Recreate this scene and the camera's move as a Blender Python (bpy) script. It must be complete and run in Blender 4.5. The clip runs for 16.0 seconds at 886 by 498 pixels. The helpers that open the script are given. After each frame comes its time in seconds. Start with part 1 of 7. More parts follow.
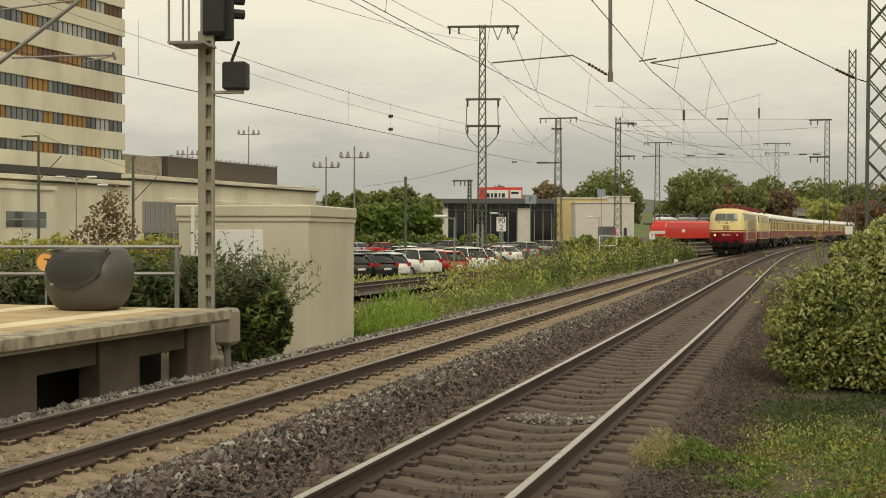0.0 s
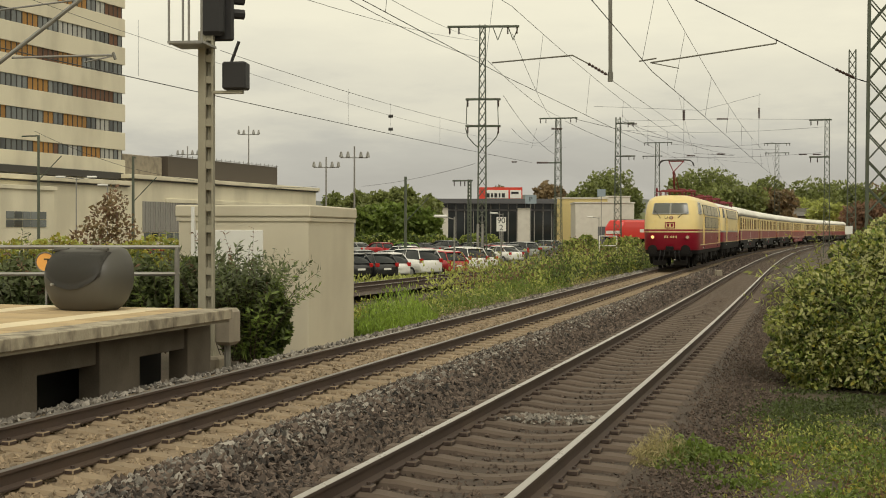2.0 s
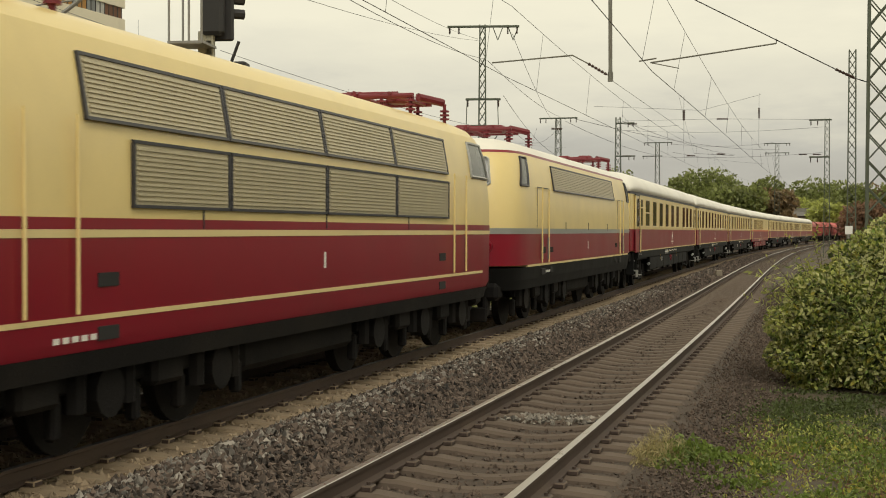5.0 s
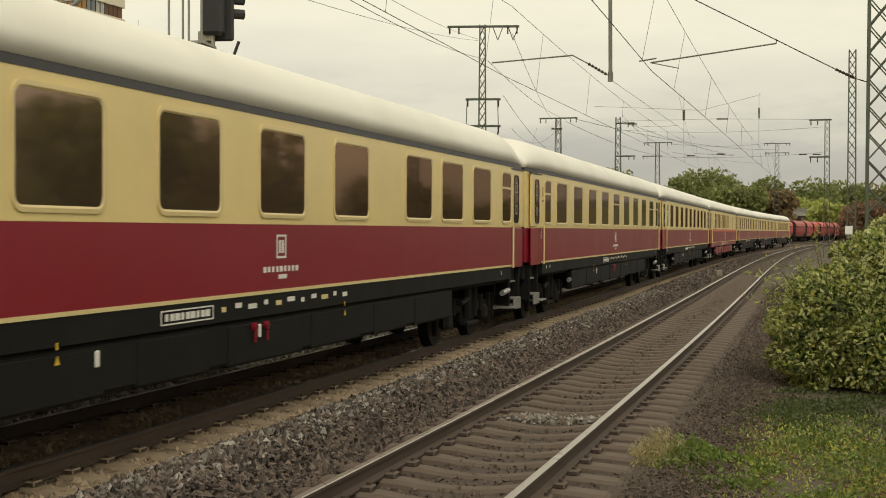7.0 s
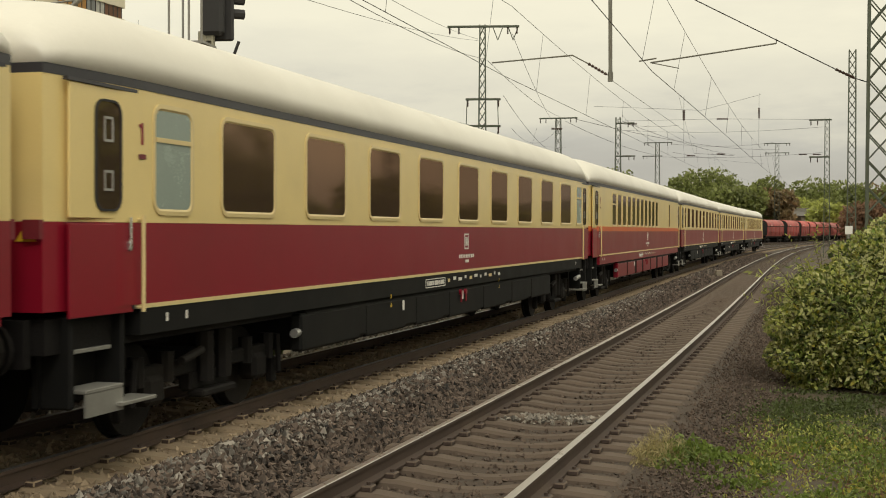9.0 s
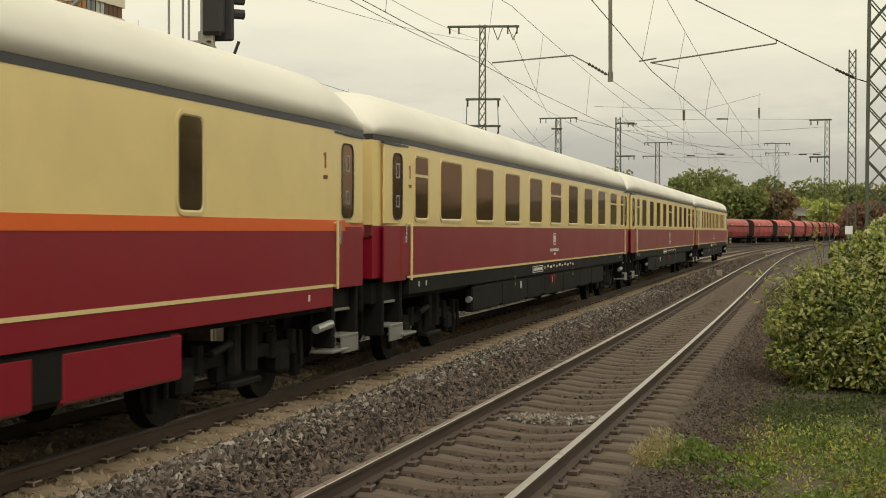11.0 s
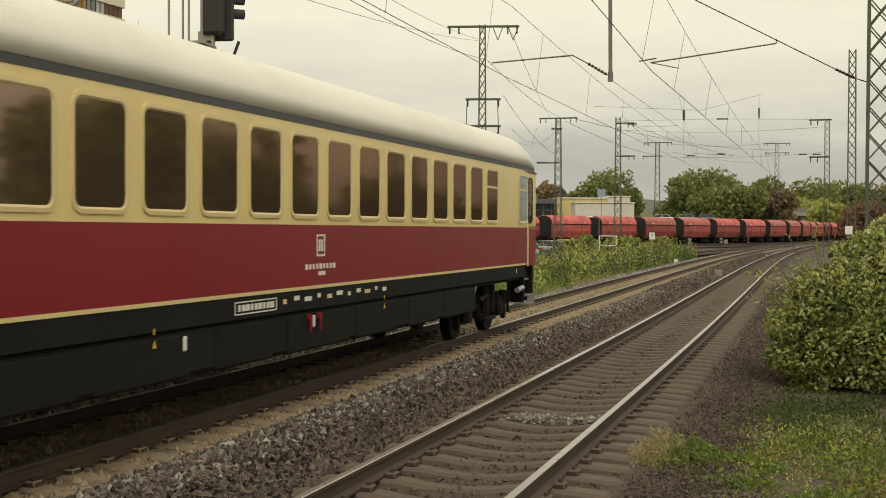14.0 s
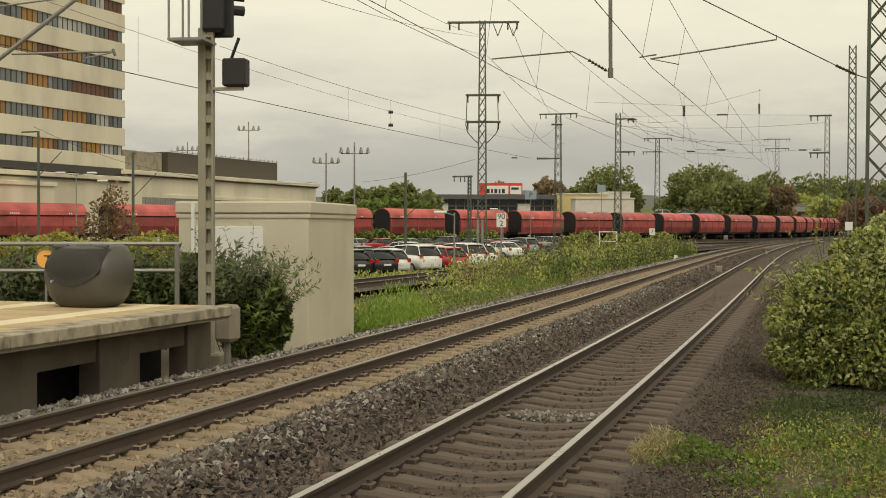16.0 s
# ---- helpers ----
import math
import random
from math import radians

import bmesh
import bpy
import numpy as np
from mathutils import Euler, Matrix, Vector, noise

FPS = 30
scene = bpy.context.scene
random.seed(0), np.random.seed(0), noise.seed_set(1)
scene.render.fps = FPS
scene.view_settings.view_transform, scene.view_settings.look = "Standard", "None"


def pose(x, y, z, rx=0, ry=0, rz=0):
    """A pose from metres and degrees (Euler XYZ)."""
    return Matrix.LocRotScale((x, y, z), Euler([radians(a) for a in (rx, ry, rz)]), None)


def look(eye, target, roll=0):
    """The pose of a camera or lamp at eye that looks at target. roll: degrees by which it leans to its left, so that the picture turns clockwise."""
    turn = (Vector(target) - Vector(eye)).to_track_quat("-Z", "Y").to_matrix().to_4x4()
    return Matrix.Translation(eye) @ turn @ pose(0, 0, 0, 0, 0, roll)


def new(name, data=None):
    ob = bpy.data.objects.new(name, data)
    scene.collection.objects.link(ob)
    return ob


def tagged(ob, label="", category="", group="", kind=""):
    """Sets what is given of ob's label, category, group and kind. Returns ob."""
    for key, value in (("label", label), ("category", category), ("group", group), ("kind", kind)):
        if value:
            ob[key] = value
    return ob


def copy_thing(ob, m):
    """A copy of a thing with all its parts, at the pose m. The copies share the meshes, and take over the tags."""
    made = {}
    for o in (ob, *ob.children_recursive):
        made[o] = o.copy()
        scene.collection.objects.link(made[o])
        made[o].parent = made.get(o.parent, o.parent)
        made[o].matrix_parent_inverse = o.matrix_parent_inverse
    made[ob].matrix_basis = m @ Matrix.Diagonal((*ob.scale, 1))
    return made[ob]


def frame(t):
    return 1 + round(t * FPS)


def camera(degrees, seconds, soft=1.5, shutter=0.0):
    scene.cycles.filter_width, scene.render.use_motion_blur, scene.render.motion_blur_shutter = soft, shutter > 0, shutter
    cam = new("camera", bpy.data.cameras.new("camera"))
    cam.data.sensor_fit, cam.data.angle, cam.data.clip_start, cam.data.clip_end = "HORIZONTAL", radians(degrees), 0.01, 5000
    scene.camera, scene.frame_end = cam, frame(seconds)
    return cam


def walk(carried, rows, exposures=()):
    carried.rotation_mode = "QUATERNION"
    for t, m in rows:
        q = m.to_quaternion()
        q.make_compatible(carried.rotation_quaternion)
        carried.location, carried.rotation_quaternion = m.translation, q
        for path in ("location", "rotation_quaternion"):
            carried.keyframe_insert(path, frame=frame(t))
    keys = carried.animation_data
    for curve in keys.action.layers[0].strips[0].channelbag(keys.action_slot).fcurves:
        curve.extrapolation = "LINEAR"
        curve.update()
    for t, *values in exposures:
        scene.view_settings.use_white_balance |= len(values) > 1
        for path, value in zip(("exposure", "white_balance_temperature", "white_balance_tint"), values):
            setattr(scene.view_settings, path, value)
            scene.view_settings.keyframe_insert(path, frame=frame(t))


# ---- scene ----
# Metres; x to the right of the first view, y ahead, z = 0 at the rail top of the main track.
EYE = (0.0, 0.0, 2.048)
cam = camera(37.73, 16.0, soft=1.0, shutter=0.06)
STILL = pose(*EYE, 90 - 0.8124, 0, 0) @ pose(0, 0, 0, 0, 0, 0.143)
NUDGED = pose(0, 0, 2.066, 90 - 1.005, 0, 0) @ pose(0, 0, 0, 0, 0, 0.143)
walk(cam, [(0, STILL), (4, STILL), (8, STILL), (12, STILL), (15.9, STILL), (16.0, NUDGED)],
     exposures=[(0, 0.0), (4.3, 0.0), (6.3, 0.04), (14.4, 0.04), (15.2, 0.0), (16.0, 0.0)])

# ---- light: a bright overcast sky, warm and broken, with a wide soft sun ----
SUN_EL, SUN_AZ = 46, 165          # degrees; azimuth clockwise from +y


def make_world():
    wd = bpy.data.worlds.new("overcast")
    scene.world = wd
    wd.use_nodes = True
    nt = wd.node_tree
    nt.nodes.clear()
    out = nt.nodes.new("ShaderNodeOutputWorld")
    bg = nt.nodes.new("ShaderNodeBackground")
    sky = nt.nodes.new("ShaderNodeTexSky")
    sky.sky_type, sky.sun_disc = "NISHITA", False
    sky.sun_elevation, sky.sun_rotation = radians(SUN_EL), radians(SUN_AZ)
    sky.air_density, sky.dust_density = 1.0, 4.0
    tc = nt.nodes.new("ShaderNodeTexCoord")
    mp = nt.nodes.new("ShaderNodeMapping")
    mp.inputs["Scale"].default_value = (1.0, 1.0, 4.0)
    n1 = nt.nodes.new("ShaderNodeTexNoise")
    n1.inputs["Scale"].default_value, n1.inputs["Detail"].default_value, n1.inputs["Roughness"].default_value = 4.0, 7, 0.58
    sep = nt.nodes.new("ShaderNodeSeparateXYZ")
    nt.links.new(tc.outputs["Generated"], mp.inputs["Vector"])
    nt.links.new(mp.outputs["Vector"], n1.inputs["Vector"])
    nt.links.new(tc.outputs["Generated"], sep.inputs[0])
    # cloud deck: grey near the horizon, paler overhead
    up = nt.nodes.new("ShaderNodeValToRGB")
    e = up.color_ramp.elements
    e[0].position, e[0].color = 0.0, (0.55, 0.53, 0.46, 1)
    e[1].position, e[1].color = 0.17, (0.93, 0.875, 0.67, 1)
    for pos, col in ((0.03, (0.48, 0.46, 0.40, 1)), (0.065, (0.55, 0.53, 0.455, 1)), (0.10, (0.76, 0.72, 0.575, 1))):
        el = e.new(pos)
        el.color = col
    add = nt.nodes.new("ShaderNodeMath")
    add.operation = "MULTIPLY_ADD"
    nt.links.new(n1.outputs["Fac"], add.inputs[0])
    add.inputs[1].default_value = 0.17
    sub = nt.nodes.new("ShaderNodeMath")
    sub.operation = "SUBTRACT"
    nt.links.new(sep.outputs["Z"], sub.inputs[0])
    sub.inputs[1].default_value = 0.085
    nt.links.new(sub.outputs[0], add.inputs[2])
    nt.links.new(add.outputs[0], up.inputs["Fac"])
    # a little of the clear sky shows through the thin parts
    mix = nt.nodes.new("ShaderNodeMix")
    mix.data_type = "RGBA"
    mix.inputs["Factor"].default_value = 0.06
    dim = nt.nodes.new("ShaderNodeMix")
    dim.data_type, dim.blend_type = "RGBA", "MULTIPLY"
    dim.inputs["Factor"].default_value = 1.0
    dim.inputs[7].default_value = (0.12, 0.12, 0.12, 1)
    nt.links.new(sky.outputs[0], dim.inputs[6])
    nt.links.new(up.outputs[0], mix.inputs[6])
    nt.links.new(dim.outputs[2], mix.inputs[7])
    nt.links.new(mix.outputs[2], bg.inputs["Color"])
    bg.inputs["Strength"].default_value = 1.0
    nt.links.new(bg.outputs[0], out.inputs[0])
    sun = bpy.data.lights.new("sun", "SUN")
    sun.energy, sun.angle, sun.color = 1.0, radians(20), (1.0, 0.95, 0.86)
    so = new("sun", sun)
    a, el = radians(SUN_AZ), radians(SUN_EL)
    d = Vector((math.sin(a) * math.cos(el), math.cos(a) * math.cos(el), math.sin(el)))
    so.matrix_world = look(d * 200, (0, 0, 0))


make_world()

# ---- materials ----
def mat(name, col, rough=0.7, metal=0.0, var=0.25, scale=3.0, fine=40.0, bump=0.0, dirt=None, dirt_amt=0.0,
        coat=0.0, leafy=False, island=0.0, random_ob=0.0, stretch=(1, 1, 1), dirt_scale=1.1):
    """A procedural surface: broad and fine variation round col, stains of the colour dirt, fine relief."""
    m = bpy.data.materials.new(name)
    m.use_nodes = True
    nt = m.node_tree
    b = nt.nodes["Principled BSDF"]
    L = nt.links.new
    tc = nt.nodes.new("ShaderNodeTexCoord")
    mp = nt.nodes.new("ShaderNodeMapping")
    mp.inputs["Scale"].default_value = stretch
    L(tc.outputs["Object"], mp.inputs["Vector"])

    def noise_tex(s, detail):
        n = nt.nodes.new("ShaderNodeTexNoise")
        n.inputs["Scale"].default_value, n.inputs["Detail"].default_value = s, detail
        L(mp.outputs["Vector"], n.inputs["Vector"])
        return n

    def mth(op, a, bb, c=None):
        n = nt.nodes.new("ShaderNodeMath")
        n.operation = op
        for i, v in enumerate((a, bb, c)):
            if v is None:
                continue
            if hasattr(v, "is_linked"):
                L(v, n.inputs[i])
            else:
                n.inputs[i].default_value = v
        return n.outputs[0]

    broad, grain = noise_tex(scale, 3), noise_tex(fine, 4)
    v = mth("ADD", mth("MULTIPLY", broad.outputs["Fac"], 0.6), mth("MULTIPLY", grain.outputs["Fac"], 0.4))
    if island:
        g = nt.nodes.new("ShaderNodeNewGeometry")
        v = mth("ADD", v, mth("MULTIPLY", mth("SUBTRACT", g.outputs["Random Per Island"], 0.5), island))
    if random_ob:
        oi = nt.nodes.new("ShaderNodeObjectInfo")
        v = mth("ADD", v, mth("MULTIPLY", mth("SUBTRACT", oi.outputs["Random"], 0.5), random_ob))
    k = mth("MULTIPLY_ADD", mth("SUBTRACT", v, 0.5), 2.2 * var, 1.0)
    base = nt.nodes.new("ShaderNodeMix")
    base.data_type, base.blend_type = "RGBA", "MULTIPLY"
    base.inputs["Factor"].default_value = 1.0
    base.inputs[6].default_value = (*col, 1)
    cmb = nt.nodes.new("ShaderNodeCombineColor")
    for i in range(3):
        L(k, cmb.inputs[i])
    L(cmb.outputs[0], base.inputs[7])
    colour = base.outputs[2]
    if dirt is not None:
        dn = noise_tex(dirt_scale, 6)
        rp = nt.nodes.new("ShaderNodeValToRGB")
        rp.color_ramp.elements[0].position, rp.color_ramp.elements[1].position = 0.45, 0.68
        L(dn.outputs["Fac"], rp.inputs[0])
        mx = nt.nodes.new("ShaderNodeMix")
        mx.data_type = "RGBA"
        L(mth("MULTIPLY", rp.outputs[0], dirt_amt), mx.inputs["Factor"])
        L(colour, mx.inputs[6])
        mx.inputs[7].default_value = (*dirt, 1)
        colour = mx.outputs[2]
    L(colour, b.inputs["Base Color"])
    L(mth("MULTIPLY_ADD", mth("SUBTRACT", v, 0.5), 0.25, rough), b.inputs["Roughness"])
    b.inputs["Metallic"].default_value = metal
    if coat:
        b.inputs["Coat Weight"].default_value = coat
        b.inputs["Coat Roughness"].default_value = 0.12
    if bump:
        bp = nt.nodes.new("ShaderNodeBump")
        bp.inputs["Strength"].default_value = 0.5
        bp.inputs["Distance"].default_value = bump
        L(grain.outputs["Fac"], bp.inputs["Height"])
        L(bp.outputs[0], b.inputs["Normal"])
    if leafy:
        # thin leaves let some light through
        tl = nt.nodes.new("ShaderNodeBsdfTranslucent")
        L(colour, tl.inputs["Color"])
        ms = nt.nodes.new("ShaderNodeMixShader")
        ms.inputs[0].default_value = 0.4
        L(b.outputs[0], ms.inputs[1])
        L(tl.outputs[0], ms.inputs[2])
        L(ms.outputs[0], nt.nodes["Material Output"].inputs["Surface"])
    return m


def glow(name, col, strength):
    m = bpy.data.materials.new(name)
    m.use_nodes = True
    b = m.node_tree.nodes["Principled BSDF"]
    b.inputs["Base Color"].default_value = (*col, 1)
    b.inputs["Emission Color"].default_value = (*col, 1)
    b.inputs["Emission Strength"].default_value = strength
    return m


M = {}


def setup_materials():
    a = M
    a["cream"] = mat("cream_paint", (0.81, 0.64, 0.275), 0.36, var=0.10, scale=0.7, fine=60, coat=0.15, dirt=(0.45, 0.35, 0.17), dirt_amt=0.15)
    a["red"] = mat("wine_red_paint", (0.245, 0.006, 0.021), 0.36, var=0.12, scale=0.7, fine=60, coat=0.12, dirt=(0.18, 0.02, 0.026), dirt_amt=0.25)
    a["orange"] = mat("orange_paint", (0.75, 0.13, 0.02), 0.35, var=0.1, coat=0.2)
    a["roof"] = mat("white_grey_roof_paint", (0.83, 0.80, 0.71), 0.42, var=0.10, scale=0.5, fine=30, dirt=(0.60, 0.57, 0.50), dirt_amt=0.4, dirt_scale=0.5)
    a["locoroof"] = mat("grey_roof", (0.30, 0.29, 0.26), 0.5, var=0.2, dirt=(0.15, 0.13, 0.11), dirt_amt=0.5)
    a["skirt"] = mat("black_underframe", (0.006, 0.006, 0.0055), 0.72, var=0.4, scale=2, dirt=(0.017, 0.015, 0.012), dirt_amt=0.35)
    a["skirt"].node_tree.nodes["Principled BSDF"].inputs["Specular IOR Level"].default_value = 0.22
    a["gear"] = mat("sooty_running_gear", (0.009, 0.008, 0.0075), 0.75, var=0.5, scale=5, dirt=(0.026, 0.021, 0.016), dirt_amt=0.45, bump=0.01)
    a["gear"].node_tree.nodes["Principled BSDF"].inputs["Specular IOR Level"].default_value = 0.2
    a["band"] = mat("dark_cantrail_band", (0.035, 0.034, 0.04), 0.4, var=0.2)
    a["line"] = mat("pale_yellow_line", (0.72, 0.58, 0.28), 0.45, var=0.1)
    a["silver"] = mat("silver_trim", (0.42, 0.42, 0.40), 0.4, metal=0.6, var=0.2)
    a["chrome"] = mat("bright_handrail", (0.66, 0.66, 0.62), 0.25, metal=0.9, var=0.1)
    a["winframe"] = mat("window_frame", (0.70, 0.56, 0.27), 0.35, var=0.08)
    a["glass"] = mat("tinted_pane", (0.33, 0.225, 0.165), 0.06, metal=0.85, var=0.15, scale=0.4)
    a["glass"].node_tree.nodes["Principled BSDF"].inputs["Specular Tint"].default_value = (0.42, 0.34, 0.28, 1)
    a["frost"] = mat("frosted_pane", (0.30, 0.36, 0.32), 0.25, var=0.12, scale=2)
    a["cab_glass"] = mat("cab_pane", (0.12, 0.125, 0.11), 0.22, var=0.2, scale=1)
    a["grille"] = mat("ventilation_grille", (0.52, 0.46, 0.31), 0.4, metal=0.15, var=0.25, stretch=(1, 8, 1))
    a["white"] = mat("white_marking", (0.72, 0.70, 0.64), 0.6, var=0.15)
    a["rubber"] = mat("black_rubber", (0.02, 0.02, 0.02), 0.75, var=0.3)
    a["pant"] = mat("red_pantograph_paint", (0.17, 0.018, 0.026), 0.5, var=0.25)
    a["yellow"] = mat("warning_yellow", (0.72, 0.48, 0.03), 0.5, var=0.1)
    a["lampon"] = glow("headlight_glow", (1.0, 0.60, 0.22), 0.9)
    a["lampoff"] = mat("headlight_glass", (0.55, 0.45, 0.30), 0.15, var=0.1)
    # track
    a["railside"] = mat("rusty_rail", (0.062, 0.040, 0.030), 0.75, var=0.35, scale=6, fine=80, dirt=(0.10, 0.065, 0.04), dirt_amt=0.4, bump=0.003)
    a["railtop"] = mat("polished_rail_head", (0.42, 0.39, 0.36), 0.30, metal=0.75, var=0.15, scale=4)
    a["railtop_dull"] = mat("dull_rail_head", (0.20, 0.18, 0.165), 0.36, metal=0.7, var=0.2, scale=4)
    a["sleeper"] = mat("brown_dusted_concrete", (0.128, 0.096, 0.072), 0.9, var=0.30, scale=5, fine=70, bump=0.006, random_ob=0.25, dirt=(0.09, 0.068, 0.052), dirt_amt=0.5)
    a["sleeper_tan"] = mat("tan_dusted_sleeper", (0.275, 0.21, 0.135), 0.9, var=0.3, scale=5, fine=70, bump=0.006, random_ob=0.25, dirt=(0.18, 0.13, 0.08), dirt_amt=0.5)
    a["clip"] = mat("rusty_rail_clip", (0.055, 0.036, 0.028), 0.75, var=0.4, scale=12)
    a["stone"] = mat("grey_brown_ballast", (0.100, 0.076, 0.060), 0.9, var=0.6, scale=2.0, fine=60, island=1.3, bump=0.004)
    a["stone_pale"] = mat("pale_grey_ballast", (0.23, 0.21, 0.18), 0.9, var=0.5, scale=2.0, fine=60, island=1.2, bump=0.004)
    a["gravel"] = mat("brown_gravel", (0.108, 0.080, 0.062), 0.95, var=0.5, scale=2.0, fine=60, island=0.7, bump=0.004)
    a["stone_tan"] = mat("tan_ballast", (0.285, 0.22, 0.145), 0.9, var=0.4, scale=2.0, fine=60, island=0.9, bump=0.004)
    a["bed"] = mat("ballast_bed", (0.072, 0.053, 0.040), 0.95, var=0.6, scale=3.0, fine=28, bump=0.03, dirt=(0.07, 0.055, 0.045), dirt_amt=0.5)
    a["bed_tan"] = mat("sandy_ballast_bed", (0.25, 0.19, 0.122), 0.95, var=0.45, scale=3.0, fine=30, bump=0.03, dirt=(0.20, 0.14, 0.085), dirt_amt=0.5)
    a["soil"] = mat("brown_soil", (0.095, 0.07, 0.05), 0.95, var=0.5, scale=1.5, fine=25, bump=0.03, dirt=(0.045, 0.055, 0.02), dirt_amt=0.4, dirt_scale=0.8)
    a["asphalt"] = mat("car_park_asphalt", (0.09, 0.088, 0.085), 0.9, var=0.3, scale=1.2, fine=60, bump=0.005)
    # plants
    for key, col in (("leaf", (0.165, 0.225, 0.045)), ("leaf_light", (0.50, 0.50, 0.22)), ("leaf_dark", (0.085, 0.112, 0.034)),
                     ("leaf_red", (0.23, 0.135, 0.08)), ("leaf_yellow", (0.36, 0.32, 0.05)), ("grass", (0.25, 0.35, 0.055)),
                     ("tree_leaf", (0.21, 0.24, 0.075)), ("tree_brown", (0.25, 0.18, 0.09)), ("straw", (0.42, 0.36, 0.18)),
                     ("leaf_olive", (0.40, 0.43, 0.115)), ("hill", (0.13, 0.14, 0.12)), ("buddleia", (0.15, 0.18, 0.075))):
        a[key] = mat(key + "_foliage", col, 0.5, var=0.35, scale=0.8, fine=9, island=0.9, leafy=key != "hill")
    a["bark"] = mat("bark", (0.075, 0.055, 0.04), 0.9, var=0.4, bump=0.02)
    # buildings
    a["concrete"] = mat("pale_cream_concrete", (0.73, 0.675, 0.51), 0.85, var=0.14, scale=0.3, fine=10, dirt=(0.33, 0.29, 0.21), dirt_amt=0.35, dirt_scale=0.25, stretch=(1, 1, 0.4))
    a["hut"] = mat("beige_render", (0.60, 0.55, 0.42), 0.9, var=0.12, scale=0.8, fine=90, bump=0.003, dirt=(0.44, 0.39, 0.29), dirt_amt=0.4, dirt_scale=0.5)
    a["plinth"] = mat("stained_concrete", (0.30, 0.26, 0.195), 0.9, var=0.3, scale=1.5, fine=40, bump=0.006, dirt=(0.12, 0.10, 0.075), dirt_amt=0.6, dirt_scale=1.2)
    a["edge"] = mat("weathered_edge_stone", (0.40, 0.35, 0.255), 0.9, var=0.45, scale=3, fine=30, bump=0.01, random_ob=0.35, dirt=(0.09, 0.075, 0.055), dirt_amt=0.8, dirt_scale=4.0, stretch=(1, 1, 0.6))
    # stained concrete, its colour darkened for the shade under the platform overhang
    a["oldwall"] = mat("shaded_stained_concrete", (0.125, 0.103, 0.078), 0.95, var=0.35, scale=1.2, fine=35, bump=0.008, dirt=(0.05, 0.042, 0.032), dirt_amt=0.7, dirt_scale=1.0)
    a["slab"] = mat("tan_paving_slab", (0.50, 0.37, 0.20), 0.85, var=0.22, scale=2, fine=50, bump=0.004, random_ob=0.2, dirt=(0.25, 0.19, 0.12), dirt_amt=0.4)
    a["slab_pale"] = mat("pale_paving_slab", (0.72, 0.62, 0.42), 0.85, var=0.18, scale=2, fine=50, bump=0.004, random_ob=0.2)
    # near-black that paints the shade inside openings, holes and hollows
    a["dark"] = mat("recess_shade", (0.02, 0.019, 0.018), 0.9, var=0.3)
    a["galv"] = mat("galvanised_steel", (0.30, 0.295, 0.27), 0.5, metal=0.5, var=0.3, scale=3, dirt=(0.18, 0.15, 0.11), dirt_amt=0.35)
    a["mastgrey"] = mat("weathered_grey_steel", (0.20, 0.195, 0.165), 0.6, metal=0.2, var=0.3, scale=2, dirt=(0.13, 0.10, 0.07), dirt_amt=0.4)
    a["mastgreen"] = mat("green_grey_mast_paint", (0.088, 0.105, 0.072), 0.6, var=0.25, scale=2, dirt=(0.07, 0.06, 0.045), dirt_amt=0.4)
    a["sigpost"] = mat("beige_grey_signal_post", (0.31, 0.29, 0.215), 0.6, var=0.2, scale=2, dirt=(0.18, 0.15, 0.11), dirt_amt=0.4)
    a["wire"] = mat("dark_wire", (0.035, 0.034, 0.032), 0.5, var=0.2)
    a["insul"] = mat("brown_insulator", (0.06, 0.03, 0.022), 0.3, var=0.2)
    a["sigblack"] = mat("black_signal_plate", (0.022, 0.021, 0.021), 0.6, var=0.3, scale=4)
    a["bin"] = mat("dark_grey_plastic", (0.072, 0.068, 0.058), 0.48, var=0.18, scale=2, fine=120, dirt=(0.12, 0.105, 0.08), dirt_amt=0.25)
    a["winpane"] = mat("office_pane", (0.12, 0.13, 0.125), 0.12, var=0.4, scale=0.4, random_ob=1.6)
    a["blind_orange"] = mat("orange_sun_blind", (0.36, 0.19, 0.05), 0.75, var=0.2, random_ob=0.6)
    a["blind_brown"] = mat("brown_sun_blind", (0.15, 0.075, 0.04), 0.75, var=0.2, random_ob=0.6)
    a["curtain"] = mat("pale_curtain", (0.42, 0.42, 0.38), 0.8, var=0.2, random_ob=0.5)
    a["darkband"] = mat("dark_window_band", (0.05, 0.046, 0.04), 0.6, var=0.3)
    a["brownbox"] = mat("brown_metal_cladding", (0.085, 0.068, 0.05), 0.6, var=0.2, scale=0.6, stretch=(1, 1, 6))
    a["ribbed"] = mat("grey_ribbed_cladding", (0.27, 0.26, 0.235), 0.6, var=0.2)
    a["whitewall"] = mat("white_wall", (0.66, 0.63, 0.55), 0.8, var=0.12, scale=0.4, dirt=(0.45, 0.42, 0.36), dirt_amt=0.3)
    a["yellowwall"] = mat("pale_yellow_wall", (0.62, 0.50, 0.22), 0.8, var=0.12)
    a["greyroof"] = mat("dark_grey_fascia", (0.10, 0.10, 0.105), 0.6, var=0.2)
    a["signred"] = mat("red_sign", (0.62, 0.055, 0.03), 0.5, var=0.08)
    a["signwhite"] = mat("white_sign", (0.78, 0.77, 0.72), 0.5, var=0.06)
    a["signblue"] = mat("grey_blue_sign", (0.28, 0.34, 0.38), 0.5, var=0.1)
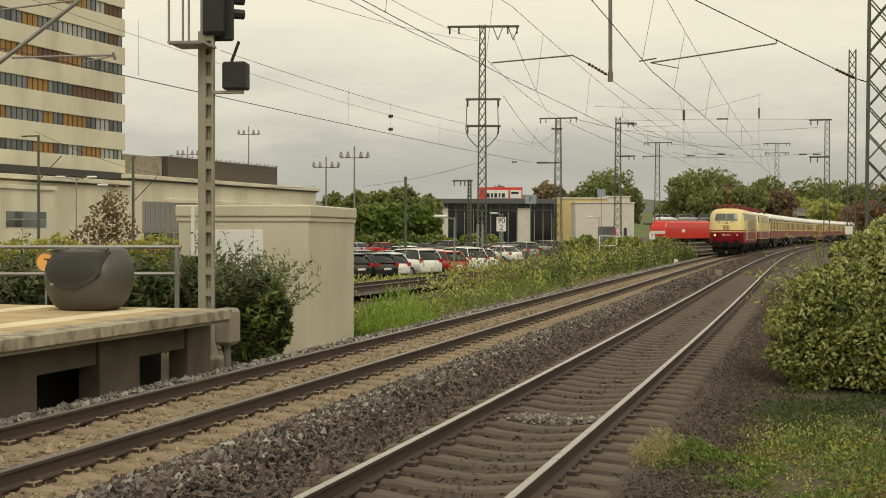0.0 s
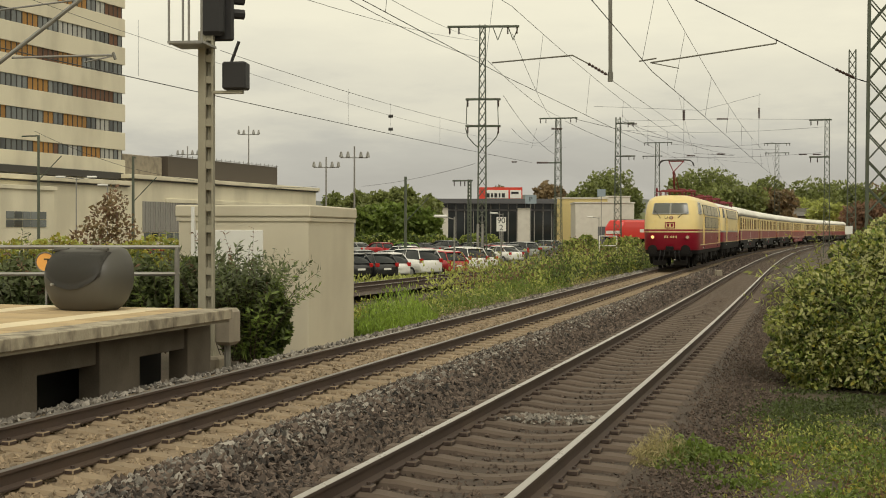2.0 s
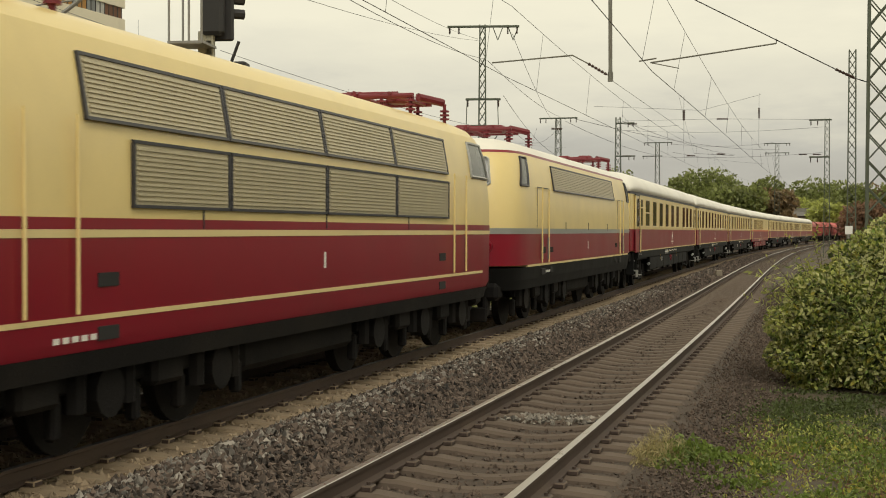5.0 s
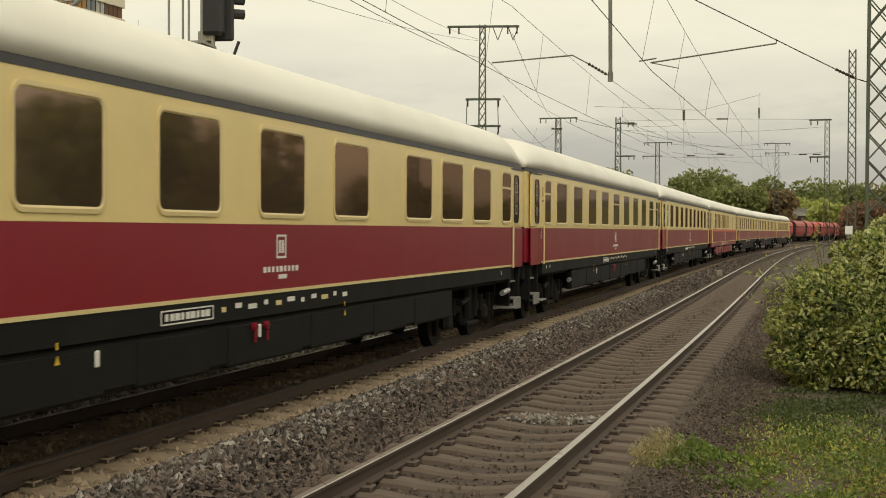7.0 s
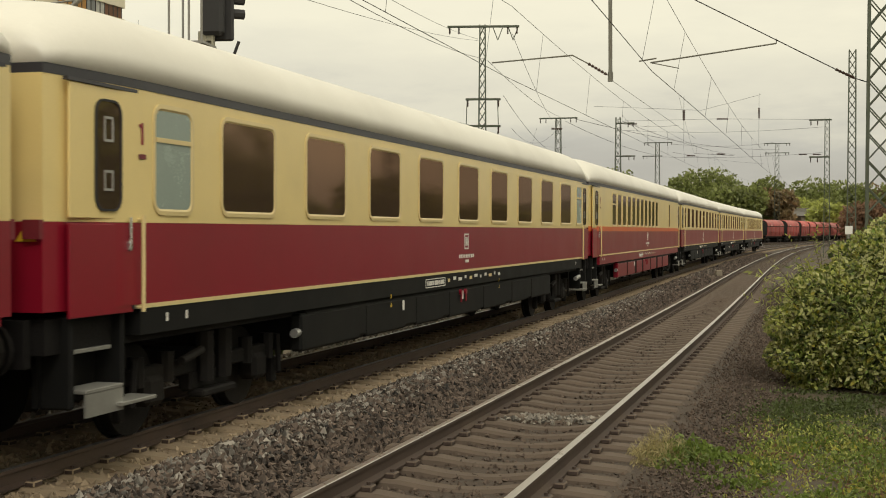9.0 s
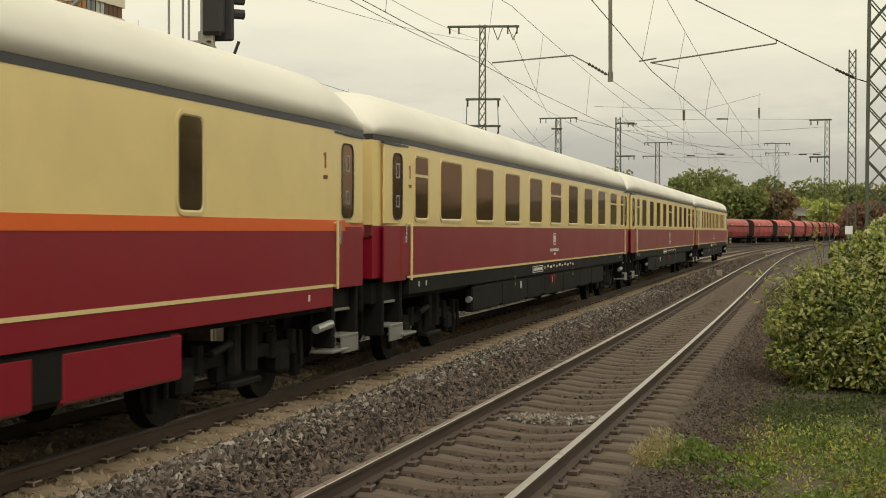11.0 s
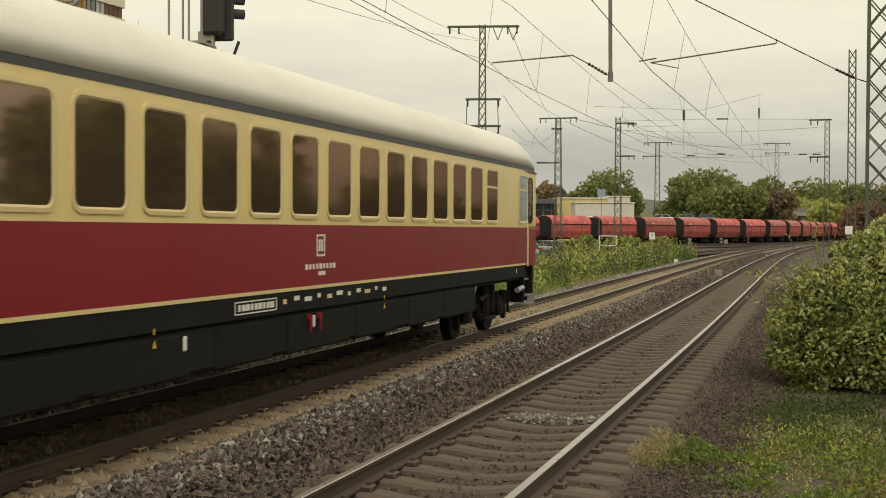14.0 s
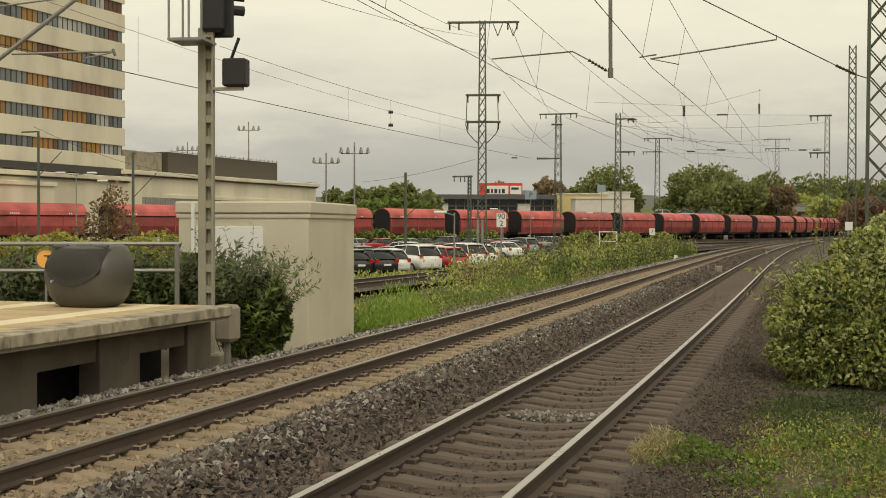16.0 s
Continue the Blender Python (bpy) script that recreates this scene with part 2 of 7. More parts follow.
    a["signblack"] = mat("black_lettering", (0.02, 0.02, 0.02), 0.6, var=0.1)
    a["orange_disc"] = mat("orange_disc", (0.85, 0.42, 0.10), 0.5, var=0.1)
    a["pink"] = mat("pink_banner", (0.55, 0.06, 0.14), 0.7, var=0.15)
    a["freight"] = mat("faded_freight_red", (0.52, 0.115, 0.10), 0.6, var=0.25, scale=0.8, random_ob=0.9, dirt=(0.14, 0.035, 0.028), dirt_amt=0.55, dirt_scale=0.5)
    a["freight_lo"] = mat("faded_lower_red", (0.36, 0.07, 0.062), 0.65, var=0.3, scale=0.8, random_ob=0.9, dirt=(0.12, 0.04, 0.03), dirt_amt=0.6, dirt_scale=0.5)
    a["dbred"] = mat("bright_red_paint", (0.62, 0.03, 0.02), 0.4, var=0.12, coat=0.2)
    a["tyre"] = mat("car_tyre", (0.02, 0.02, 0.02), 0.8, var=0.2)
    a["carglass"] = mat("car_glass", (0.02, 0.024, 0.025), 0.06, var=0.1)
    a["taillight"] = mat("tail_light", (0.42, 0.015, 0.015), 0.2, var=0.1)
    for k, c in (("car_white", (0.84, 0.83, 0.78)), ("car_silver", (0.36, 0.37, 0.36)), ("car_black", (0.022, 0.022, 0.024)), ("car_red", (0.45, 0.02, 0.03)),
                 ("car_green", (0.20, 0.42, 0.02)), ("car_yellow", (0.75, 0.52, 0.01)), ("car_blue", (0.03, 0.045, 0.08)), ("car_grey", (0.10, 0.105, 0.105))):
        a[k] = mat(k, c, 0.3, metal=0.2 if k in ("car_silver", "car_grey") else 0, var=0.06, coat=0.6)


setup_materials()


# ---- mesh helpers ----
def obj(name, bm, material, parent=None, smooth=False):
    me = bpy.data.meshes.new(name)
    bm.to_mesh(me)
    bm.free()
    for mm in (material if isinstance(material, (list, tuple)) else [material]):
        me.materials.append(M[mm] if isinstance(mm, str) else mm)
    if smooth:
        for p in me.polygons:
            p.use_smooth = True
    ob = new(name, me)
    if parent is not None:
        ob.parent = parent
    return ob


def part(name, bm, material, parent, label="", smooth=False):
    ob = obj(name, bm, material, parent, smooth)
    if label:
        ob["label"] = label
    return ob


def empty(name, m, label, category, group="", kind=""):
    ob = new(name)
    ob.empty_display_size = 0.3
    ob.matrix_basis = m
    return tagged(ob, label, category, group, kind)


def box(bm, c, s, bevel=0.0, m=None, mi=0):
    """A box of the size s about the centre c."""
    vs = [bm.verts.new((c[0] + dx * s[0] / 2, c[1] + dy * s[1] / 2, c[2] + dz * s[2] / 2)) for dx in (-1, 1) for dy in (-1, 1) for dz in (-1, 1)]
    if m is not None:
        for v in vs:
            v.co = m @ v.co
    fs = [bm.faces.new([vs[i] for i in q]) for q in ((0, 1, 3, 2), (4, 6, 7, 5), (0, 4, 5, 1), (2, 3, 7, 6), (0, 2, 6, 4), (1, 5, 7, 3))]
    for f in fs:
        f.material_index = mi
    if bevel:
        es = list({e for f in fs for e in f.edges})
        bmesh.ops.bevel(bm, geom=es, offset=bevel, segments=1, affect="EDGES")
    return vs


def rod(bm, p, q, r, n=8, r2=None, mi=0):
    """A bar of radius r from p to q."""
    p, q = Vector(p), Vector(q)
    d = (q - p).normalized()
    u = d.orthogonal().normalized()
    w = d.cross(u)
    r2 = r if r2 is None else r2
    rings = []
    for o, rr in ((p, r), (q, r2)):
        rings.append([bm.verts.new(o + (u * math.cos(2 * math.pi * i / n) + w * math.sin(2 * math.pi * i / n)) * rr) for i in range(n)])
    for i in range(n):
        j = (i + 1) % n
        bm.faces.new((rings[0][i], rings[0][j], rings[1][j], rings[1][i])).material_index = mi
    bm.faces.new(rings[0][::-1]).material_index = mi
    bm.faces.new(rings[1]).material_index = mi


def loft(bm, rings, close=True, caps=True, mi=0):
    """Skin over rings of equally many points."""
    vv = [[bm.verts.new(p) for p in r] for r in rings]
    n = len(rings[0])
    for a, b in zip(vv, vv[1:]):
        for i in range(n if close else n - 1):
            j = (i + 1) % n
            bm.faces.new((a[i], a[j], b[j], b[i])).material_index = mi
    if caps:
        bm.faces.new(vv[0][::-1]).material_index = mi
        bm.faces.new(vv[-1]).material_index = mi
    bmesh.ops.recalc_face_normals(bm, faces=bm.faces)


def BM():
    return bmesh.new()


def wire(name, pts, r, material, label="", category="", parent=None, kind=""):
    cu = bpy.data.curves.new(name, "CURVE")
    cu.dimensions, cu.bevel_depth, cu.bevel_resolution = "3D", r, 1
    sp = cu.splines.new("POLY")
    sp.points.add(len(pts) - 1)
    for p, c in zip(sp.points, pts):
        p.co = (*c, 1)
    cu.materials.append(M[material])
    ob = new(name, cu)
    if parent is not None:
        ob.parent = parent
    if label:
        tagged(ob, label, category, kind=kind)
    return ob


def sag(a, b, drop, n=14):
    a, b = Vector(a), Vector(b)
    return [tuple(a.lerp(b, i / n) - Vector((0, 0, 4 * drop * (i / n) * (1 - i / n)))) for i in range(n + 1)]


def text_part(name, s, size, material, m, parent, depth=0.004):
    cu = bpy.data.curves.new(name, "FONT")
    cu.body, cu.size, cu.align_x, cu.align_y, cu.extrude = s, size, "CENTER", "CENTER", depth
    cu.materials.append(M[material])
    ob = new(name, cu)
    ob.parent = parent
    ob.matrix_basis = m
    return ob

# ---- the lines of the tracks ----
def main_heading(s):
    if s < 0:
        return 0.29388 + 0.0
    t = min(s, 200)
    th = 0.29388 - 0.000888 * t + 0.002228 * t * t / 200 - 0.000832 * t ** 3 / 30000
    return th + 0.0008 * max(0, s - 200)


def freight_heading(s):
    t = max(-140, min(s, 60))
    th = 0.6891 - 0.0016 * t - 0.0009 * t * t / 200 - 0.0001 * t ** 3 / 30000
    if s > 60:
        th += (0.385 - th) * min(1, (s - 60) / 35) + 0.0008 * max(0, s - 95)
    return th


class Line:
    """A track's centre line: heading by arc length, stepped into places."""

    def __init__(self, heading, at, lo, hi, step=0.5):
        self.heading, self.lo, self.step = heading, lo, step
        n0, n1 = int(-lo / step), int(hi / step)
        fw, bw = [at], [at]
        for i in range(n1):
            h = heading((i + 0.5) * step)
            x, y = fw[-1]
            fw.append((x + math.sin(h) * step, y + math.cos(h) * step))
        for i in range(n0):
            h = heading(-(i + 0.5) * step)
            x, y = bw[-1]
            bw.append((x - math.sin(h) * step, y - math.cos(h) * step))
        self.p = bw[:0:-1] + fw

    def at(self, s, off=0.0):
        k = (s - self.lo) / self.step
        i = max(0, min(len(self.p) - 2, int(math.floor(k))))
        f = k - i
        a, b = self.p[i], self.p[i + 1]
        h = self.heading(s)
        return (a[0] + (b[0] - a[0]) * f + off * math.cos(h), a[1] + (b[1] - a[1]) * f - off * math.sin(h))


MAIN = Line(main_heading, (-6.6226, 4.0), -330, 420)
FREIGHT = Line(freight_heading, (23.09, 190.63), -260, 330)
GAUGE, SPREAD, RIGHT_Z = 0.7525, 4.444, 0.058


def siding_off(s):
    """How far the siding lies to the left of the main track."""
    t = max(0.0, min(1.0, (s - 40) / 150))
    return -(11.6 - 7.0 * t)


def lane(line, off, s):
    return line.at(s, off(s) if callable(off) else off)


def ribbon(bm, line, o0, o1, z0, z1, s0, s1, step, mi=0):
    """A strip between two offsets along a line."""
    prev = None
    s = s0
    while s <= s1 + 1e-6:
        a, b = lane(line, o0, s), lane(line, o1, s)
        v = (bm.verts.new((*a, z0)), bm.verts.new((*b, z1)))
        if prev:
            bm.faces.new((prev[0], prev[1], v[1], v[0])).material_index = mi
        prev = v
        s += step
RAIL = [(-0.07, -0.172), (0.07, -0.172), (0.07, -0.155), (0.012, -0.135), (0.012, -0.045), (0.036, -0.034), (0.036, -0.006), (0.028, 0.0), (-0.028, 0.0), (-0.036, -0.006), (-0.036, -0.034), (-0.012, -0.045), (-0.012, -0.135), (-0.07, -0.155)]


def rail(name, line, off, z, s0, s1, step, parent, top):
    bm = BM()
    rings = []
    s = s0
    while s <= s1:
        o = off(s) if callable(off) else off
        rings.append([(*line.at(s, o + x), z + zz) for x, zz in RAIL])
        s += step
    vv = [[bm.verts.new(p) for p in r] for r in rings]
    n = len(RAIL)
    for a, b in zip(vv, vv[1:]):
        for i in range(n):
            j = (i + 1) % n
            bm.faces.new((a[i], a[j], b[j], b[i])).material_index = 1 if i in (6, 7, 8) else 0
    bmesh.ops.recalc_face_normals(bm, faces=bm.faces)
    return part(name, bm, ["railside", top], parent)


def sleeper_mesh(name, material):
    bm = BM()
    rings = []
    for x, top, half in ((-1.3, -0.235, 0.11), (-1.27, -0.205, 0.125), (-1.02, -0.185, 0.13), (-0.75, -0.172, 0.13), (-0.52, -0.182, 0.125), (-0.3, -0.213, 0.115), (-0.1, -0.228, 0.11),
                         (0.1, -0.228, 0.11), (0.3, -0.213, 0.115), (0.52, -0.182, 0.125), (0.75, -0.172, 0.13), (1.02, -0.185, 0.13), (1.27, -0.205, 0.125), (1.3, -0.235, 0.11)):
        rings.append([(x, -half - 0.03, -0.38), (x, half + 0.03, -0.38), (x, half, top - 0.03), (x, half - 0.035, top), (x, -half + 0.035, top), (x, -half, top - 0.03)])
    loft(bm, rings)
    for sx in (-1, 1):
        for d in (-0.125, 0.125):
            box(bm, (sx * GAUGE + d, 0, -0.155), (0.1, 0.14, 0.055), 0.012, mi=1)
            rod(bm, (sx * GAUGE + d, 0, -0.15), (sx * GAUGE + d, 0, -0.105), 0.02, 6, mi=1)
    me = bpy.data.meshes.new(name)
    bm.to_mesh(me)
    bm.free()
    me.materials.append(M[material])
    me.materials.append(M["clip"])
    return me


def build_tracks():
    specs = (("railway_track", MAIN, 0.0, 0.0, "sleeper_tan", "railtop_dull", 6, 350, "main railway track on sandy ballast with rusty rails"),
             ("railway_track", MAIN, SPREAD, RIGHT_Z, "sleeper", "railtop", 4, 350, "second railway track with bright rail heads and brown sleepers"),
             ("railway_track", MAIN, siding_off, -0.25, "sleeper", "railtop_dull", 30, 240, "rusty siding track behind the weeds"),
             ("railway_track", FREIGHT, 0.0, 0.0, "sleeper", "railtop_dull", -150, 200, "freight railway track beyond the car park"))
    for name, line, off, z, sl, top, s0, s1, lab in specs:
        tr = empty(name, Matrix.Identity(4), lab, "railway track", kind="structure")
        for o in (-GAUGE, GAUGE):
            fo = (lambda s, o=o: off(s) + o) if callable(off) else off + o
            rail("rail", line, fo, z, -290 if line is MAIN and not callable(off) else s0, s1, 1.0, tr, top)
        me = sleeper_mesh("sleeper", sl)
        near = 62 if line is MAIN and not callable(off) else 0
        s = s0
        while s < near + s0:
            x, y = lane(line, off, s)
            sp = new("sleeper", me)
            sp.parent = tr
            sp.matrix_basis = pose(x, y, z, 0, 0, -math.degrees(line.heading(s)) + random.uniform(-0.4, 0.4))
            s += 0.6
        # the sleepers farther off and behind, in one piece
        bm = BM()
        b = s0 - 0.6
        while line is MAIN and not callable(off) and b > -290:
            x, y = lane(line, off, b)
            box(bm, (0, 0, 0), (2.5, 0.24, 0.16), m=pose(x, y, z - 0.28, 0, 0, -math.degrees(line.heading(b))))
            b -= 0.6
        while s < s1:
            x, y = lane(line, off, s)
            box(bm, (0, 0, 0), (2.5, 0.24, 0.16), m=pose(x, y, z - 0.28, 0, 0, -math.degrees(line.heading(s))))
            s += 0.6
        tagged(part("far_sleepers", bm, sl, tr), kind="stuff")
    # ballast beds
    bm = BM()
    ribbon(bm, MAIN, SPREAD - 2.2, SPREAD + 1.5, -0.225, RIGHT_Z - 0.232, -292, 350, 2)
    ribbon(bm, MAIN, SPREAD + 1.5, SPREAD + 2.6, RIGHT_Z - 0.232, -0.33, -292, 350, 2)
    tagged(obj("ballast_bed", bm, "bed"), "dark brown ballast bed under the second track", "ballast", kind="structure")
    bm = BM()
    ribbon(bm, MAIN, -1.75, SPREAD - 2.2, -0.222, -0.225, -292, 350, 2)
    ribbon(bm, MAIN, -3.3, -1.75, -0.6, -0.205, -292, 350, 2)
    tagged(obj("ballast_bed", bm, "bed_tan"), "sandy ballast bed under the main track", "ballast", kind="structure")
    bm = BM()
    ribbon(bm, MAIN, lambda s: siding_off(s) - 2.2, lambda s: siding_off(s) + 2.0, -0.46, -0.46, 25, 230, 4)
    ribbon(bm, FREIGHT, -3.2, 3.2, -0.22, -0.22, -220, 260, 4)
    tagged(obj("ballast_bed", bm, "bed"), "brown ballast bed of the outer tracks", "ballast", kind="structure")


build_tracks()

# ---- the passenger train ----
HALF = 1.41                        # half a coach's width


def body_half(y, length, end=0.135, run=1.5):
    """Half width at y: coach ends draw in past the doors."""
    d = min(y, length - y)
    return HALF - end * max(0.0, 1 - d / run) ** 1.3


def band_ring(y, length, z0, z1, out=0.0):
    w = body_half(y, length) + out
    return [(-w, y, z0), (w, y, z0), (w, y, z1), (-w, y, z1)]


def ys(length, extra=()):
    return sorted({0.2, 0.5, 0.9, 1.3, 1.7, length - 1.7, length - 1.3, length - 0.9, length - 0.5, length - 0.2, *extra})


def band(name, th, mtl, z0, z1, length, out=0.0, label="", y0=None, y1=None):
    bm = BM()
    yy = ys(length)
    if y0 is not None:
        yy = [y for y in yy if y0 < y < y1]
        yy = [y0, *yy, y1]
    loft(bm, [band_ring(y, length, z0, z1, out) for y in yy])
    return part(name, bm, mtl, th, label)


def roof_part(th, length, mtl="roof", z0=3.42, top=4.17):
    bm = BM()
    rings = []
    yy = [0.2, 0.35, 0.6, 0.95, 1.4, 2.0, 2.8] + [length * k / 10 for k in range(2, 9)]
    yy += [length - v for v in (2.8, 2.0, 1.4, 0.95, 0.6, 0.35, 0.2)]
    for y in yy:
        d = min(y, length - y) - 0.2
        fall = max(0.0, 1 - d / 1.5)
        h = (top - z0) * math.sqrt(max(0.0, 1 - 0.80 * fall ** 2.2))
        w = body_half(y, length) + 0.012
        ring = []
        for k in range(15):
            a = math.pi * k / 14
            ca, sa = math.cos(a), math.sin(a)
            ring.append((w * math.copysign(abs(ca) ** 0.66, ca), y, z0 + h * abs(sa) ** 0.85))
        rings.append(ring)
    loft(bm, rings)
    return part("roof", bm, mtl, th, smooth=True)


def window(th, y0, y1, z0=2.245, z1=3.175, glass="glass", bar=0.0, frame_mat="winframe", side=1, radius=0.09):
    """A window in a side wall: a raised rounded frame and a recessed pane."""
    yc, zc, w, h = (y0 + y1) / 2, (z0 + z1) / 2, y1 - y0, z1 - z0

    def outline(grow, n=4):
        r = max(0.02, min(radius + grow, w / 2 + grow - 0.005))
        out = []
        for cy, cz, a0 in ((1, 1, 0), (-1, 1, 90), (-1, -1, 180), (1, -1, 270)):
            for k in range(n + 1):
                a = radians(a0 + 90 * k / n)
                out.append((yc + cy * (w / 2 + grow - r) + r * math.cos(a), zc + cz * (h / 2 + grow - r) + r * math.sin(a)))
        return out

    x = side * HALF
    bm = BM()
    oo, oi = outline(0.06), outline(0.0)
    rings = [[(x - side * 0.01, a, b) for a, b in oo], [(x + side * 0.014, a, b) for a, b in oo], [(x + side * 0.016, a, b) for a, b in outline(0.02)],
             [(x + side * 0.005, a, b) for a, b in oi]]
    loft(bm, rings, caps=False)
    if bar:
        box(bm, (x + side * 0.007, yc, z1 - bar), (0.016, w, 0.045))
    fr = part("window", bm, frame_mat, th)
    bm = BM()
    vs = [bm.verts.new((x + side * 0.004, a, b)) for a, b in outline(0.012)]
    bm.faces.new(vs)
    bmesh.ops.recalc_face_normals(bm, faces=bm.faces)
    for f in bm.faces:
        if f.normal.x * side < 0:
            f.normal_flip()
    part("pane", bm, glass, fr)
    return fr


def bogie(th, yc, wheelbase=2.5):
    bm = BM()
    for sx in (-1, 1):
        x = sx * 1.0
        box(bm, (x, yc, 0.62), (0.14, wheelbase + 0.9, 0.16), 0.02)
        box(bm, (x, yc, 0.46), (0.16, 0.9, 0.22), 0.03)
        for d in (-1, 1):
            y = yc + d * wheelbase / 2
            box(bm, (x, y, 0.46), (0.24, 0.36, 0.30), 0.05)
            for k in (-0.3, 0.3):
                rod(bm, (x + sx * 0.05, y + k, 0.52), (x + sx * 0.05, y + k, 0.82), 0.085, 8)
            rod(bm, (x + sx * 0.12, y + d * 0.45, 0.8), (x + sx * 0.12, y + d * 0.5, 0.35), 0.035, 6)
            box(bm, (x, y + d * 0.55, 0.36), (0.1, 0.12, 0.3), 0.02)
        for k in (-0.22, 0.22):
            rod(bm, (x + sx * 0.12, yc + k, 0.45), (x + sx * 0.12, yc + k, 0.98), 0.10, 8)
        box(bm, (x + sx * 0.1, yc, 0.33), (0.2, 0.8, 0.08), 0.02)
        rod(bm, (x + sx * 0.2, yc - 0.9, 0.72), (x + sx * 0.2, yc - 0.45, 0.80), 0.045, 8)
    box(bm, (0, yc, 0.66), (1.9, 0.5, 0.2))
    bg = part("bogie", bm, "gear", th)
    for d in (-1, 1):
        for sx in (-1, 1):
            bm = BM()
            rod(bm, (sx * 0.69, yc + d * wheelbase / 2, 0.46), (sx * 0.82, yc + d * wheelbase / 2, 0.46), 0.46, 24)
            rod(bm, (sx * 0.65, yc + d * wheelbase / 2, 0.46), (sx * 0.69, yc + d * wheelbase / 2, 0.46), 0.49, 24)
            part("wheel", bm, "gear", bg)
    bm = BM()
    rod(bm, (1.32, yc + 1.75, 0.80), (1.32, yc + 2.25, 0.84), 0.055, 10)
    part("damper", bm, "silver", bg, "pale grey hydraulic damper")


def coach_door(th, yc, length, glass="glass"):
    """A narrow end door with a tall rounded pane, a rail beside it and steps below."""
    w = 1.05
    lx = body_half(yc, length) + 0.001
    bm = BM()
    box(bm, (lx, yc, 2.72), (0.03, w, 1.15), 0.008)
    d_leaf = part("door", bm, "cream", th)
    bm = BM()
    box(bm, (lx, yc, 1.70), (0.03, w, 0.80), 0.006)
    part("lower_leaf", bm, "red", d_leaf)
    inner = 1 if yc < 10 else -1
    bm = BM()
    ring = []
    for cy, cz, a0 in ((1, 1, 0), (-1, 1, 90), (-1, -1, 180), (1, -1, 270)):
        for k in range(5):
            a = radians(a0 + 22.5 * k)
            ring.append((lx + 0.022, yc + 0.08 * inner + cy * 0.09 + 0.12 * math.cos(a), 2.70 + cz * 0.36 + 0.12 * math.sin(a)))
    bm.faces.new([bm.verts.new(p) for p in ring])
    bmesh.ops.recalc_face_normals(bm, faces=bm.faces)
    for f in bm.faces:
        if f.normal.x < 0:
            f.normal_flip()
    part("pane", bm, glass, d_leaf)
    for z, h in ((2.93, 0.2), (2.48, 0.16)):
        bm = BM()
        for a, b, c, d in ((0, h / 2, 0.15, 0.022), (0, -h / 2, 0.15, 0.022), (-0.065, 0, 0.022, h), (0.065, 0, 0.022, h)):
            box(bm, (lx + 0.025, yc + 0.08 * inner + a, z + b), (0.006, c, d))
        part("pane_marking", bm, "silver", d_leaf)
    bm = BM()
    ring = [Vector(p) for p in ring]
    for p, q in zip(ring, ring[1:] + ring[:1]):
        rod(bm, p, q, 0.014, 4)
    part("gasket", bm, "rubber", d_leaf)
    bm = BM()
    y = yc + inner * (w / 2 + 0.06)
    rod(bm, (HALF + 0.05, y, 1.30), (HALF + 0.05, y, 2.18), 0.02, 8)
    rod(bm, (HALF - 0.04, y, 1.34), (HALF + 0.05, y, 1.34), 0.016, 6)
    rod(bm, (HALF - 0.04, y, 2.14), (HALF + 0.05, y, 2.14), 0.016, 6)
    part("handrail", bm, "line", th, "pale upright handrail")
    bm = BM()
    rod(bm, (lx + 0.05, y - inner * 0.17, 1.92), (lx + 0.05, y - inner * 0.17, 2.16), 0.016, 6)
    box(bm, (lx + 0.03, y - inner * 0.17, 1.90), (0.06, 0.05, 0.09), 0.01)
    part("door_handle", bm, "chrome", th)
    bm = BM()
    box(bm, (lx + 0.012, y - inner * 0.07, 1.72), (0.03, 0.03, 0.78))
    part("door_edge", bm, "band", th)
    bm = BM()
    box(bm, (lx + 0.006, yc - inner * 0.0, 3.31), (0.05, w + 0.1, 0.03))
    part("drip_rail", bm, "band", th)
    bm = BM()
    box(bm, (lx + 0.012, y - inner * 0.09, 2.72), (0.03, 0.035, 1.12))
    part("door_edge", bm, "band", th)
    for k, (z, x) in enumerate(((1.0, 1.15), (0.66, 1.27), (0.50, 1.33))):
        bm = BM()
        box(bm, (x, yc + (inner * 0.5 if k == 2 else 0), z), (0.28, 0.62, 0.035), 0.006)
        if k == 1:
            box(bm, (x + 0.13, yc, z - 0.12), (0.02, 0.62, 0.2))
        part("step", bm, "galv", th)
    bm = BM()
    for e in (-0.42, 0.42):
        box(bm, (1.2, yc + e, 0.92), (0.30, 0.07, 0.80), 0.02)
    box(bm, (1.0, yc, 0.95), (0.05, 0.9, 0.85))
    part("step_well", bm, "skirt", th)


def label_bar(th, y, z, w, h, mtl="white", x=HALF + 0.004):
    bm = BM()
    box(bm, (x, y, z), (0.004, w, h))
    return part("marking", bm, mtl, th)


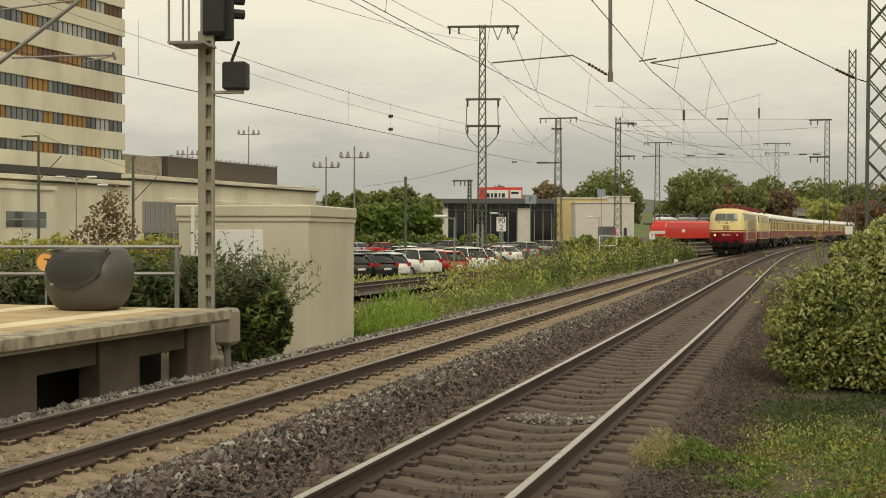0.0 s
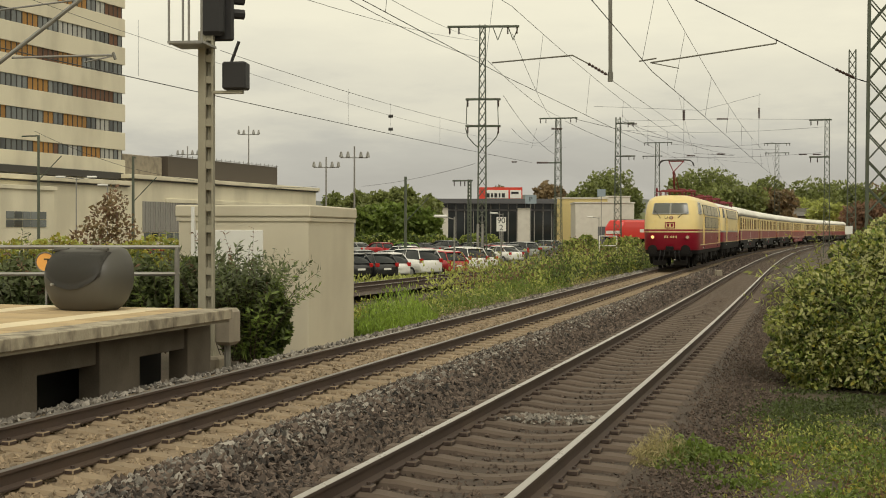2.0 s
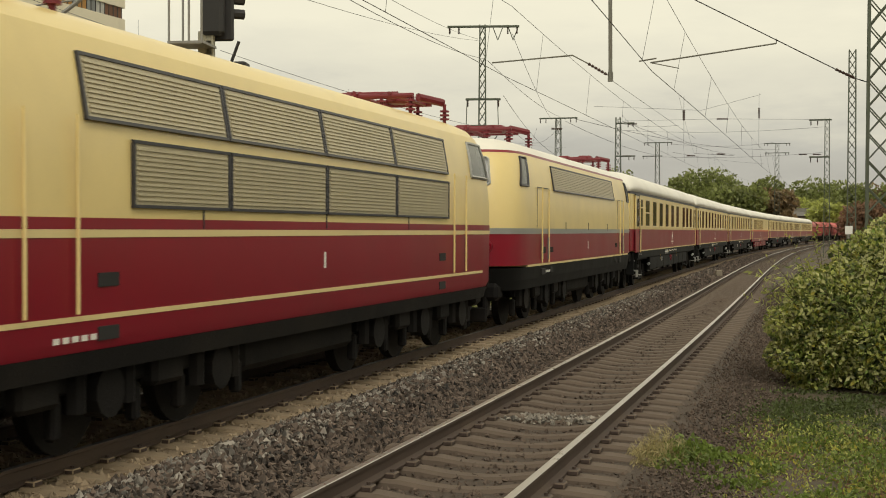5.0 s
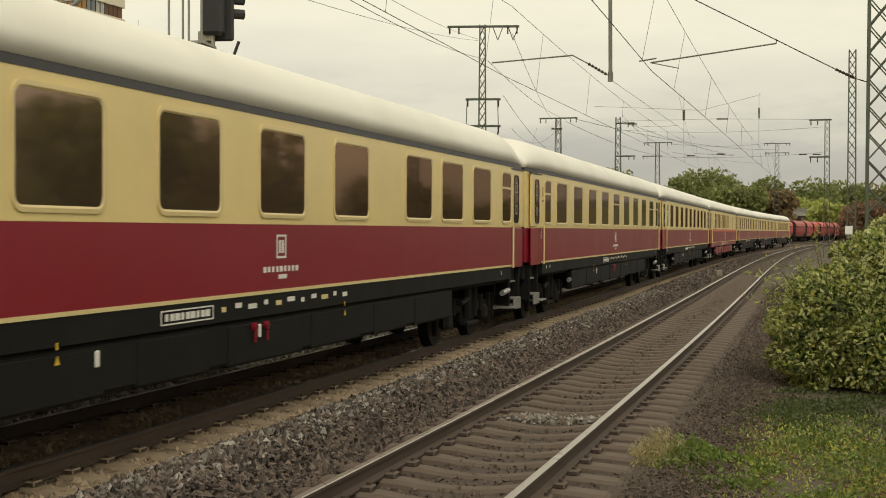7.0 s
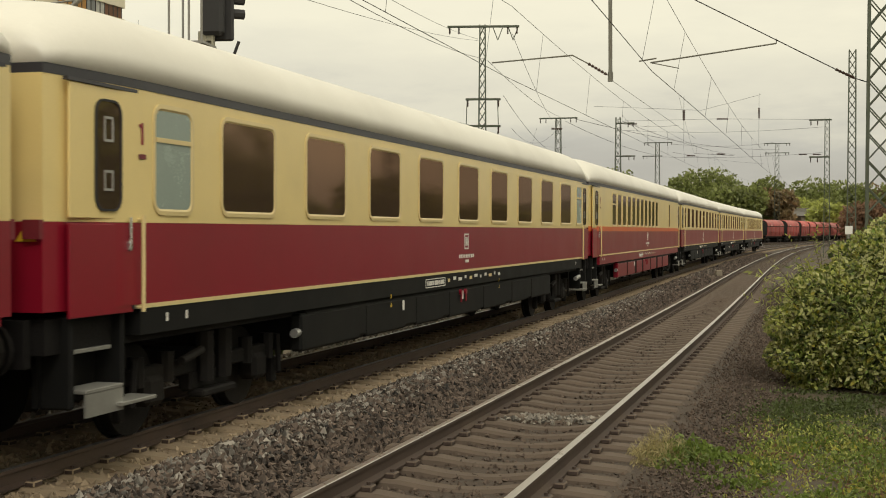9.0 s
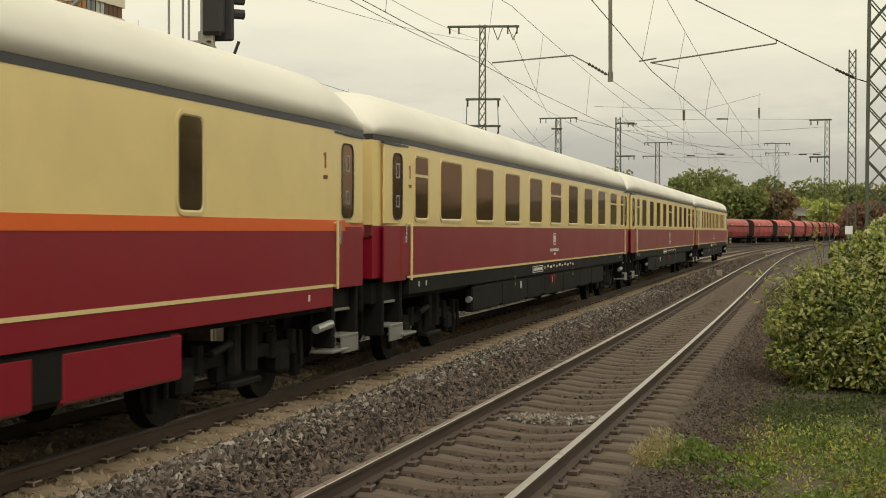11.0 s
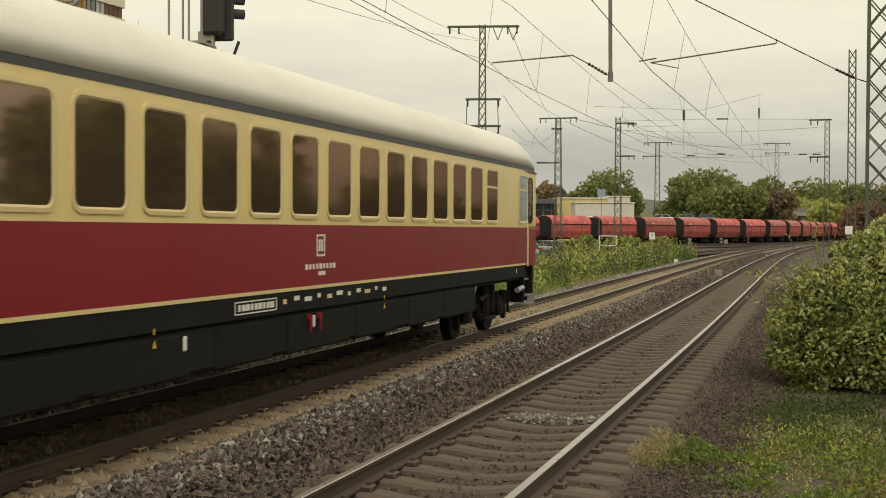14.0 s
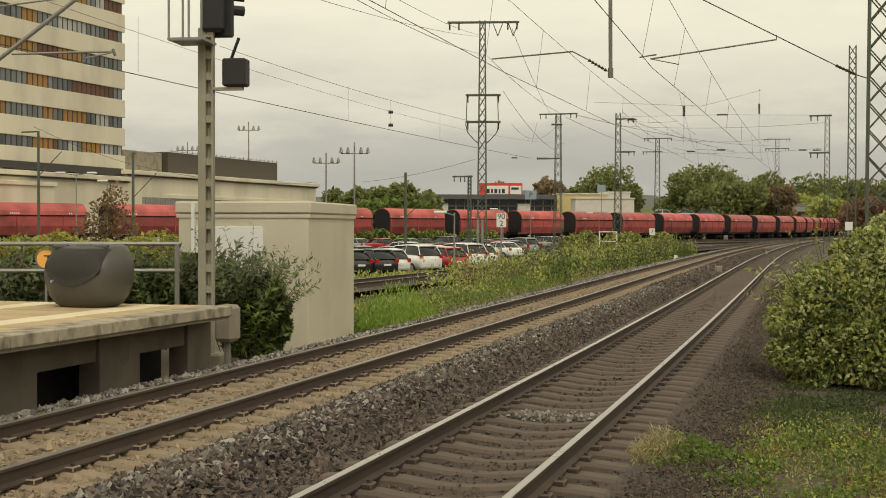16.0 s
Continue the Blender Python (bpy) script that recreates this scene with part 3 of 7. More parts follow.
def emblem(th, y, z, s, x=HALF, mtl="white", back="red", n=Vector((1, 0, 0))):
    """A rounded-square badge drawn as plain shapes: a ring and two bars."""
    bm = BM()
    for a, b, c, d in ((0, s / 2, s, 0.1 * s), (0, -s / 2, s, 0.1 * s), (-s / 2, 0, 0.1 * s, 1.1 * s), (s / 2, 0, 0.1 * s, 1.1 * s), (-0.17 * s, 0, 0.22 * s, 0.6 * s), (0.17 * s, 0, 0.22 * s, 0.6 * s)):
        box(bm, (x + 0.006, y + a, z + b), (0.006, c, d))
    return part("badge", bm, mtl, th, "pale rounded-square badge")


def coach(kind):
    L = 26.4 if kind != "lounge" else 26.65
    lab = {"compartment": "cream and wine-red express coach with nine wide compartment windows",
           "lounge": "cream and wine-red lounge coach with uneven windows",
           "corridor": "cream and wine-red express coach with frosted end windows",
           "saloon": "cream and wine-red open saloon coach with many narrow windows",
           "diner": "cream and red dining coach with an orange waist stripe"}[kind]
    th = empty("express_coach", Matrix.Identity(4), lab, "railway coach", "coaches of the express train")
    low = "red"
    band("upper_side", th, "cream", 2.115, 3.335, L)
    band("lower_side", th, low, 1.365, 2.112, L)
    band("waist_line", th, "line" if kind != "diner" else "line", 1.325, 1.365, L, 0.004, "pale yellow lining", 1.6, L - 1.6)
    band("cantrail", th, "band", 3.335, 3.418, L, 0.006)
    band("sole_bar", th, "skirt" if kind != "diner" else "red", 1.08, 1.324, L, -0.005, "", 1.6, L - 1.6)
    if kind == "diner":
        band("stripe", th, "orange", 2.04, 2.18, L, 0.006, "bright orange stripe")
    roof_part(th, L)
    bm = BM()
    box(bm, (0, L / 2, 0.83), (2.74, L - 11.4, 0.52), 0.06)
    part("underframe_tank", bm, "skirt", th)
    for k in range(7):
        bm = BM()
        box(bm, (1.30, 6.6 + k * 2.2, 0.80), (0.16, 2.1 - 0.3 * (k % 3), 0.46), 0.03)
        part("underframe_box", bm, "skirt" if kind != "diner" else "red", th)
    bm = BM()
    box(bm, (0, L / 2, 1.15), (2.5, L - 0.6, 0.3))
    part("floor_frame", bm, "gear", th)
    for yb in (3.7, L - 3.7):
        bogie(th, yb)
    # ends: gangway bellows, buffers
    for y, d in ((0.2, -1), (L - 0.2, 1)):
        bm = BM()
        for e in (-0.62, 0.62):
            box(bm, (e, y + d * 0.1, 2.35), (0.24, 0.22, 2.2), 0.05)
        box(bm, (0, y + d * 0.1, 3.5), (1.48, 0.22, 0.24), 0.05)
        part("gangway_bellows", bm, "rubber", th)
        for e in (-0.875, 0.875):
            bm = BM()
            rod(bm, (e, y, 1.06), (e, y + d * 0.12, 1.06), 0.1, 10)
            rod(bm, (e, y + d * 0.12, 1.06), (e, y + d * 0.18, 1.06), 0.24, 16)
            part("buffer", bm, "gear", th)
        bm = BM()
        box(bm, (1.22, y + d * 0.02, 2.05), (0.16, 0.06, 0.16))
        part("tail_lamp", bm, "pant", th, "dark red tail lamp box")
        bm = BM()
        box(bm, (0, y, 1.1), (2.3, 0.1, 0.4))
        part("headstock", bm, "gear", th)
    for yc in ((0.98 if kind != "lounge" else 1.36), L - 0.98):
        coach_door(th, yc, L)
    if kind in ("compartment", "corridor"):
        for i in range(9):
            y = 3.31 + 2.325 * i
            window(th, y, y + 1.32, bar=0.3 if i in (4, 8) and kind == "compartment" else 0)
        end_pane = "frost" if kind == "corridor" else "glass"
        window(th, 1.88, 2.58, bar=0.28, glass=end_pane)
        window(th, L - 2.34, L - 1.62, glass=end_pane, bar=0.28)
    elif kind == "lounge":
        for y0, y1 in [(3.72 + 2.30 * i, 5.0 + 2.30 * i) for i in range(6)] + [(18.21, 19.53), (20.13, 21.4), (22.12, 23.38)]:
            window(th, y0, y1, bar=0.45 if y0 < 4 else 0)
        window(th, 2.22, 2.92, bar=0.28)
        window(th, L - 2.34, L - 1.62, bar=0.28)
    elif kind == "saloon":
        for i in range(16):
            y = 4.05 + 1.165 * i
            window(th, y, y + 0.82, bar=0.3 if i in (0, 15) else 0)
        window(th, 1.82, 2.53, glass="frost", bar=0.28)
        window(th, L - 2.2, L - 1.44, glass="frost", bar=0.28)
    else:
        for i in range(11):
            y = 4.0 + 1.165 * i
            window(th, y, y + 0.80, bar=0.3 if i == 0 else 0)
        window(th, 20.7, 21.2)
    for i in range(9 if kind in ("compartment", "corridor") else 5):
        y = 3.31 + 2.325 * i * (1 if kind in ("compartment", "corridor") else 2)
        window(th, y, y + 1.32, side=-1)
    # lettering as bars, badge, small plates
    mid = 13.12 if kind != "lounge" else 13.5
    emblem(th, mid, 1.86, 0.25)
    for k in range(9):
        label_bar(th, mid - 0.46 + k * 0.115, 1.60, 0.06 if k % 4 else 0.085, 0.065)
    label_bar(th, mid + 0.04, 1.51, 0.24, 0.05)
    bm = BM()
    for a, b, c, d in ((0, 0.065, 1.1, 0.014), (0, -0.065, 1.1, 0.014), (-0.55, 0, 0.014, 0.13), (0.55, 0, 0.014, 0.13)):
        box(bm, (HALF + 0.002, 11.2 + a, 1.2 + b), (0.006, c, d))
    for k in range(9):
        box(bm, (HALF + 0.002, 10.76 + k * 0.108, 1.2), (0.006, 0.055 + 0.02 * (k % 3), 0.07))
    part("marking", bm, "white", th)
    for k in range(11):
        label_bar(th, 12.0 + k * 0.36, 1.21 + 0.025 * (k % 2), 0.10 + 0.06 * (k % 3), 0.055, "white" if k % 4 else "line", HALF + 0.0)
    for y in (2.1, 2.5, L - 2.4):
        label_bar(th, y, 1.22, 0.045, 0.08)
    bm = BM()
    for y in (8.9, 15.6):
        v = [bm.verts.new((HALF + 0.003, y + a, b)) for a, b in ((-0.04, 0.93), (0.04, 0.93), (0, 1.01))]
        bm.faces.new(v)
        box(bm, (HALF, y, 0.985 + 0.1), (0.006, 0.02, 0.06))
    part("marking", bm, "yellow", th, "yellow warning triangle")
    for y in (9.55, 12.95):
        bm = BM()
        box(bm, (HALF - 0.02, y, 0.92), (0.02, 0.07, 0.15), 0.01)
        part("brake_plate", bm, "white", th, "small white brake changeover plate")
    for y in (12.8, 13.12):
        bm = BM()
        rod(bm, (HALF - 0.04, y, 0.97), (HALF + 0.01, y, 0.97), 0.05, 8)
        box(bm, (HALF - 0.0, y, 0.9), (0.02, 0.03, 0.2))
        part("brake_handle", bm, "red", th)
    # class figure by the door
    for y in (1.75, L - 1.75):
        bm = BM()
        box(bm, (HALF + 0.003, y - 0.12, 2.93), (0.006, 0.035, 0.20))
        box(bm, (HALF + 0.003, y - 0.15, 3.0), (0.006, 0.05, 0.03))
        part("class_figure", bm, "red", th)
        label_bar(th, y - 0.12, 2.72, 0.13, 0.045, "pant")
    bm = BM()
    for k in range(4):
        box(bm, (0.0, 5 + k * 5.4, 4.18), (0.5, 0.35, 0.07), 0.02)
    part("roof_vent", bm, "roof", th)
    bm = BM()
    v = [bm.verts.new((1.25, 0.19, 1.95)), bm.verts.new((1.05, 0.19, 1.95)), bm.verts.new((1.15, 0.19, 2.1))]
    bm.faces.new(v)
    part("marking", bm, "yellow", th)
    return th


def locomotive(second):
    """A six-axle electric locomotive with a rounded front at each end."""
    L = 19.5
    lab = ("cream and wine-red electric locomotive with a silver waist band" if second else "cream and wine-red six-axle electric locomotive with rounded fronts")
    th = empty("electric_locomotive", Matrix.Identity(4), lab, "locomotive", "locomotives of the express train")
    hw = 1.5

    def ring(z, inset_y, w, n=15):
        pts = []
        y0, y1 = 0.55 + inset_y, L - 0.55 - inset_y
        depth = 1.5
        for k in range(n):
            a = -math.pi / 2 + math.pi * k / (n - 1)
            ca, sa = math.cos(a), math.sin(a)
            pts.append((w * math.copysign(abs(sa) ** 0.55, sa), y0 + depth * (1 - abs(ca) ** 0.62), z))
        for k in range(n):
            a = math.pi / 2 + math.pi * k / (n - 1)
            ca, sa = math.cos(a), math.sin(a)
            pts.append((w * math.copysign(abs(sa) ** 0.55, sa), y1 - depth * (1 - abs(ca) ** 0.62), z))
        return pts

    top_levels = [(2.052 if not second else 2.102, 0.0, hw), (2.55, 0.04, hw), (2.9, 0.13, hw - 0.015), (3.24, 0.24, hw - 0.05), (3.52, 0.36, hw - 0.10), (3.72, 0.50, hw - 0.17)]

    def skin(z):
        """Setback and half width of the upper body at the height z."""
        return tuple(float(np.interp(z, [v[0] for v in top_levels], [v[i] for v in top_levels])) for i in (1, 2))

    def front_y(x, z):
        ins, w = skin(z)
        sn = min(1.0, abs(x) / w) ** (1 / 0.55)
        return 0.55 + ins + 1.5 * (1 - math.sqrt(1 - sn * sn) ** 0.62)

    def side_x(y, z):
        ins, w = skin(z)
        c = max(0.0, 1 - (y - 0.55 - ins) / 1.5) ** (1 / 0.62)
        return w * math.sqrt(max(0.0, 1 - c * c)) ** 0.55

    def shell(name, mtl, levels, label=""):
        bm = BM()
        loft(bm, [ring(*lv) for lv in levels], caps=False)
        return part(name, bm, mtl, th, label, smooth=True)

    if second:
        shell("lower_body", "red", [(1.33, 0.02, hw), (1.98, 0.0, hw)])
        shell("dark_skirt", "skirt", [(0.98, 0.15, hw - 0.03), (1.28, 0.03, hw)])
    else:
        shell("lower_body", "red", [(1.02, 0.14, hw - 0.03), (1.12, 0.05, hw), (1.98, 0.0, hw)])
    shell("waist_line", "line" if not second else "silver", [(1.982, -0.006, hw + 0.006), (2.05 if not second else 2.1, -0.006, hw + 0.006)])
    if not second:
        shell("front_stripe", "red", [(2.052, -0.004, hw + 0.004), (2.15, 0.0, hw + 0.004)])
    shell("upper_body", "cream", top_levels)
    shell("roof", "cream" if not second else "roof", [(3.72, 0.50, hw - 0.17), (3.85, 0.63, hw - 0.28), (3.95, 0.86, hw - 0.48), (4.01, 1.15, hw - 0.72), (4.03, 1.6, hw - 0.95), (4.03, 3.0, 0.05)])
    if second:
        shell("gutter", "red", [(3.67, 0.465, hw - 0.15), (3.725, 0.50, hw - 0.165)])
    bm = BM()
    box(bm, (0, L / 2, 1.305), (2 * hw + 0.012, L - 4.0, 0.045))
    part("lining", bm, "line", th)
    shell("skirt", "skirt" if second else "gear", [(0.82, 0.2, hw - 0.06), (1.02, 0.14, hw - 0.02)])
    # front
    for end in (0, 1):
        def P(x, y, z):
            return (x, y, z) if end == 0 else (-x, L - y, z)
        for sx in (-1, 1):
            bm = BM()
            rows = []
            for z in (2.98, 3.02, 3.16, 3.36, 3.52, 3.56):
                edge = 0.97 - 0.09 * (z - 2.98) / 0.58 - (0.05 if z in (2.98, 3.56) else 0.0)
                rows.append([P(sx * (0.025 + (edge - 0.025) * k / 6), front_y(0.025 + (edge - 0.025) * k / 6, z) - 0.018, z) for k in range(7)])
            loft(bm, rows, close=False, caps=False)
            part("windscreen", bm, "cab_glass", th, smooth=True)
            q = rows[0] + [r[-1] for r in rows[1:]] + rows[-1][-2::-1] + [r[0] for r in rows[-2:0:-1]]
            bm = BM()
            qq = [Vector(v) for v in q]
            for a, b in zip(qq, qq[1:] + qq[:1]):
                rod(bm, a, b, 0.022, 6)
            part("windscreen_frame", bm, "silver", th)
            bm = BM()
            for a, b, r in (((0.52, 2.76), (0.70, 3.0), 0.018), ((0.70, 3.0), (0.86, 3.2), 0.013)) if sx < 0 else (((0.42, 2.78), (0.62, 2.96), 0.018), ((0.62, 2.96), (0.92, 3.06), 0.013)):
                rod(bm, P(sx * a[0], front_y(a[0], a[1]) - 0.03, a[1]), P(sx * b[0], front_y(b[0], b[1]) - 0.035, b[1]), r, 5)
            part("wiper", bm, "rubber", th)
            bm = BM()
            rod(bm, P(sx * 0.93, 0.85, 1.73), P(sx * 0.93, 0.575, 1.73), 0.125, 16)
            hl = part("headlight", bm, "red", th)
            bm = BM()
            rod(bm, P(sx * 0.93, 0.59, 1.73), P(sx * 0.93, 0.56, 1.73), 0.085, 16)
            part("lens", bm, "lampon" if not second and end == 0 and sx < 0 else "lampoff", hl)
            bm = BM()
            rod(bm, P(sx * 0.875, 0.7, 1.06), P(sx * 0.875, 0.16, 1.06), 0.11, 12)
            rod(bm, P(sx * 0.875, 0.12, 1.06), P(sx * 0.875, 0.0, 1.06), 0.25, 20)
            part("buffer", bm, "gear", th)
            for k in (0.28, 0.5):
                bm = BM()
                for a, b in zip([(k, .55, 1.0), (k, .42, .85), (k + .04, .40, .6), (k + .1, .5, .45)], [(k, .42, .85), (k + .04, .40, .6), (k + .1, .5, .45), (k + .1, .7, .5)]):
                    rod(bm, P(sx * a[0], *a[1:]), P(sx * b[0], *b[1:]), 0.03, 6)
                part("brake_hose", bm, "rubber", th)
            # cab side window
            bm = BM()
            grid = [[P(sx * (side_x(y, z) + 0.012), y, z) for y in ((1.5 + 0.25 * lean, 1.75 + 0.2 * lean, 2.1 + 0.1 * lean, 2.45, 2.75) if not second else (1.5 + 0.3 * lean, 1.65 + 0.28 * lean, 1.8 + 0.25 * lean, 1.95 + 0.2 * lean, 2.1 + 0.15 * lean))] for z, lean in ((3.0, 0), (3.2, 0.33), (3.4, 0.66), (3.6, 1.0))]
            loft(bm, grid, close=False, caps=False)
            q = grid[0] + [r[-1] for r in grid[1:]] + grid[-1][-2::-1] + [r[0] for r in grid[-2:0:-1]]
            cw = part("cab_window", bm, "cab_glass", th)
            bm = BM()
            qq = [Vector(v) for v in q]
            for a, b in zip(qq, qq[1:] + qq[:1]):
                rod(bm, a, b, 0.028, 5)
            part("window_frame", bm, "band" if second else "silver", cw)
            bm = BM()
            for yy in (3.3, 4.05):
                rod(bm, P(sx * (hw + 0.05), yy, 1.35), P(sx * (hw + 0.05), yy, 3.0), 0.018, 6)
            part("handrail", bm, "cream", th)
            if second:
                for yy in (3.35, 4.0):
                    bm = BM()
                    rod(bm, P(sx * (hw + 0.045), yy, 1.42), P(sx * (hw + 0.045), yy, 1.9), 0.022, 6)
                    part("grab_rail", bm, "galv", th)
                for z in (1.62, 1.14):
                    bm = BM()
                    box(bm, P(sx * (hw - 0.004), 3.68, z), (0.03, 0.42, 0.15), 0.012)
                    part("foot_recess", bm, "dark", th)
                bm = BM()
                for yy in (2.95, 4.35):
                    box(bm, P(sx * (hw + 0.002), yy, 2.55), (0.01, 0.018, 0.85))
                box(bm, P(sx * (hw + 0.002), 3.65, 3.0), (0.01, 1.4, 0.018))
                part("cab_door_joint", bm, "band", th)
        bm = BM()
        box(bm, P(0, 0.95, 0.80), (2.3, 0.5, 0.36), 0.08)
        for sx in (-0.55, 0.55):
            box(bm, P(sx, 0.72, 0.34), (0.75, 0.08, 0.30), 0.03)
            box(bm, P(sx * 1.6, 0.85, 0.55), (0.10, 0.3, 0.5), 0.03)
        part("buffer_beam", bm, "gear", th)
        bm = BM()
        rod(bm, P(0, 0.6, 1.05), P(0, 0.2, 1.02), 0.06, 8)
        rod(bm, P(0, 0.24, 1.02), P(0, 0.2, 0.7), 0.04, 8)
        box(bm, P(0, 0.42, 1.08), (0.42, 0.2, 0.3), 0.04)
        part("coupling", bm, "gear", th)
        bm = BM()
        for a, b, c, d in ((0, .15, .5, .04), (0, -.15, .5, .04), (-.25, 0, .04, .30), (.25, 0, .04, .30), (-.1, 0, .1, .17), (.1, 0, .1, .17)):
            box(bm, P(a, 0.56, 2.37 + b), (c, 0.03, d))
        part("badge", bm, "red", th, "wine-red rounded-square badge")
        bm = BM()
        rod(bm, P(0.06, 0.72, 2.78), P(0.06, 0.60, 2.78), 0.10, 16)
        hl = part("headlight", bm, "red", th)
        bm = BM()
        rod(bm, P(0.06, 0.605, 2.78), P(0.06, 0.59, 2.78), 0.065, 14)
        part("lens", bm, "lampoff", hl)
        bm = BM()
        for a, b in zip([(-0.28, 2.84), (-0.27, 2.75), (-0.2, 2.74), (-0.14, 2.78)], [(-0.27, 2.75), (-0.2, 2.74), (-0.14, 2.78), (-0.15, 2.85)]):
            rod(bm, P(a[0], 0.60, a[1]), P(b[0], 0.60, b[1]), 0.014, 5)
        part("horn_grille", bm, "band", th)
        bm = BM()
        rod(bm, P(-0.95, front_y(0.95, 2.5) - 0.05, 2.5), P(-0.82, front_y(0.82, 2.65) - 0.05, 2.65), 0.016, 5)
        part("grab_handle", bm, "line", th)
        if not second:
            for k, wd in enumerate((0.05, 0.09, 0.09, 0.0, 0.05, 0.05, 0.09, 0.06, 0.09)):
                if wd:
                    bm = BM()
                    box(bm, P(-0.29 + k * 0.078, 0.545, 1.74), (wd * 0.62, 0.02, 0.13 if k != 7 else 0.025))
                    part("number_bar", bm, "line", th)
    # side grilles, two rows of panels
    for sx in (-1, 1):
        for row, (z0, z1, x) in enumerate(((2.26, 2.84, hw), (2.98, 3.54, hw - 0.06))):
            for k in range(4 if not second else 1):
                if second and row == 0:
                    continue
                bm = BM()
                y0 = (5.0 if k == 0 and not row else 4.25) + (2.75 * k if not second else 0.6)
                y1 = 4.25 + 2.75 * (k + 1) - 0.06 if not second else 14.4
                turned = Matrix.Translation((sx * x, 0, (z0 + z1) / 2)) @ Matrix.Rotation(radians(-10 * sx * row), 4, "Y")
                box(bm, (0, (y0 + y1) / 2, 0), (0.04, y1 - y0, z1 - z0), 0.012, m=turned)
                slats = 11
                for j in range(slats):
                    box(bm, (sx * 0.026, (y0 + y1) / 2, (j - (slats - 1) / 2) * (z1 - z0 - 0.08) / slats), (0.02, y1 - y0 - 0.12, 0.022), m=turned)
                gr = part("grille", bm, "grille", th)
                bm = BM()
                for yy in (y0, y1):
                    box(bm, (sx * 0.02, yy, 0), (0.03, 0.035, z1 - z0 + 0.03), m=turned)
                for zz in (-0.5, 0.5):
                    box(bm, (sx * 0.02, (y0 + y1) / 2, zz * (z1 - z0)), (0.03, y1 - y0 + 0.03, 0.03), m=turned)
                part("grille_frame", bm, "band", gr)
        for y in (6.4, 9.75, 13.1):
            bm = BM()
            box(bm, (sx * (hw + 0.004), y, 2.16), (0.012, 0.025, 0.2))
            part("panel_joint", bm, "band", th)
        for y in (4.6, L - 4.6):
            for z in (1.62, 1.16):
                bm = BM()
                box(bm, (sx * hw, y, z), (0.02, 0.34, 0.12))
                part("foot_hole", bm, "dark", th)
    bm = BM()
    box(bm, (hw + 0.004, 9.7, 1.68), (0.006, 0.06, 0.20))
    part("marking", bm, "white", th)
    for k in range(6):
        bm = BM()
        box(bm, (hw + 0.002, 3.8 + k * 0.14, 1.14), (0.006, 0.09, 0.05))
        part("marking", bm, "white", th)
    # bogies with three axles
    for yb in (4.95, L - 4.95):
        bm = BM()
        for sx in (-1, 1):
            box(bm, (sx * 1.12, yb, 0.72), (0.16, 5.6, 0.2), 0.03)
            for k in (-2.25, 0, 2.25):
                y = yb + k
                rod(bm, (sx * 1.1, y, 0.60), (sx * 1.32, y, 0.60), 0.24, 12)
                for e in (-0.42, 0.42):
                    rod(bm, (sx * 1.2, y + e, 0.45), (sx * 1.2, y + e, 0.85), 0.11, 8)
                    box(bm, (sx * 1.15, y + e * 1.6, 0.42), (0.12, 0.14, 0.36), 0.03)
            box(bm, (sx * 1.22, yb + 1.1, 0.70), (0.22, 0.6, 0.3), 0.05)
            box(bm, (sx * 1.22, yb - 1.1, 0.70), (0.22, 0.6, 0.3), 0.05)
        box(bm, (0, yb, 0.75), (2.1, 4.6, 0.3))
        bg = part("bogie", bm, "gear", th)
        for k in (-2.25, 0, 2.25):
            for sx in (-1, 1):
                bm = BM()
                rod(bm, (sx * 0.68, yb + k, 0.60), (sx * 0.82, yb + k, 0.60), 0.60, 26)
                part("wheel", bm, "gear", bg)
    bm = BM()
    box(bm, (0, L / 2, 0.72), (2.4, 3.6, 0.55), 0.08)
    part("battery_box", bm, "gear", th)
    # roof gear and pantographs: the front one is raised
    bm = BM()
    for k in range(14):
        y = 5.2 + k * 0.7
        box(bm, (0, y, 3.97), (1.3, 0.5, 0.08), 0.02)
    box(bm, (0, L / 2, 3.93), (1.6, 9.6, 0.05))
    part("roof_walk", bm, "locoroof", th)
    for i, yp in enumerate((3.6, L - 3.6)):
        bm = BM()
        for sx in (-0.6, 0.6):
            rod(bm, (sx, yp - 1.05, 4.30), (sx, yp + 1.05, 4.30), 0.035, 6)
        for yy in (-0.95, 0.95):
            rod(bm, (-0.72, yp + yy, 4.30), (0.72, yp + yy, 4.30), 0.04, 6)
        for sx in (-0.95, -0.45, 0.45, 0.95):
            for yy in (-1.0, 1.0):
                for z in (4.02, 4.09, 4.16):
                    rod(bm, (sx, yp + yy, z), (sx, yp + yy, z + 0.03), 0.085, 8)
                rod(bm, (sx, yp + yy, 3.85), (sx, yp + yy, 4.30), 0.035, 6)
        rod(bm, (-1.0, yp - 1.0, 4.26), (1.0, yp - 1.0, 4.26), 0.045, 8)
        rod(bm, (-0.95, yp - 1.0, 4.26), (-0.95, yp - 1.0, 4.44), 0.06, 8)
        box(bm, (0.3, yp + 0.45, 4.36), (0.42, 0.4, 0.18), 0.04)
        box(bm, (-0.25, yp - 0.2, 4.34), (0.34, 0.5, 0.14), 0.04)
        rod(bm, (0.7, yp + 0.2, 4.36), (1.0, yp + 0.7, 4.30), 0.07, 8)
        pg = part("pantograph", bm, "pant", th, "dark red pantograph base" if second or i else "raised dark red pantograph")
        bm = BM()
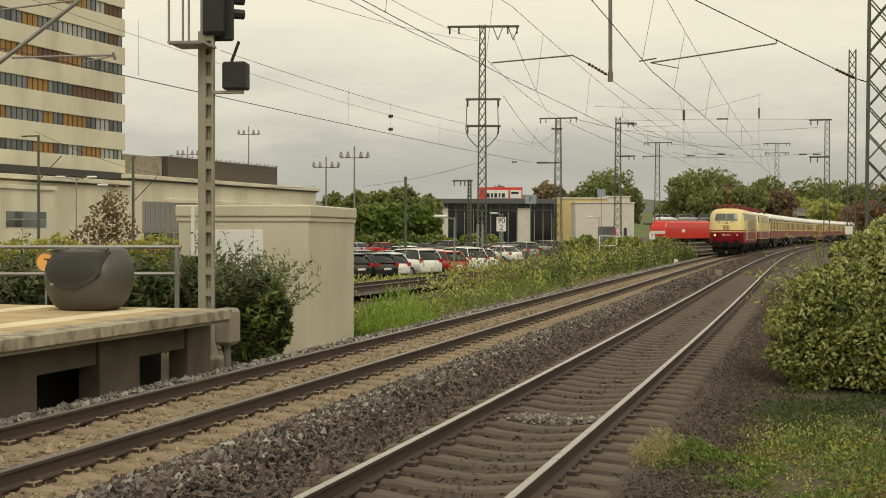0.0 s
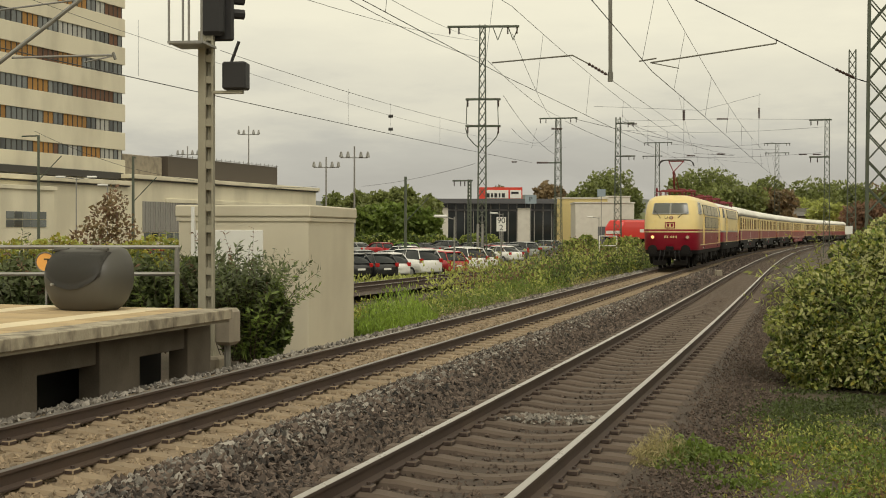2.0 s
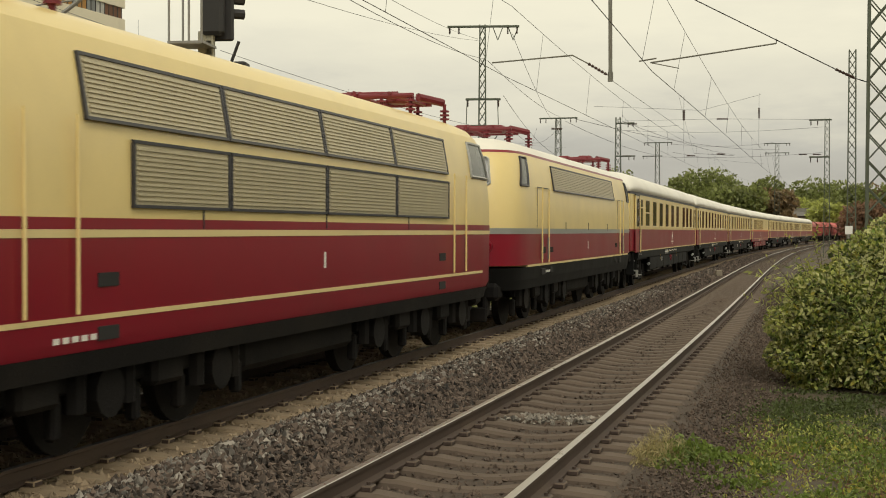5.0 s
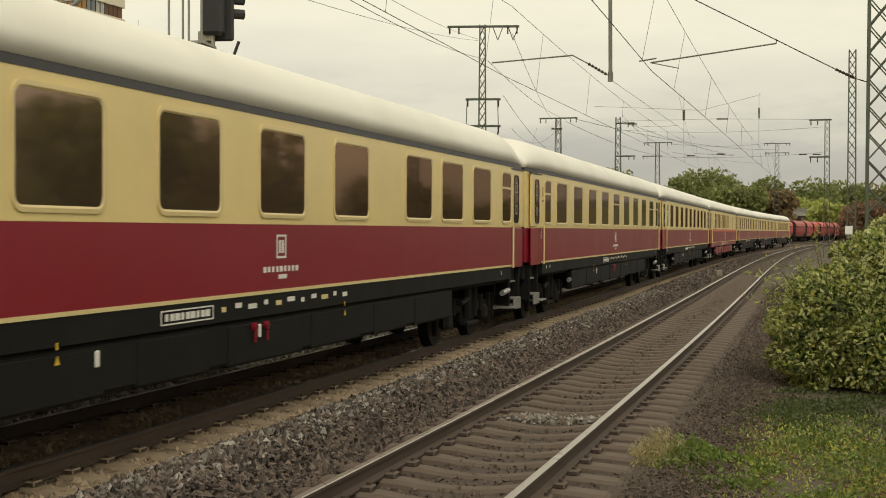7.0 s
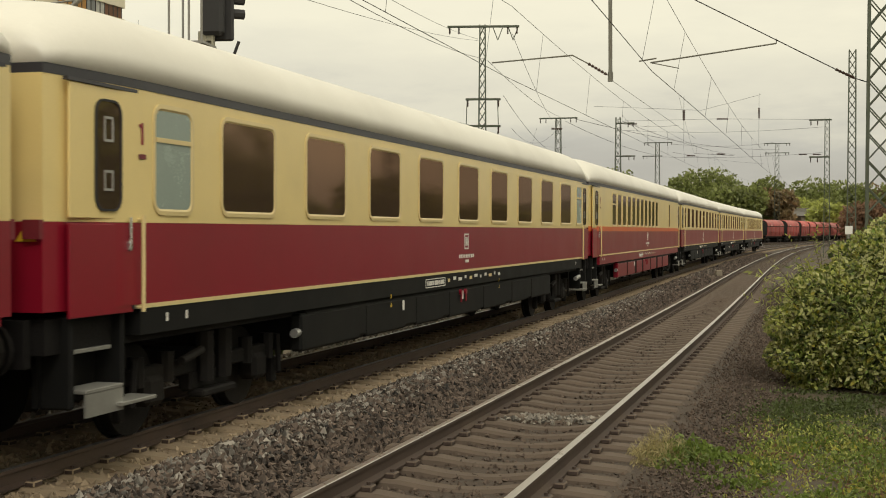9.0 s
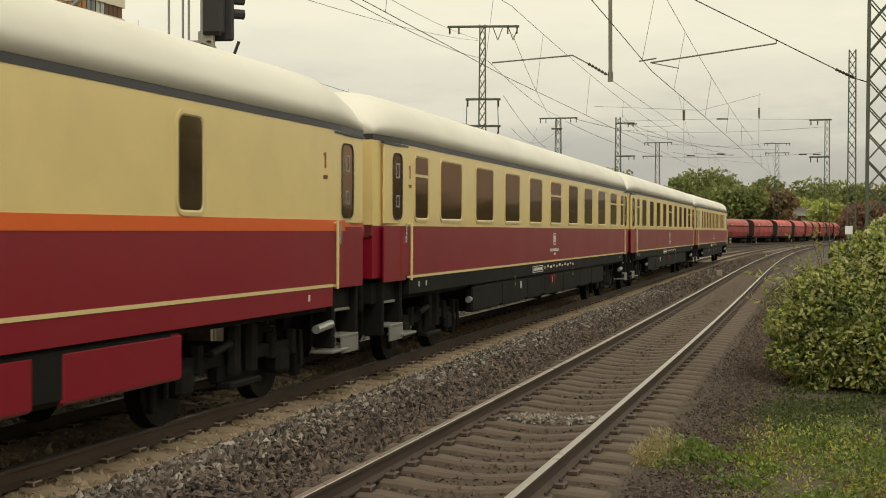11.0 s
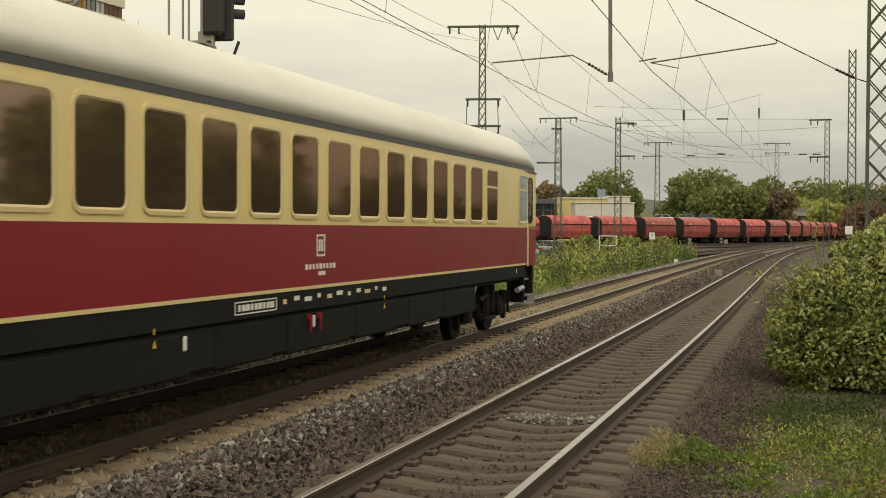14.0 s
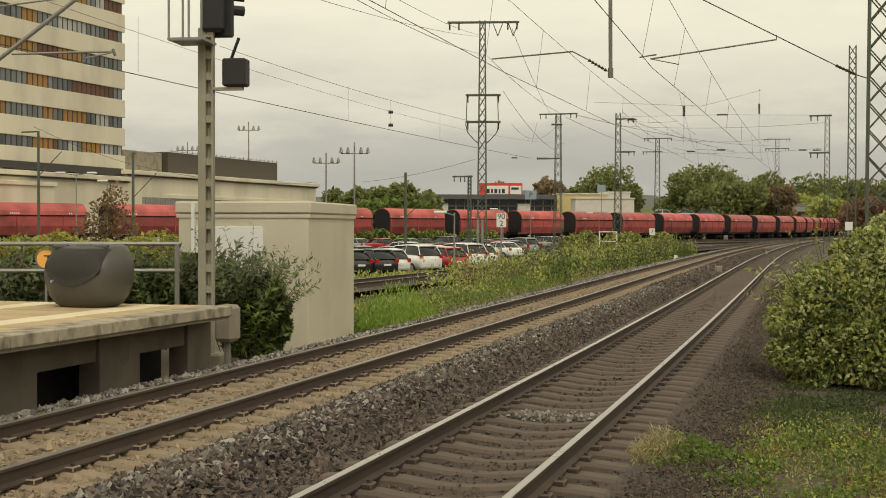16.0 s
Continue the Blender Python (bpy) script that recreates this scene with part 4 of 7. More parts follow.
        if i == 0 and not second:
            knee = (0, yp - 1.35, 5.32)
            rod(bm, (-0.12, yp + 0.5, 4.2), knee, 0.06, 8)
            rod(bm, (0.18, yp + 0.4, 4.2), (0.05, yp - 1.3, 5.32), 0.025, 6)
            for sx in (-0.42, 0.42):
                rod(bm, knee, (sx, yp + 0.1, 5.98), 0.03, 6)
            rod(bm, (-0.42, yp + 0.1, 5.98), (0.42, yp + 0.1, 5.98), 0.03, 6)
            part("arm", bm, "pant", pg)
            bm = BM()
            for dy in (-0.18, 0.18):
                pts = [(-0.97, 5.72), (-0.92, 5.90), (-0.78, 6.02), (-0.5, 6.05), (0.5, 6.05), (0.78, 6.02), (0.92, 5.90), (0.97, 5.72)]
                for a, b in zip(pts, pts[1:]):
                    rod(bm, (a[0], yp + 0.1 + dy, a[1]), (b[0], yp + 0.1 + dy, b[1]), 0.028, 6)
            part("contact_strip", bm, "wire", pg)
        else:
            rod(bm, (0, yp + 0.8, 4.2), (0, yp - 1.1, 4.3), 0.05, 8)
            for sx in (-0.4, 0.4):
                rod(bm, (0, yp - 1.1, 4.3), (sx, yp + 0.9, 4.36), 0.025, 6)
            rod(bm, (-0.95, yp + 0.9, 4.36), (0.95, yp + 0.9, 4.36), 0.03, 6)
            part("arm", bm, "pant", pg)
    return th


def freight_loco():
    L = 18.9
    th = empty("freight_locomotive", Matrix.Identity(4), "bright red freight locomotive with a pale front panel", "locomotive")

    def ring(y, zt, w, b=0.9):
        return [(-w, y, b), (w, y, b), (w, y, 2.0), (w * 0.99, y, 2.6), (w * 0.93, y, zt - 0.3), (w * 0.75, y, zt), (-w * 0.75, y, zt), (-w * 0.93, y, zt - 0.3), (-w * 0.99, y, 2.6), (-w, y, 2.0)]
    bm = BM()
    loft(bm, [ring(0.6, 2.3, 1.42), ring(0.75, 2.75, 1.45), ring(1.3, 3.55, 1.48), ring(1.7, 3.7, 1.49), ring(L - 1.7, 3.7, 1.49), ring(L - 1.3, 3.55, 1.48), ring(L - 0.75, 2.75, 1.45), ring(L - 0.6, 2.3, 1.42)])
    part("body", bm, "dbred", th)
    for e in (0, 1):
        f = (lambda y: y) if e == 0 else (lambda y: L - y)
        bm = BM()
        q = [(-1.2, f(0.74), 2.62), (1.2, f(0.74), 2.62), (1.1, f(1.28), 3.42), (-1.1, f(1.28), 3.42)]
        loft(bm, [[(a, b + (-0.03 if e == 0 else 0.03), c) for a, b, c in q], [(a, b + (0.2 if e == 0 else -0.2), c) for a, b, c in q]])
        part("windscreen", bm, "cab_glass", th)
        bm = BM()
        box(bm, (0, f(0.6), 1.85), (2.6, 0.06, 0.5), 0.02)
        part("front_panel", bm, "signwhite", th)
        bm = BM()
        box(bm, (0, f(0.7), 0.75), (2.6, 0.4, 0.6), 0.05)
        for sx in (-0.9, 0.9):
            rod(bm, (sx, f(0.6), 1.05), (sx, f(0.0), 1.05), 0.2, 10)
        part("buffer_beam", bm, "gear", th)
    bm = BM()
    box(bm, (0, L / 2, 3.78), (2.0, L - 5, 0.2), 0.05)
    part("roof_gear", bm, "locoroof", th)
    bm = BM()
    for yb in (4.2, L - 4.2):
        box(bm, (0, yb, 0.6), (2.4, 4.0, 0.6), 0.08)
    box(bm, (0, L / 2, 0.6), (2.5, 3.5, 0.6), 0.05)
    part("running_gear", bm, "gear", th)
    bm = BM()
    box(bm, (1.5, 6.5, 2.1), (0.01, 1.2, 0.5))
    part("marking", bm, "white", th)
    return th


def hopper_wagon():
    L = 12.0
    th = empty("hopper_wagon", Matrix.Identity(4), "faded red covered hopper wagon with a curved roof", "freight wagon", "wagons of the freight train")
    bm = BM()

    def arc(y):
        r = [(1.45 * math.cos(a), y, 3.05 + 1.17 * math.sin(a) ** 0.8) for a in [math.pi * k / 12 for k in range(13)]]
        return r
    loft(bm, [arc(1.2), arc(1.6), arc(L - 1.6), arc(L - 1.2)])
    part("roof", bm, "freight", th)
    bm = BM()
    box(bm, (0, L / 2, 3.0), (2.98, L - 2.4, 0.1), 0.02)
    part("top_rail", bm, "gear", th)
    bm = BM()
    prof = lambda y, i: [(-1.40, y, 2.95), (1.40, y, 2.95), (1.40, y, 2.0), (1.1, y, 1.15), (-1.1, y, 1.15), (-1.40, y, 2.0)]
    loft(bm, [prof(1.25, 0), prof(L - 1.25, 0)])
    part("hopper", bm, "freight_lo", th)
    for k in range(5):
        bm = BM()
        box(bm, (1.42, 1.3 + k * (L - 2.6) / 4, 2.2), (0.1, 0.09, 1.6), 0.01)
        part("rib", bm, "freight_lo", th)
    # near-black faces close the hollow ends, with their shade put into the colour
    for y in (1.15, L - 1.15):
        bm = BM()
        r = [(1.38 * math.cos(a), y, 3.05 + 1.1 * math.sin(a) ** 0.8) for a in [math.pi * k / 12 for k in range(13)]]
        bm.faces.new([bm.verts.new(p) for p in r])
        box(bm, (0, y, 2.2), (2.6, 0.06, 1.7))
        part("end_wall", bm, "dark", th)
    bm = BM()
    for y in (0.45, L - 0.45):
        box(bm, (0, y, 1.15), (2.5, 0.12, 0.3))
        for sx in (-1.25, 1.25):
            rod(bm, (sx, y, 1.15), (sx, y, 2.2), 0.03, 5)
    box(bm, (0, L / 2, 1.02), (2.2, L - 0.6, 0.2))
    part("frame", bm, "gear", th)
    for yb in (2.2, L - 2.2):
        bm = BM()
        for d in (-0.9, 0.9):
            rod(bm, (-0.85, yb + d, 0.46), (0.85, yb + d, 0.46), 0.46, 16)
        box(bm, (1.0, yb, 0.5), (0.15, 2.4, 0.3))
        part("bogie", bm, "gear", th)
    for k, (y, w) in enumerate(((3.0, 0.9), (9.0, 0.4))):
        bm = BM()
        for j in range(5 if k == 0 else 2):
            box(bm, (1.43, y + j * 0.2, 3.2), (0.02, 0.12, 0.14))
        part("marking", bm, "white", th)
    return th


COACH_ORDER = ("lounge", "compartment", "corridor", "diner", "compartment", "compartment", "saloon")
TRAIN = []          # (thing, arc length from the train's nose, length)


def build_trains():
    pos = 0.0
    for k in range(2):
        TRAIN.append((locomotive(k == 1), (-0.35, 19.05)[k], 19.5))
    pos = 38.7
    first = {}
    for kind in COACH_ORDER:
        ob = copy_thing(first[kind], Matrix.Identity(4)) if kind in first else first.setdefault(kind, coach(kind))
        TRAIN.append((ob, pos if kind != "lounge" else pos - 0.25, 26.4 if kind != "lounge" else 26.65))
        pos += 26.4


build_trains()
GOODS = []


def build_goods():
    GOODS.append((freight_loco(), 0.0, 18.9))
    w = hopper_wagon()
    for k in range(21):
        ob = w if k == 0 else copy_thing(w, Matrix.Identity(4))
        GOODS.append((ob, 19.3 + 12.52 * k, 12.0))


build_goods()


# ---- plants ----
def leaf_mesh(name, blobs, n, size, mtl, seed, shell=0.55, stretch=1.6, droop=0.0):
    """Many small folded leaves spread through the outer part of uneven blobs."""
    rng = np.random.default_rng(seed)
    vol = np.array([b[1][0] * b[1][1] * b[1][2] for b in blobs]) ** 0.67
    pick = rng.choice(len(blobs), n, p=vol / vol.sum())
    c = np.array([b[0] for b in blobs])[pick]
    r = np.array([b[1] for b in blobs])[pick]
    d = rng.normal(size=(n, 3))
    d /= np.linalg.norm(d, axis=1)[:, None]
    lump = 1 + 0.16 * np.sin(d[:, 0] * 5 + pick) * np.cos(d[:, 2] * 6 + pick * 2.0)
    rad = (shell + (1 - shell) * rng.random(n) ** 0.6) * lump
    p = c + d * r * rad[:, None]
    a = d * 0.6 + rng.normal(size=(n, 3)) * 0.75
    a[:, 2] -= droop
    a /= np.linalg.norm(a, axis=1)[:, None]
    b = np.cross(a, rng.normal(size=(n, 3)))
    b /= np.linalg.norm(b, axis=1)[:, None]
    s = size * rng.uniform(0.6, 1.35, n)[:, None]
    nn = np.cross(a, b)
    v = np.empty((n, 4, 3))
    v[:, 0] = p - a * s * stretch / 2
    v[:, 1] = p + b * s / 2 + nn * s * 0.15
    v[:, 2] = p + a * s * stretch / 2
    v[:, 3] = p - b * s / 2 + nn * s * 0.15
    me = bpy.data.meshes.new(name)
    idx = np.arange(n * 4).reshape(n, 4)
    me.from_pydata(v.reshape(-1, 3).tolist(), [], np.concatenate([idx[:, [0, 1, 2]], idx[:, [0, 2, 3]]]).tolist())
    me.materials.append(M[mtl])
    return me


def crown(parent, name, blobs, n, size, mtl, seed, **kw):
    ob = new(name, leaf_mesh(name, blobs, n, size, mtl, seed, **kw))
    ob.parent = parent
    return ob


def tree(x, y, z, h, w, mtl, seed, n=2600, leaf=0.5, label="broad green deciduous tree with a dense crown", trunk=True):
    rng = random.Random(seed)
    th = empty("tree", pose(x, y, z), label, "tree", "trees beyond the tracks")
    bm = BM()
    rod(bm, (0, 0, -0.3), (0, 0, h * 0.45), h * 0.022, 8, h * 0.014)
    blobs = []
    for k in range(15):
        a = rng.uniform(0, 6.28)
        rr = w * rng.uniform(0.12, 0.36)
        cz = h * rng.uniform(0.32, 0.80)
        k2 = 1 - abs(cz / h - 0.5) * 0.9
        c = (rr * math.cos(a) * k2, rr * math.sin(a) * k2, cz)
        s = w * rng.uniform(0.17, 0.30)
        blobs.append((c, (s, s, s * 0.85)))
        rod(bm, (0, 0, h * 0.3), c, h * 0.010, 5, h * 0.004)
    part("trunk", bm, "bark", th)
    crown(th, "crown", blobs, n, leaf, mtl, seed, shell=0.35)
    return th


def bush(name, x, y, z, blobs, layers, label, seed, stems=14):
    th = empty(name, pose(x, y, z), label, "bush")
    bm = BM()
    rng = random.Random(seed)
    for k in range(stems):
        b = rng.choice(blobs)
        rod(bm, (b[0][0] * 0.3, b[0][1] * 0.3, -0.3), (b[0][0], b[0][1], b[0][2]), 0.02, 5, 0.006)
    part("woody_base", bm, "bark", th)
    for k, (n, size, mtl, sh, st, dr) in enumerate(layers):
        crown(th, "foliage", blobs, n, size, mtl, seed + k, shell=sh, stretch=st, droop=dr)
    return th


# ---- ground ----
def smooth(a, b, v):
    t = max(0.0, min(1.0, (v - a) / (b - a)))
    return t * t * (3 - 2 * t)


def offset_of(x, y):
    """Roughly how far a place lies to the right of the main track."""
    best = None
    for s in range(-40, 400, 20):
        px, py = MAIN.at(s)
        d = (px - x) ** 2 + (py - y) ** 2
        if best is None or d < best[0]:
            best = (d, s)
    s = best[1]
    for _ in range(3):
        px, py = MAIN.at(s)
        h = main_heading(s)
        s += (x - px) * math.sin(h) + (y - py) * math.cos(h)
        s = max(-300, min(400, s))
    px, py = MAIN.at(s)
    h = main_heading(s)
    return s, (x - px) * math.cos(h) - (y - py) * math.sin(h)


def ground_z(x, y):
    if y > 420 or abs(x) > 260 or y < -200:
        return -0.75
    s, o = offset_of(x, y)
    if o > 0:
        z = -0.62 + 0.37 * smooth(4.9, 5.9, o) - 0.06 * smooth(7, 10, o)
        return z + 0.045 * noise.noise((x * 0.9, y * 0.9, 0)) * smooth(5.6, 6.6, o)
    z = -0.72 + 0.16 * smooth(-4.4, -3.4, o)
    return z + 0.04 * noise.noise((x * 0.5, y * 0.5, 3.0)) * smooth(4, 6, abs(o))


def build_ground():
    xs = [-2500, -900, -400, -200] + [-120 + 6 * i for i in range(13)] + [-44 + 1.6 * i for i in range(48)] + [36 + 5 * i for i in range(20)] + [180, 400, 900, 2500]
    yy = [-600, -200, -80, -30] + [-10 + 1.6 * i for i in range(52)] + [76 + 5 * i for i in range(42)] + [320, 420, 700, 1200, 4500]
    bm = BM()
    grid = [[bm.verts.new((x, y, ground_z(x, y))) for x in xs] for y in yy]
    for a, b in zip(grid, grid[1:]):
        for i in range(len(xs) - 1):
            bm.faces.new((a[i], a[i + 1], b[i + 1], b[i]))
    tagged(obj("ground", bm, "soil", smooth=True), "brown weedy soil beside the tracks", "ground", kind="structure")
    bm = BM()
    c = [(-46, 60), (-4.5, 60), (14, 100), (20, 150), (-28, 130), (-60, 98)]
    top = [bm.verts.new((x, y, -0.68)) for x, y in c]
    bot = [bm.verts.new((x, y, -0.95)) for x, y in c]
    bm.faces.new(top)
    for i in range(6):
        j = (i + 1) % 6
        bm.faces.new((top[i], bot[i], bot[j], top[j]))
    bmesh.ops.recalc_face_normals(bm, faces=bm.faces)
    tagged(obj("car_park", bm, "asphalt"), "grey asphalt car park surface", "car park", kind="structure")


build_ground()


# ---- lattice masts ----
def lattice(th, h, w0, w1, mtl, name="lattice_shaft", bay=None, leg=0.05, brace=0.022):
    bm = BM()
    for sx in (-1, 1):
        for sy in (-1, 1):
            rod(bm, (sx * w0 / 2, sy * w0 / 2, -0.3), (sx * w1 / 2, sy * w1 / 2, h), leg, 4)
    bay = bay or w0 * 1.1
    n = max(4, int(h / bay))
    for k in range(n):
        z0, z1 = h * k / n, h * (k + 1) / n
        a, b = (w0 + (w1 - w0) * k / n) / 2, (w0 + (w1 - w0) * (k + 1) / n) / 2
        d = 1 if k % 2 else -1
        for sy in (-1, 1):
            rod(bm, (-d * a, sy * a, z0), (d * b, sy * b, z1), brace, 4)
            rod(bm, (d * a, sy * a, z0), (-d * b, sy * b, z1), brace, 4)
            rod(bm, (sy * a, -d * a, z0), (sy * b, d * b, z1), brace, 4)
    return part(name, bm, mtl, th)


def insulator(bm, p, q, r=0.06):
    p, q = Vector(p), Vector(q)
    rod(bm, p, q, r * 0.3, 6)
    for k in range(6):
        rod(bm, p.lerp(q, k / 6), p.lerp(q, (k + 0.7) / 6), r, 8, r * 0.6)


def arm(th, pts, r, mtl="mastgreen", name="crossarm"):
    bm = BM()
    for a, b in zip(pts, pts[1:]):
        rod(bm, a, b, r, 6)
    return part(name, bm, mtl, th)


def catenary_mast(x, y, h, w0, w1, mtl="mastgreen", arms=(), turn=-16, z=-0.7, label="tall green-grey lattice catenary mast", bay=None, leg=0.045, brace=0.02):
    th = empty("catenary_mast", pose(x, y, z, 0, 0, turn), label, "catenary mast", "catenary masts along the tracks")
    lattice(th, h, w0, w1, mtl, bay=bay, leg=leg, brace=brace)
    bm = BM()
    box(bm, (0, 0, -0.1), (w0 + 0.5, w0 + 0.5, 0.7), 0.05)
    part("footing", bm, "plinth", th)
    for z1, x0, x1 in arms:
        bm = BM()
        box(bm, ((x0 + x1) / 2, 0, z1), (x1 - x0, 0.16, 0.14), 0.02)
        part("crossarm", bm, mtl, th)
        bm = BM()
        for xx in (x0 + 0.15, x0 + 0.75, x1 - 0.75, x1 - 0.15):
            if abs(xx) > w0:
                insulator(bm, (xx, 0, z1 - 0.08), (xx, 0, z1 - 0.5), 0.07)
        if bm.verts:
            part("insulator", bm, "insul", th)
        else:
            bm.free()
    return th


def build_masts():
    m = catenary_mast(2.55, 85, 16.2, 0.62, 0.34, arms=((16.1, -2.3, 2.4), (11.35, -1.1, 1.2), (9.6, -1.1, 1.2)), turn=-4, label="tall green-grey lattice catenary mast beside the car park", leg=0.055, brace=0.026)
    for sx in (-1, 1):
        arm(m, [(sx * 1.1, 0, 9.5), (sx * 0.95, 0, 8.9), (sx * 0.5, 0, 8.4), (sx * 0.25, 0, 8.2)], 0.035, name="brace_hoop")
        arm(m, [(sx * 1.0, 0, 11.3), (sx * 1.05, 0, 9.7)], 0.03, name="brace_hoop")
    for x0 in (1.0, 2.0):
        arm(m, [(x0 - 0.3, 0, 16.0), (x0, 0, 15.2), (x0 + 0.3, 0, 16.0)], 0.03, name="hanger_vee")
    bm = BM()
    for e in (-0.25, 0.05):
        rod(bm, (e, -0.4, 0), (e, -0.4, 3.2), 0.09, 8)
    part("cable_duct", bm, "galv", m)
    catenary_mast(12.4, 140, 14.9, 0.85, 0.5, arms=((14.9, -2.1, 2.1), (10.1, -1.0, 0.4)))
    catenary_mast(20.2, 150, 15.9, 0.85, 0.5, arms=((15.2, -0.2, 1.9), (11.4, -0.2, 2.0)))
    catenary_mast(35.5, 215, 17.5, 1.0, 0.6, arms=((17.4, -2.3, 2.4), (15.2, -2.5, 0.8)))
    catenary_mast(67.4, 262, 20.6, 1.1, 0.7, arms=((20.5, -2.6, 2.6), (18.6, -2.4, 2.4)))
    catenary_mast(35.2, 119, 13.1, 0.55, 0.4, arms=((13.0, -1.6, 0.4), (9.6, -1.6, 0.2)))
    catenary_mast(23.3, 74, 13.1, 0.5, 0.36, label="slender green-grey lattice mast behind the bush")
    catenary_mast(13.45, 40, 13.2, 0.78, 0.62, bay=0.78, leg=0.06, brace=0.03, label="large green lattice mast behind the bush")
    catenary_mast(2.4, 118, 7.4, 0.3, 0.24, arms=((7.3, -1.6, 0.3),))
    for x, y, top, px in ((-31.5, 101, 10.1, -1.3), (-23.9, 100, 8.4, 0.2), (-2.9, 100, 6.9, 0.1)):
        th = empty("pole", pose(x, y, -0.7), "dark slender steel pole with a short bracket", "pole", "poles behind the car park")
        bm = BM()
        rod(bm, (0, 0, -0.3), (0, 0, top), 0.13, 8, 0.10)
        part("shaft", bm, "mastgreen", th)
        if px:
            bm = BM()
            rod(bm, (px, 0, top - 0.1), (0, 0, top - 0.05), 0.06, 6)
            rod(bm, (0, 0, top - 3.5), (1.8, 0, top - 1.6), 0.04, 6)
            part("bracket", bm, "mastgreen", th)


build_masts()


# ---- the signal, hut and platform by the main track ----
def build_signal():
    th = empty("signal_mast", pose(-4.10, 22.6, -0.3, 0, 0, -8), "beige-grey ladder-type railway signal mast seen from behind", "railway signal")
    bm = BM()
    box(bm, (-0.09, 0, 2.8), (0.14, 0.12, 6.0), 0.008)
    box(bm, (0.095, 0, 2.8), (0.04, 0.12, 6.0), 0.008)
    box(bm, (0.03, 0.055, 2.8), (0.10, 0.01, 6.0))
    for k in range(16):
        box(bm, (0.03, 0, 0.15 + k * 0.37), (0.10, 0.09, 0.13))
    part("post", bm, "sigpost", th)
    bm = BM()
    box(bm, (0.02, 0.02, -0.1), (0.5, 0.5, 0.5), 0.04)
    part("footing", bm, "plinth", th)
    bm = BM()
    box(bm, (0.12, 0.15, 6.30), (0.60, 0.10, 1.3), 0.03)
    box(bm, (0.10, -0.02, 6.30), (0.40, 0.24, 1.15), 0.06)
    hd = part("signal_head", bm, "sigblack", th, "black signal screen from behind")
    bm = BM()
    for z in (6.15, 6.4, 6.7):
        rod(bm, (0.2, 0.2, z), (0.52, 0.42, z), 0.09, 8)
    part("hood", bm, "sigblack", hd)
    bm = BM()
    box(bm, (-0.16, -0.35, 5.52), (0.62, 0.75, 0.04))
    for p, q in (((-0.45, -0.7, 5.5), (-0.45, -0.7, 7.4)), ((-0.45, 0.0, 5.5), (-0.45, 0.0, 7.4)), ((-0.1, -0.7, 5.5), (-0.1, -0.7, 7.4)), ((0.12, -0.7, 5.5), (0.12, -0.7, 7.4)), ((-0.45, -0.7, 5.5), (0.12, -0.7, 5.5))):
        rod(bm, p, q, 0.022, 6)
    part("maintenance_cage", bm, "galv", th)
    bm = BM()
    box(bm, (0.50, 0.02, 5.02), (0.42, 0.30, 0.48), 0.03)
    part("small_signal_box", bm, "sigblack", th, "black additional signal box")
    bm = BM()
    box(bm, (0.36, 0, 4.74), (0.55, 0.12, 0.05))
    part("bracket", bm, "sigpost", th)
    bm = BM()
    rod(bm, (0.42, 0, 5.25), (0.56, 0, 5.62), 0.03, 6)
    part("conduit", bm, "sigblack", th)


def build_hut():
    th = empty("equipment_hut", pose(-2.86, 27.6, -0.4, 0, 0, -9), "beige rendered trackside equipment hut with a flat roof", "hut")
    bm = BM()
    box(bm, (-1.45, 2.15, 1.2), (2.9, 4.3, 3.05), 0.02)
    part("wall", bm, "hut", th)
    bm = BM()
    box(bm, (-1.45, 2.15, 2.86), (3.02, 4.42, 0.26), 0.03)
    box(bm, (-1.45, 2.15, 2.68), (2.97, 4.36, 0.08))
    part("roof", bm, "hut", th)
    bm = BM()
    box(bm, (-1.75, -0.015, 1.45), (1.5, 0.05, 2.0), 0.01)
    part("door", bm, "signwhite", th, "pale grey steel door")
    bm = BM()
    box(bm, (-2.55, -0.04, 1.5), (0.08, 0.08, 2.9))
    part("downpipe", bm, "signwhite", th)


def on_main(s, o, z=0.0):
    x, y = MAIN.at(s, o)
    return (x, y, z)


PLAT_END = 17.2


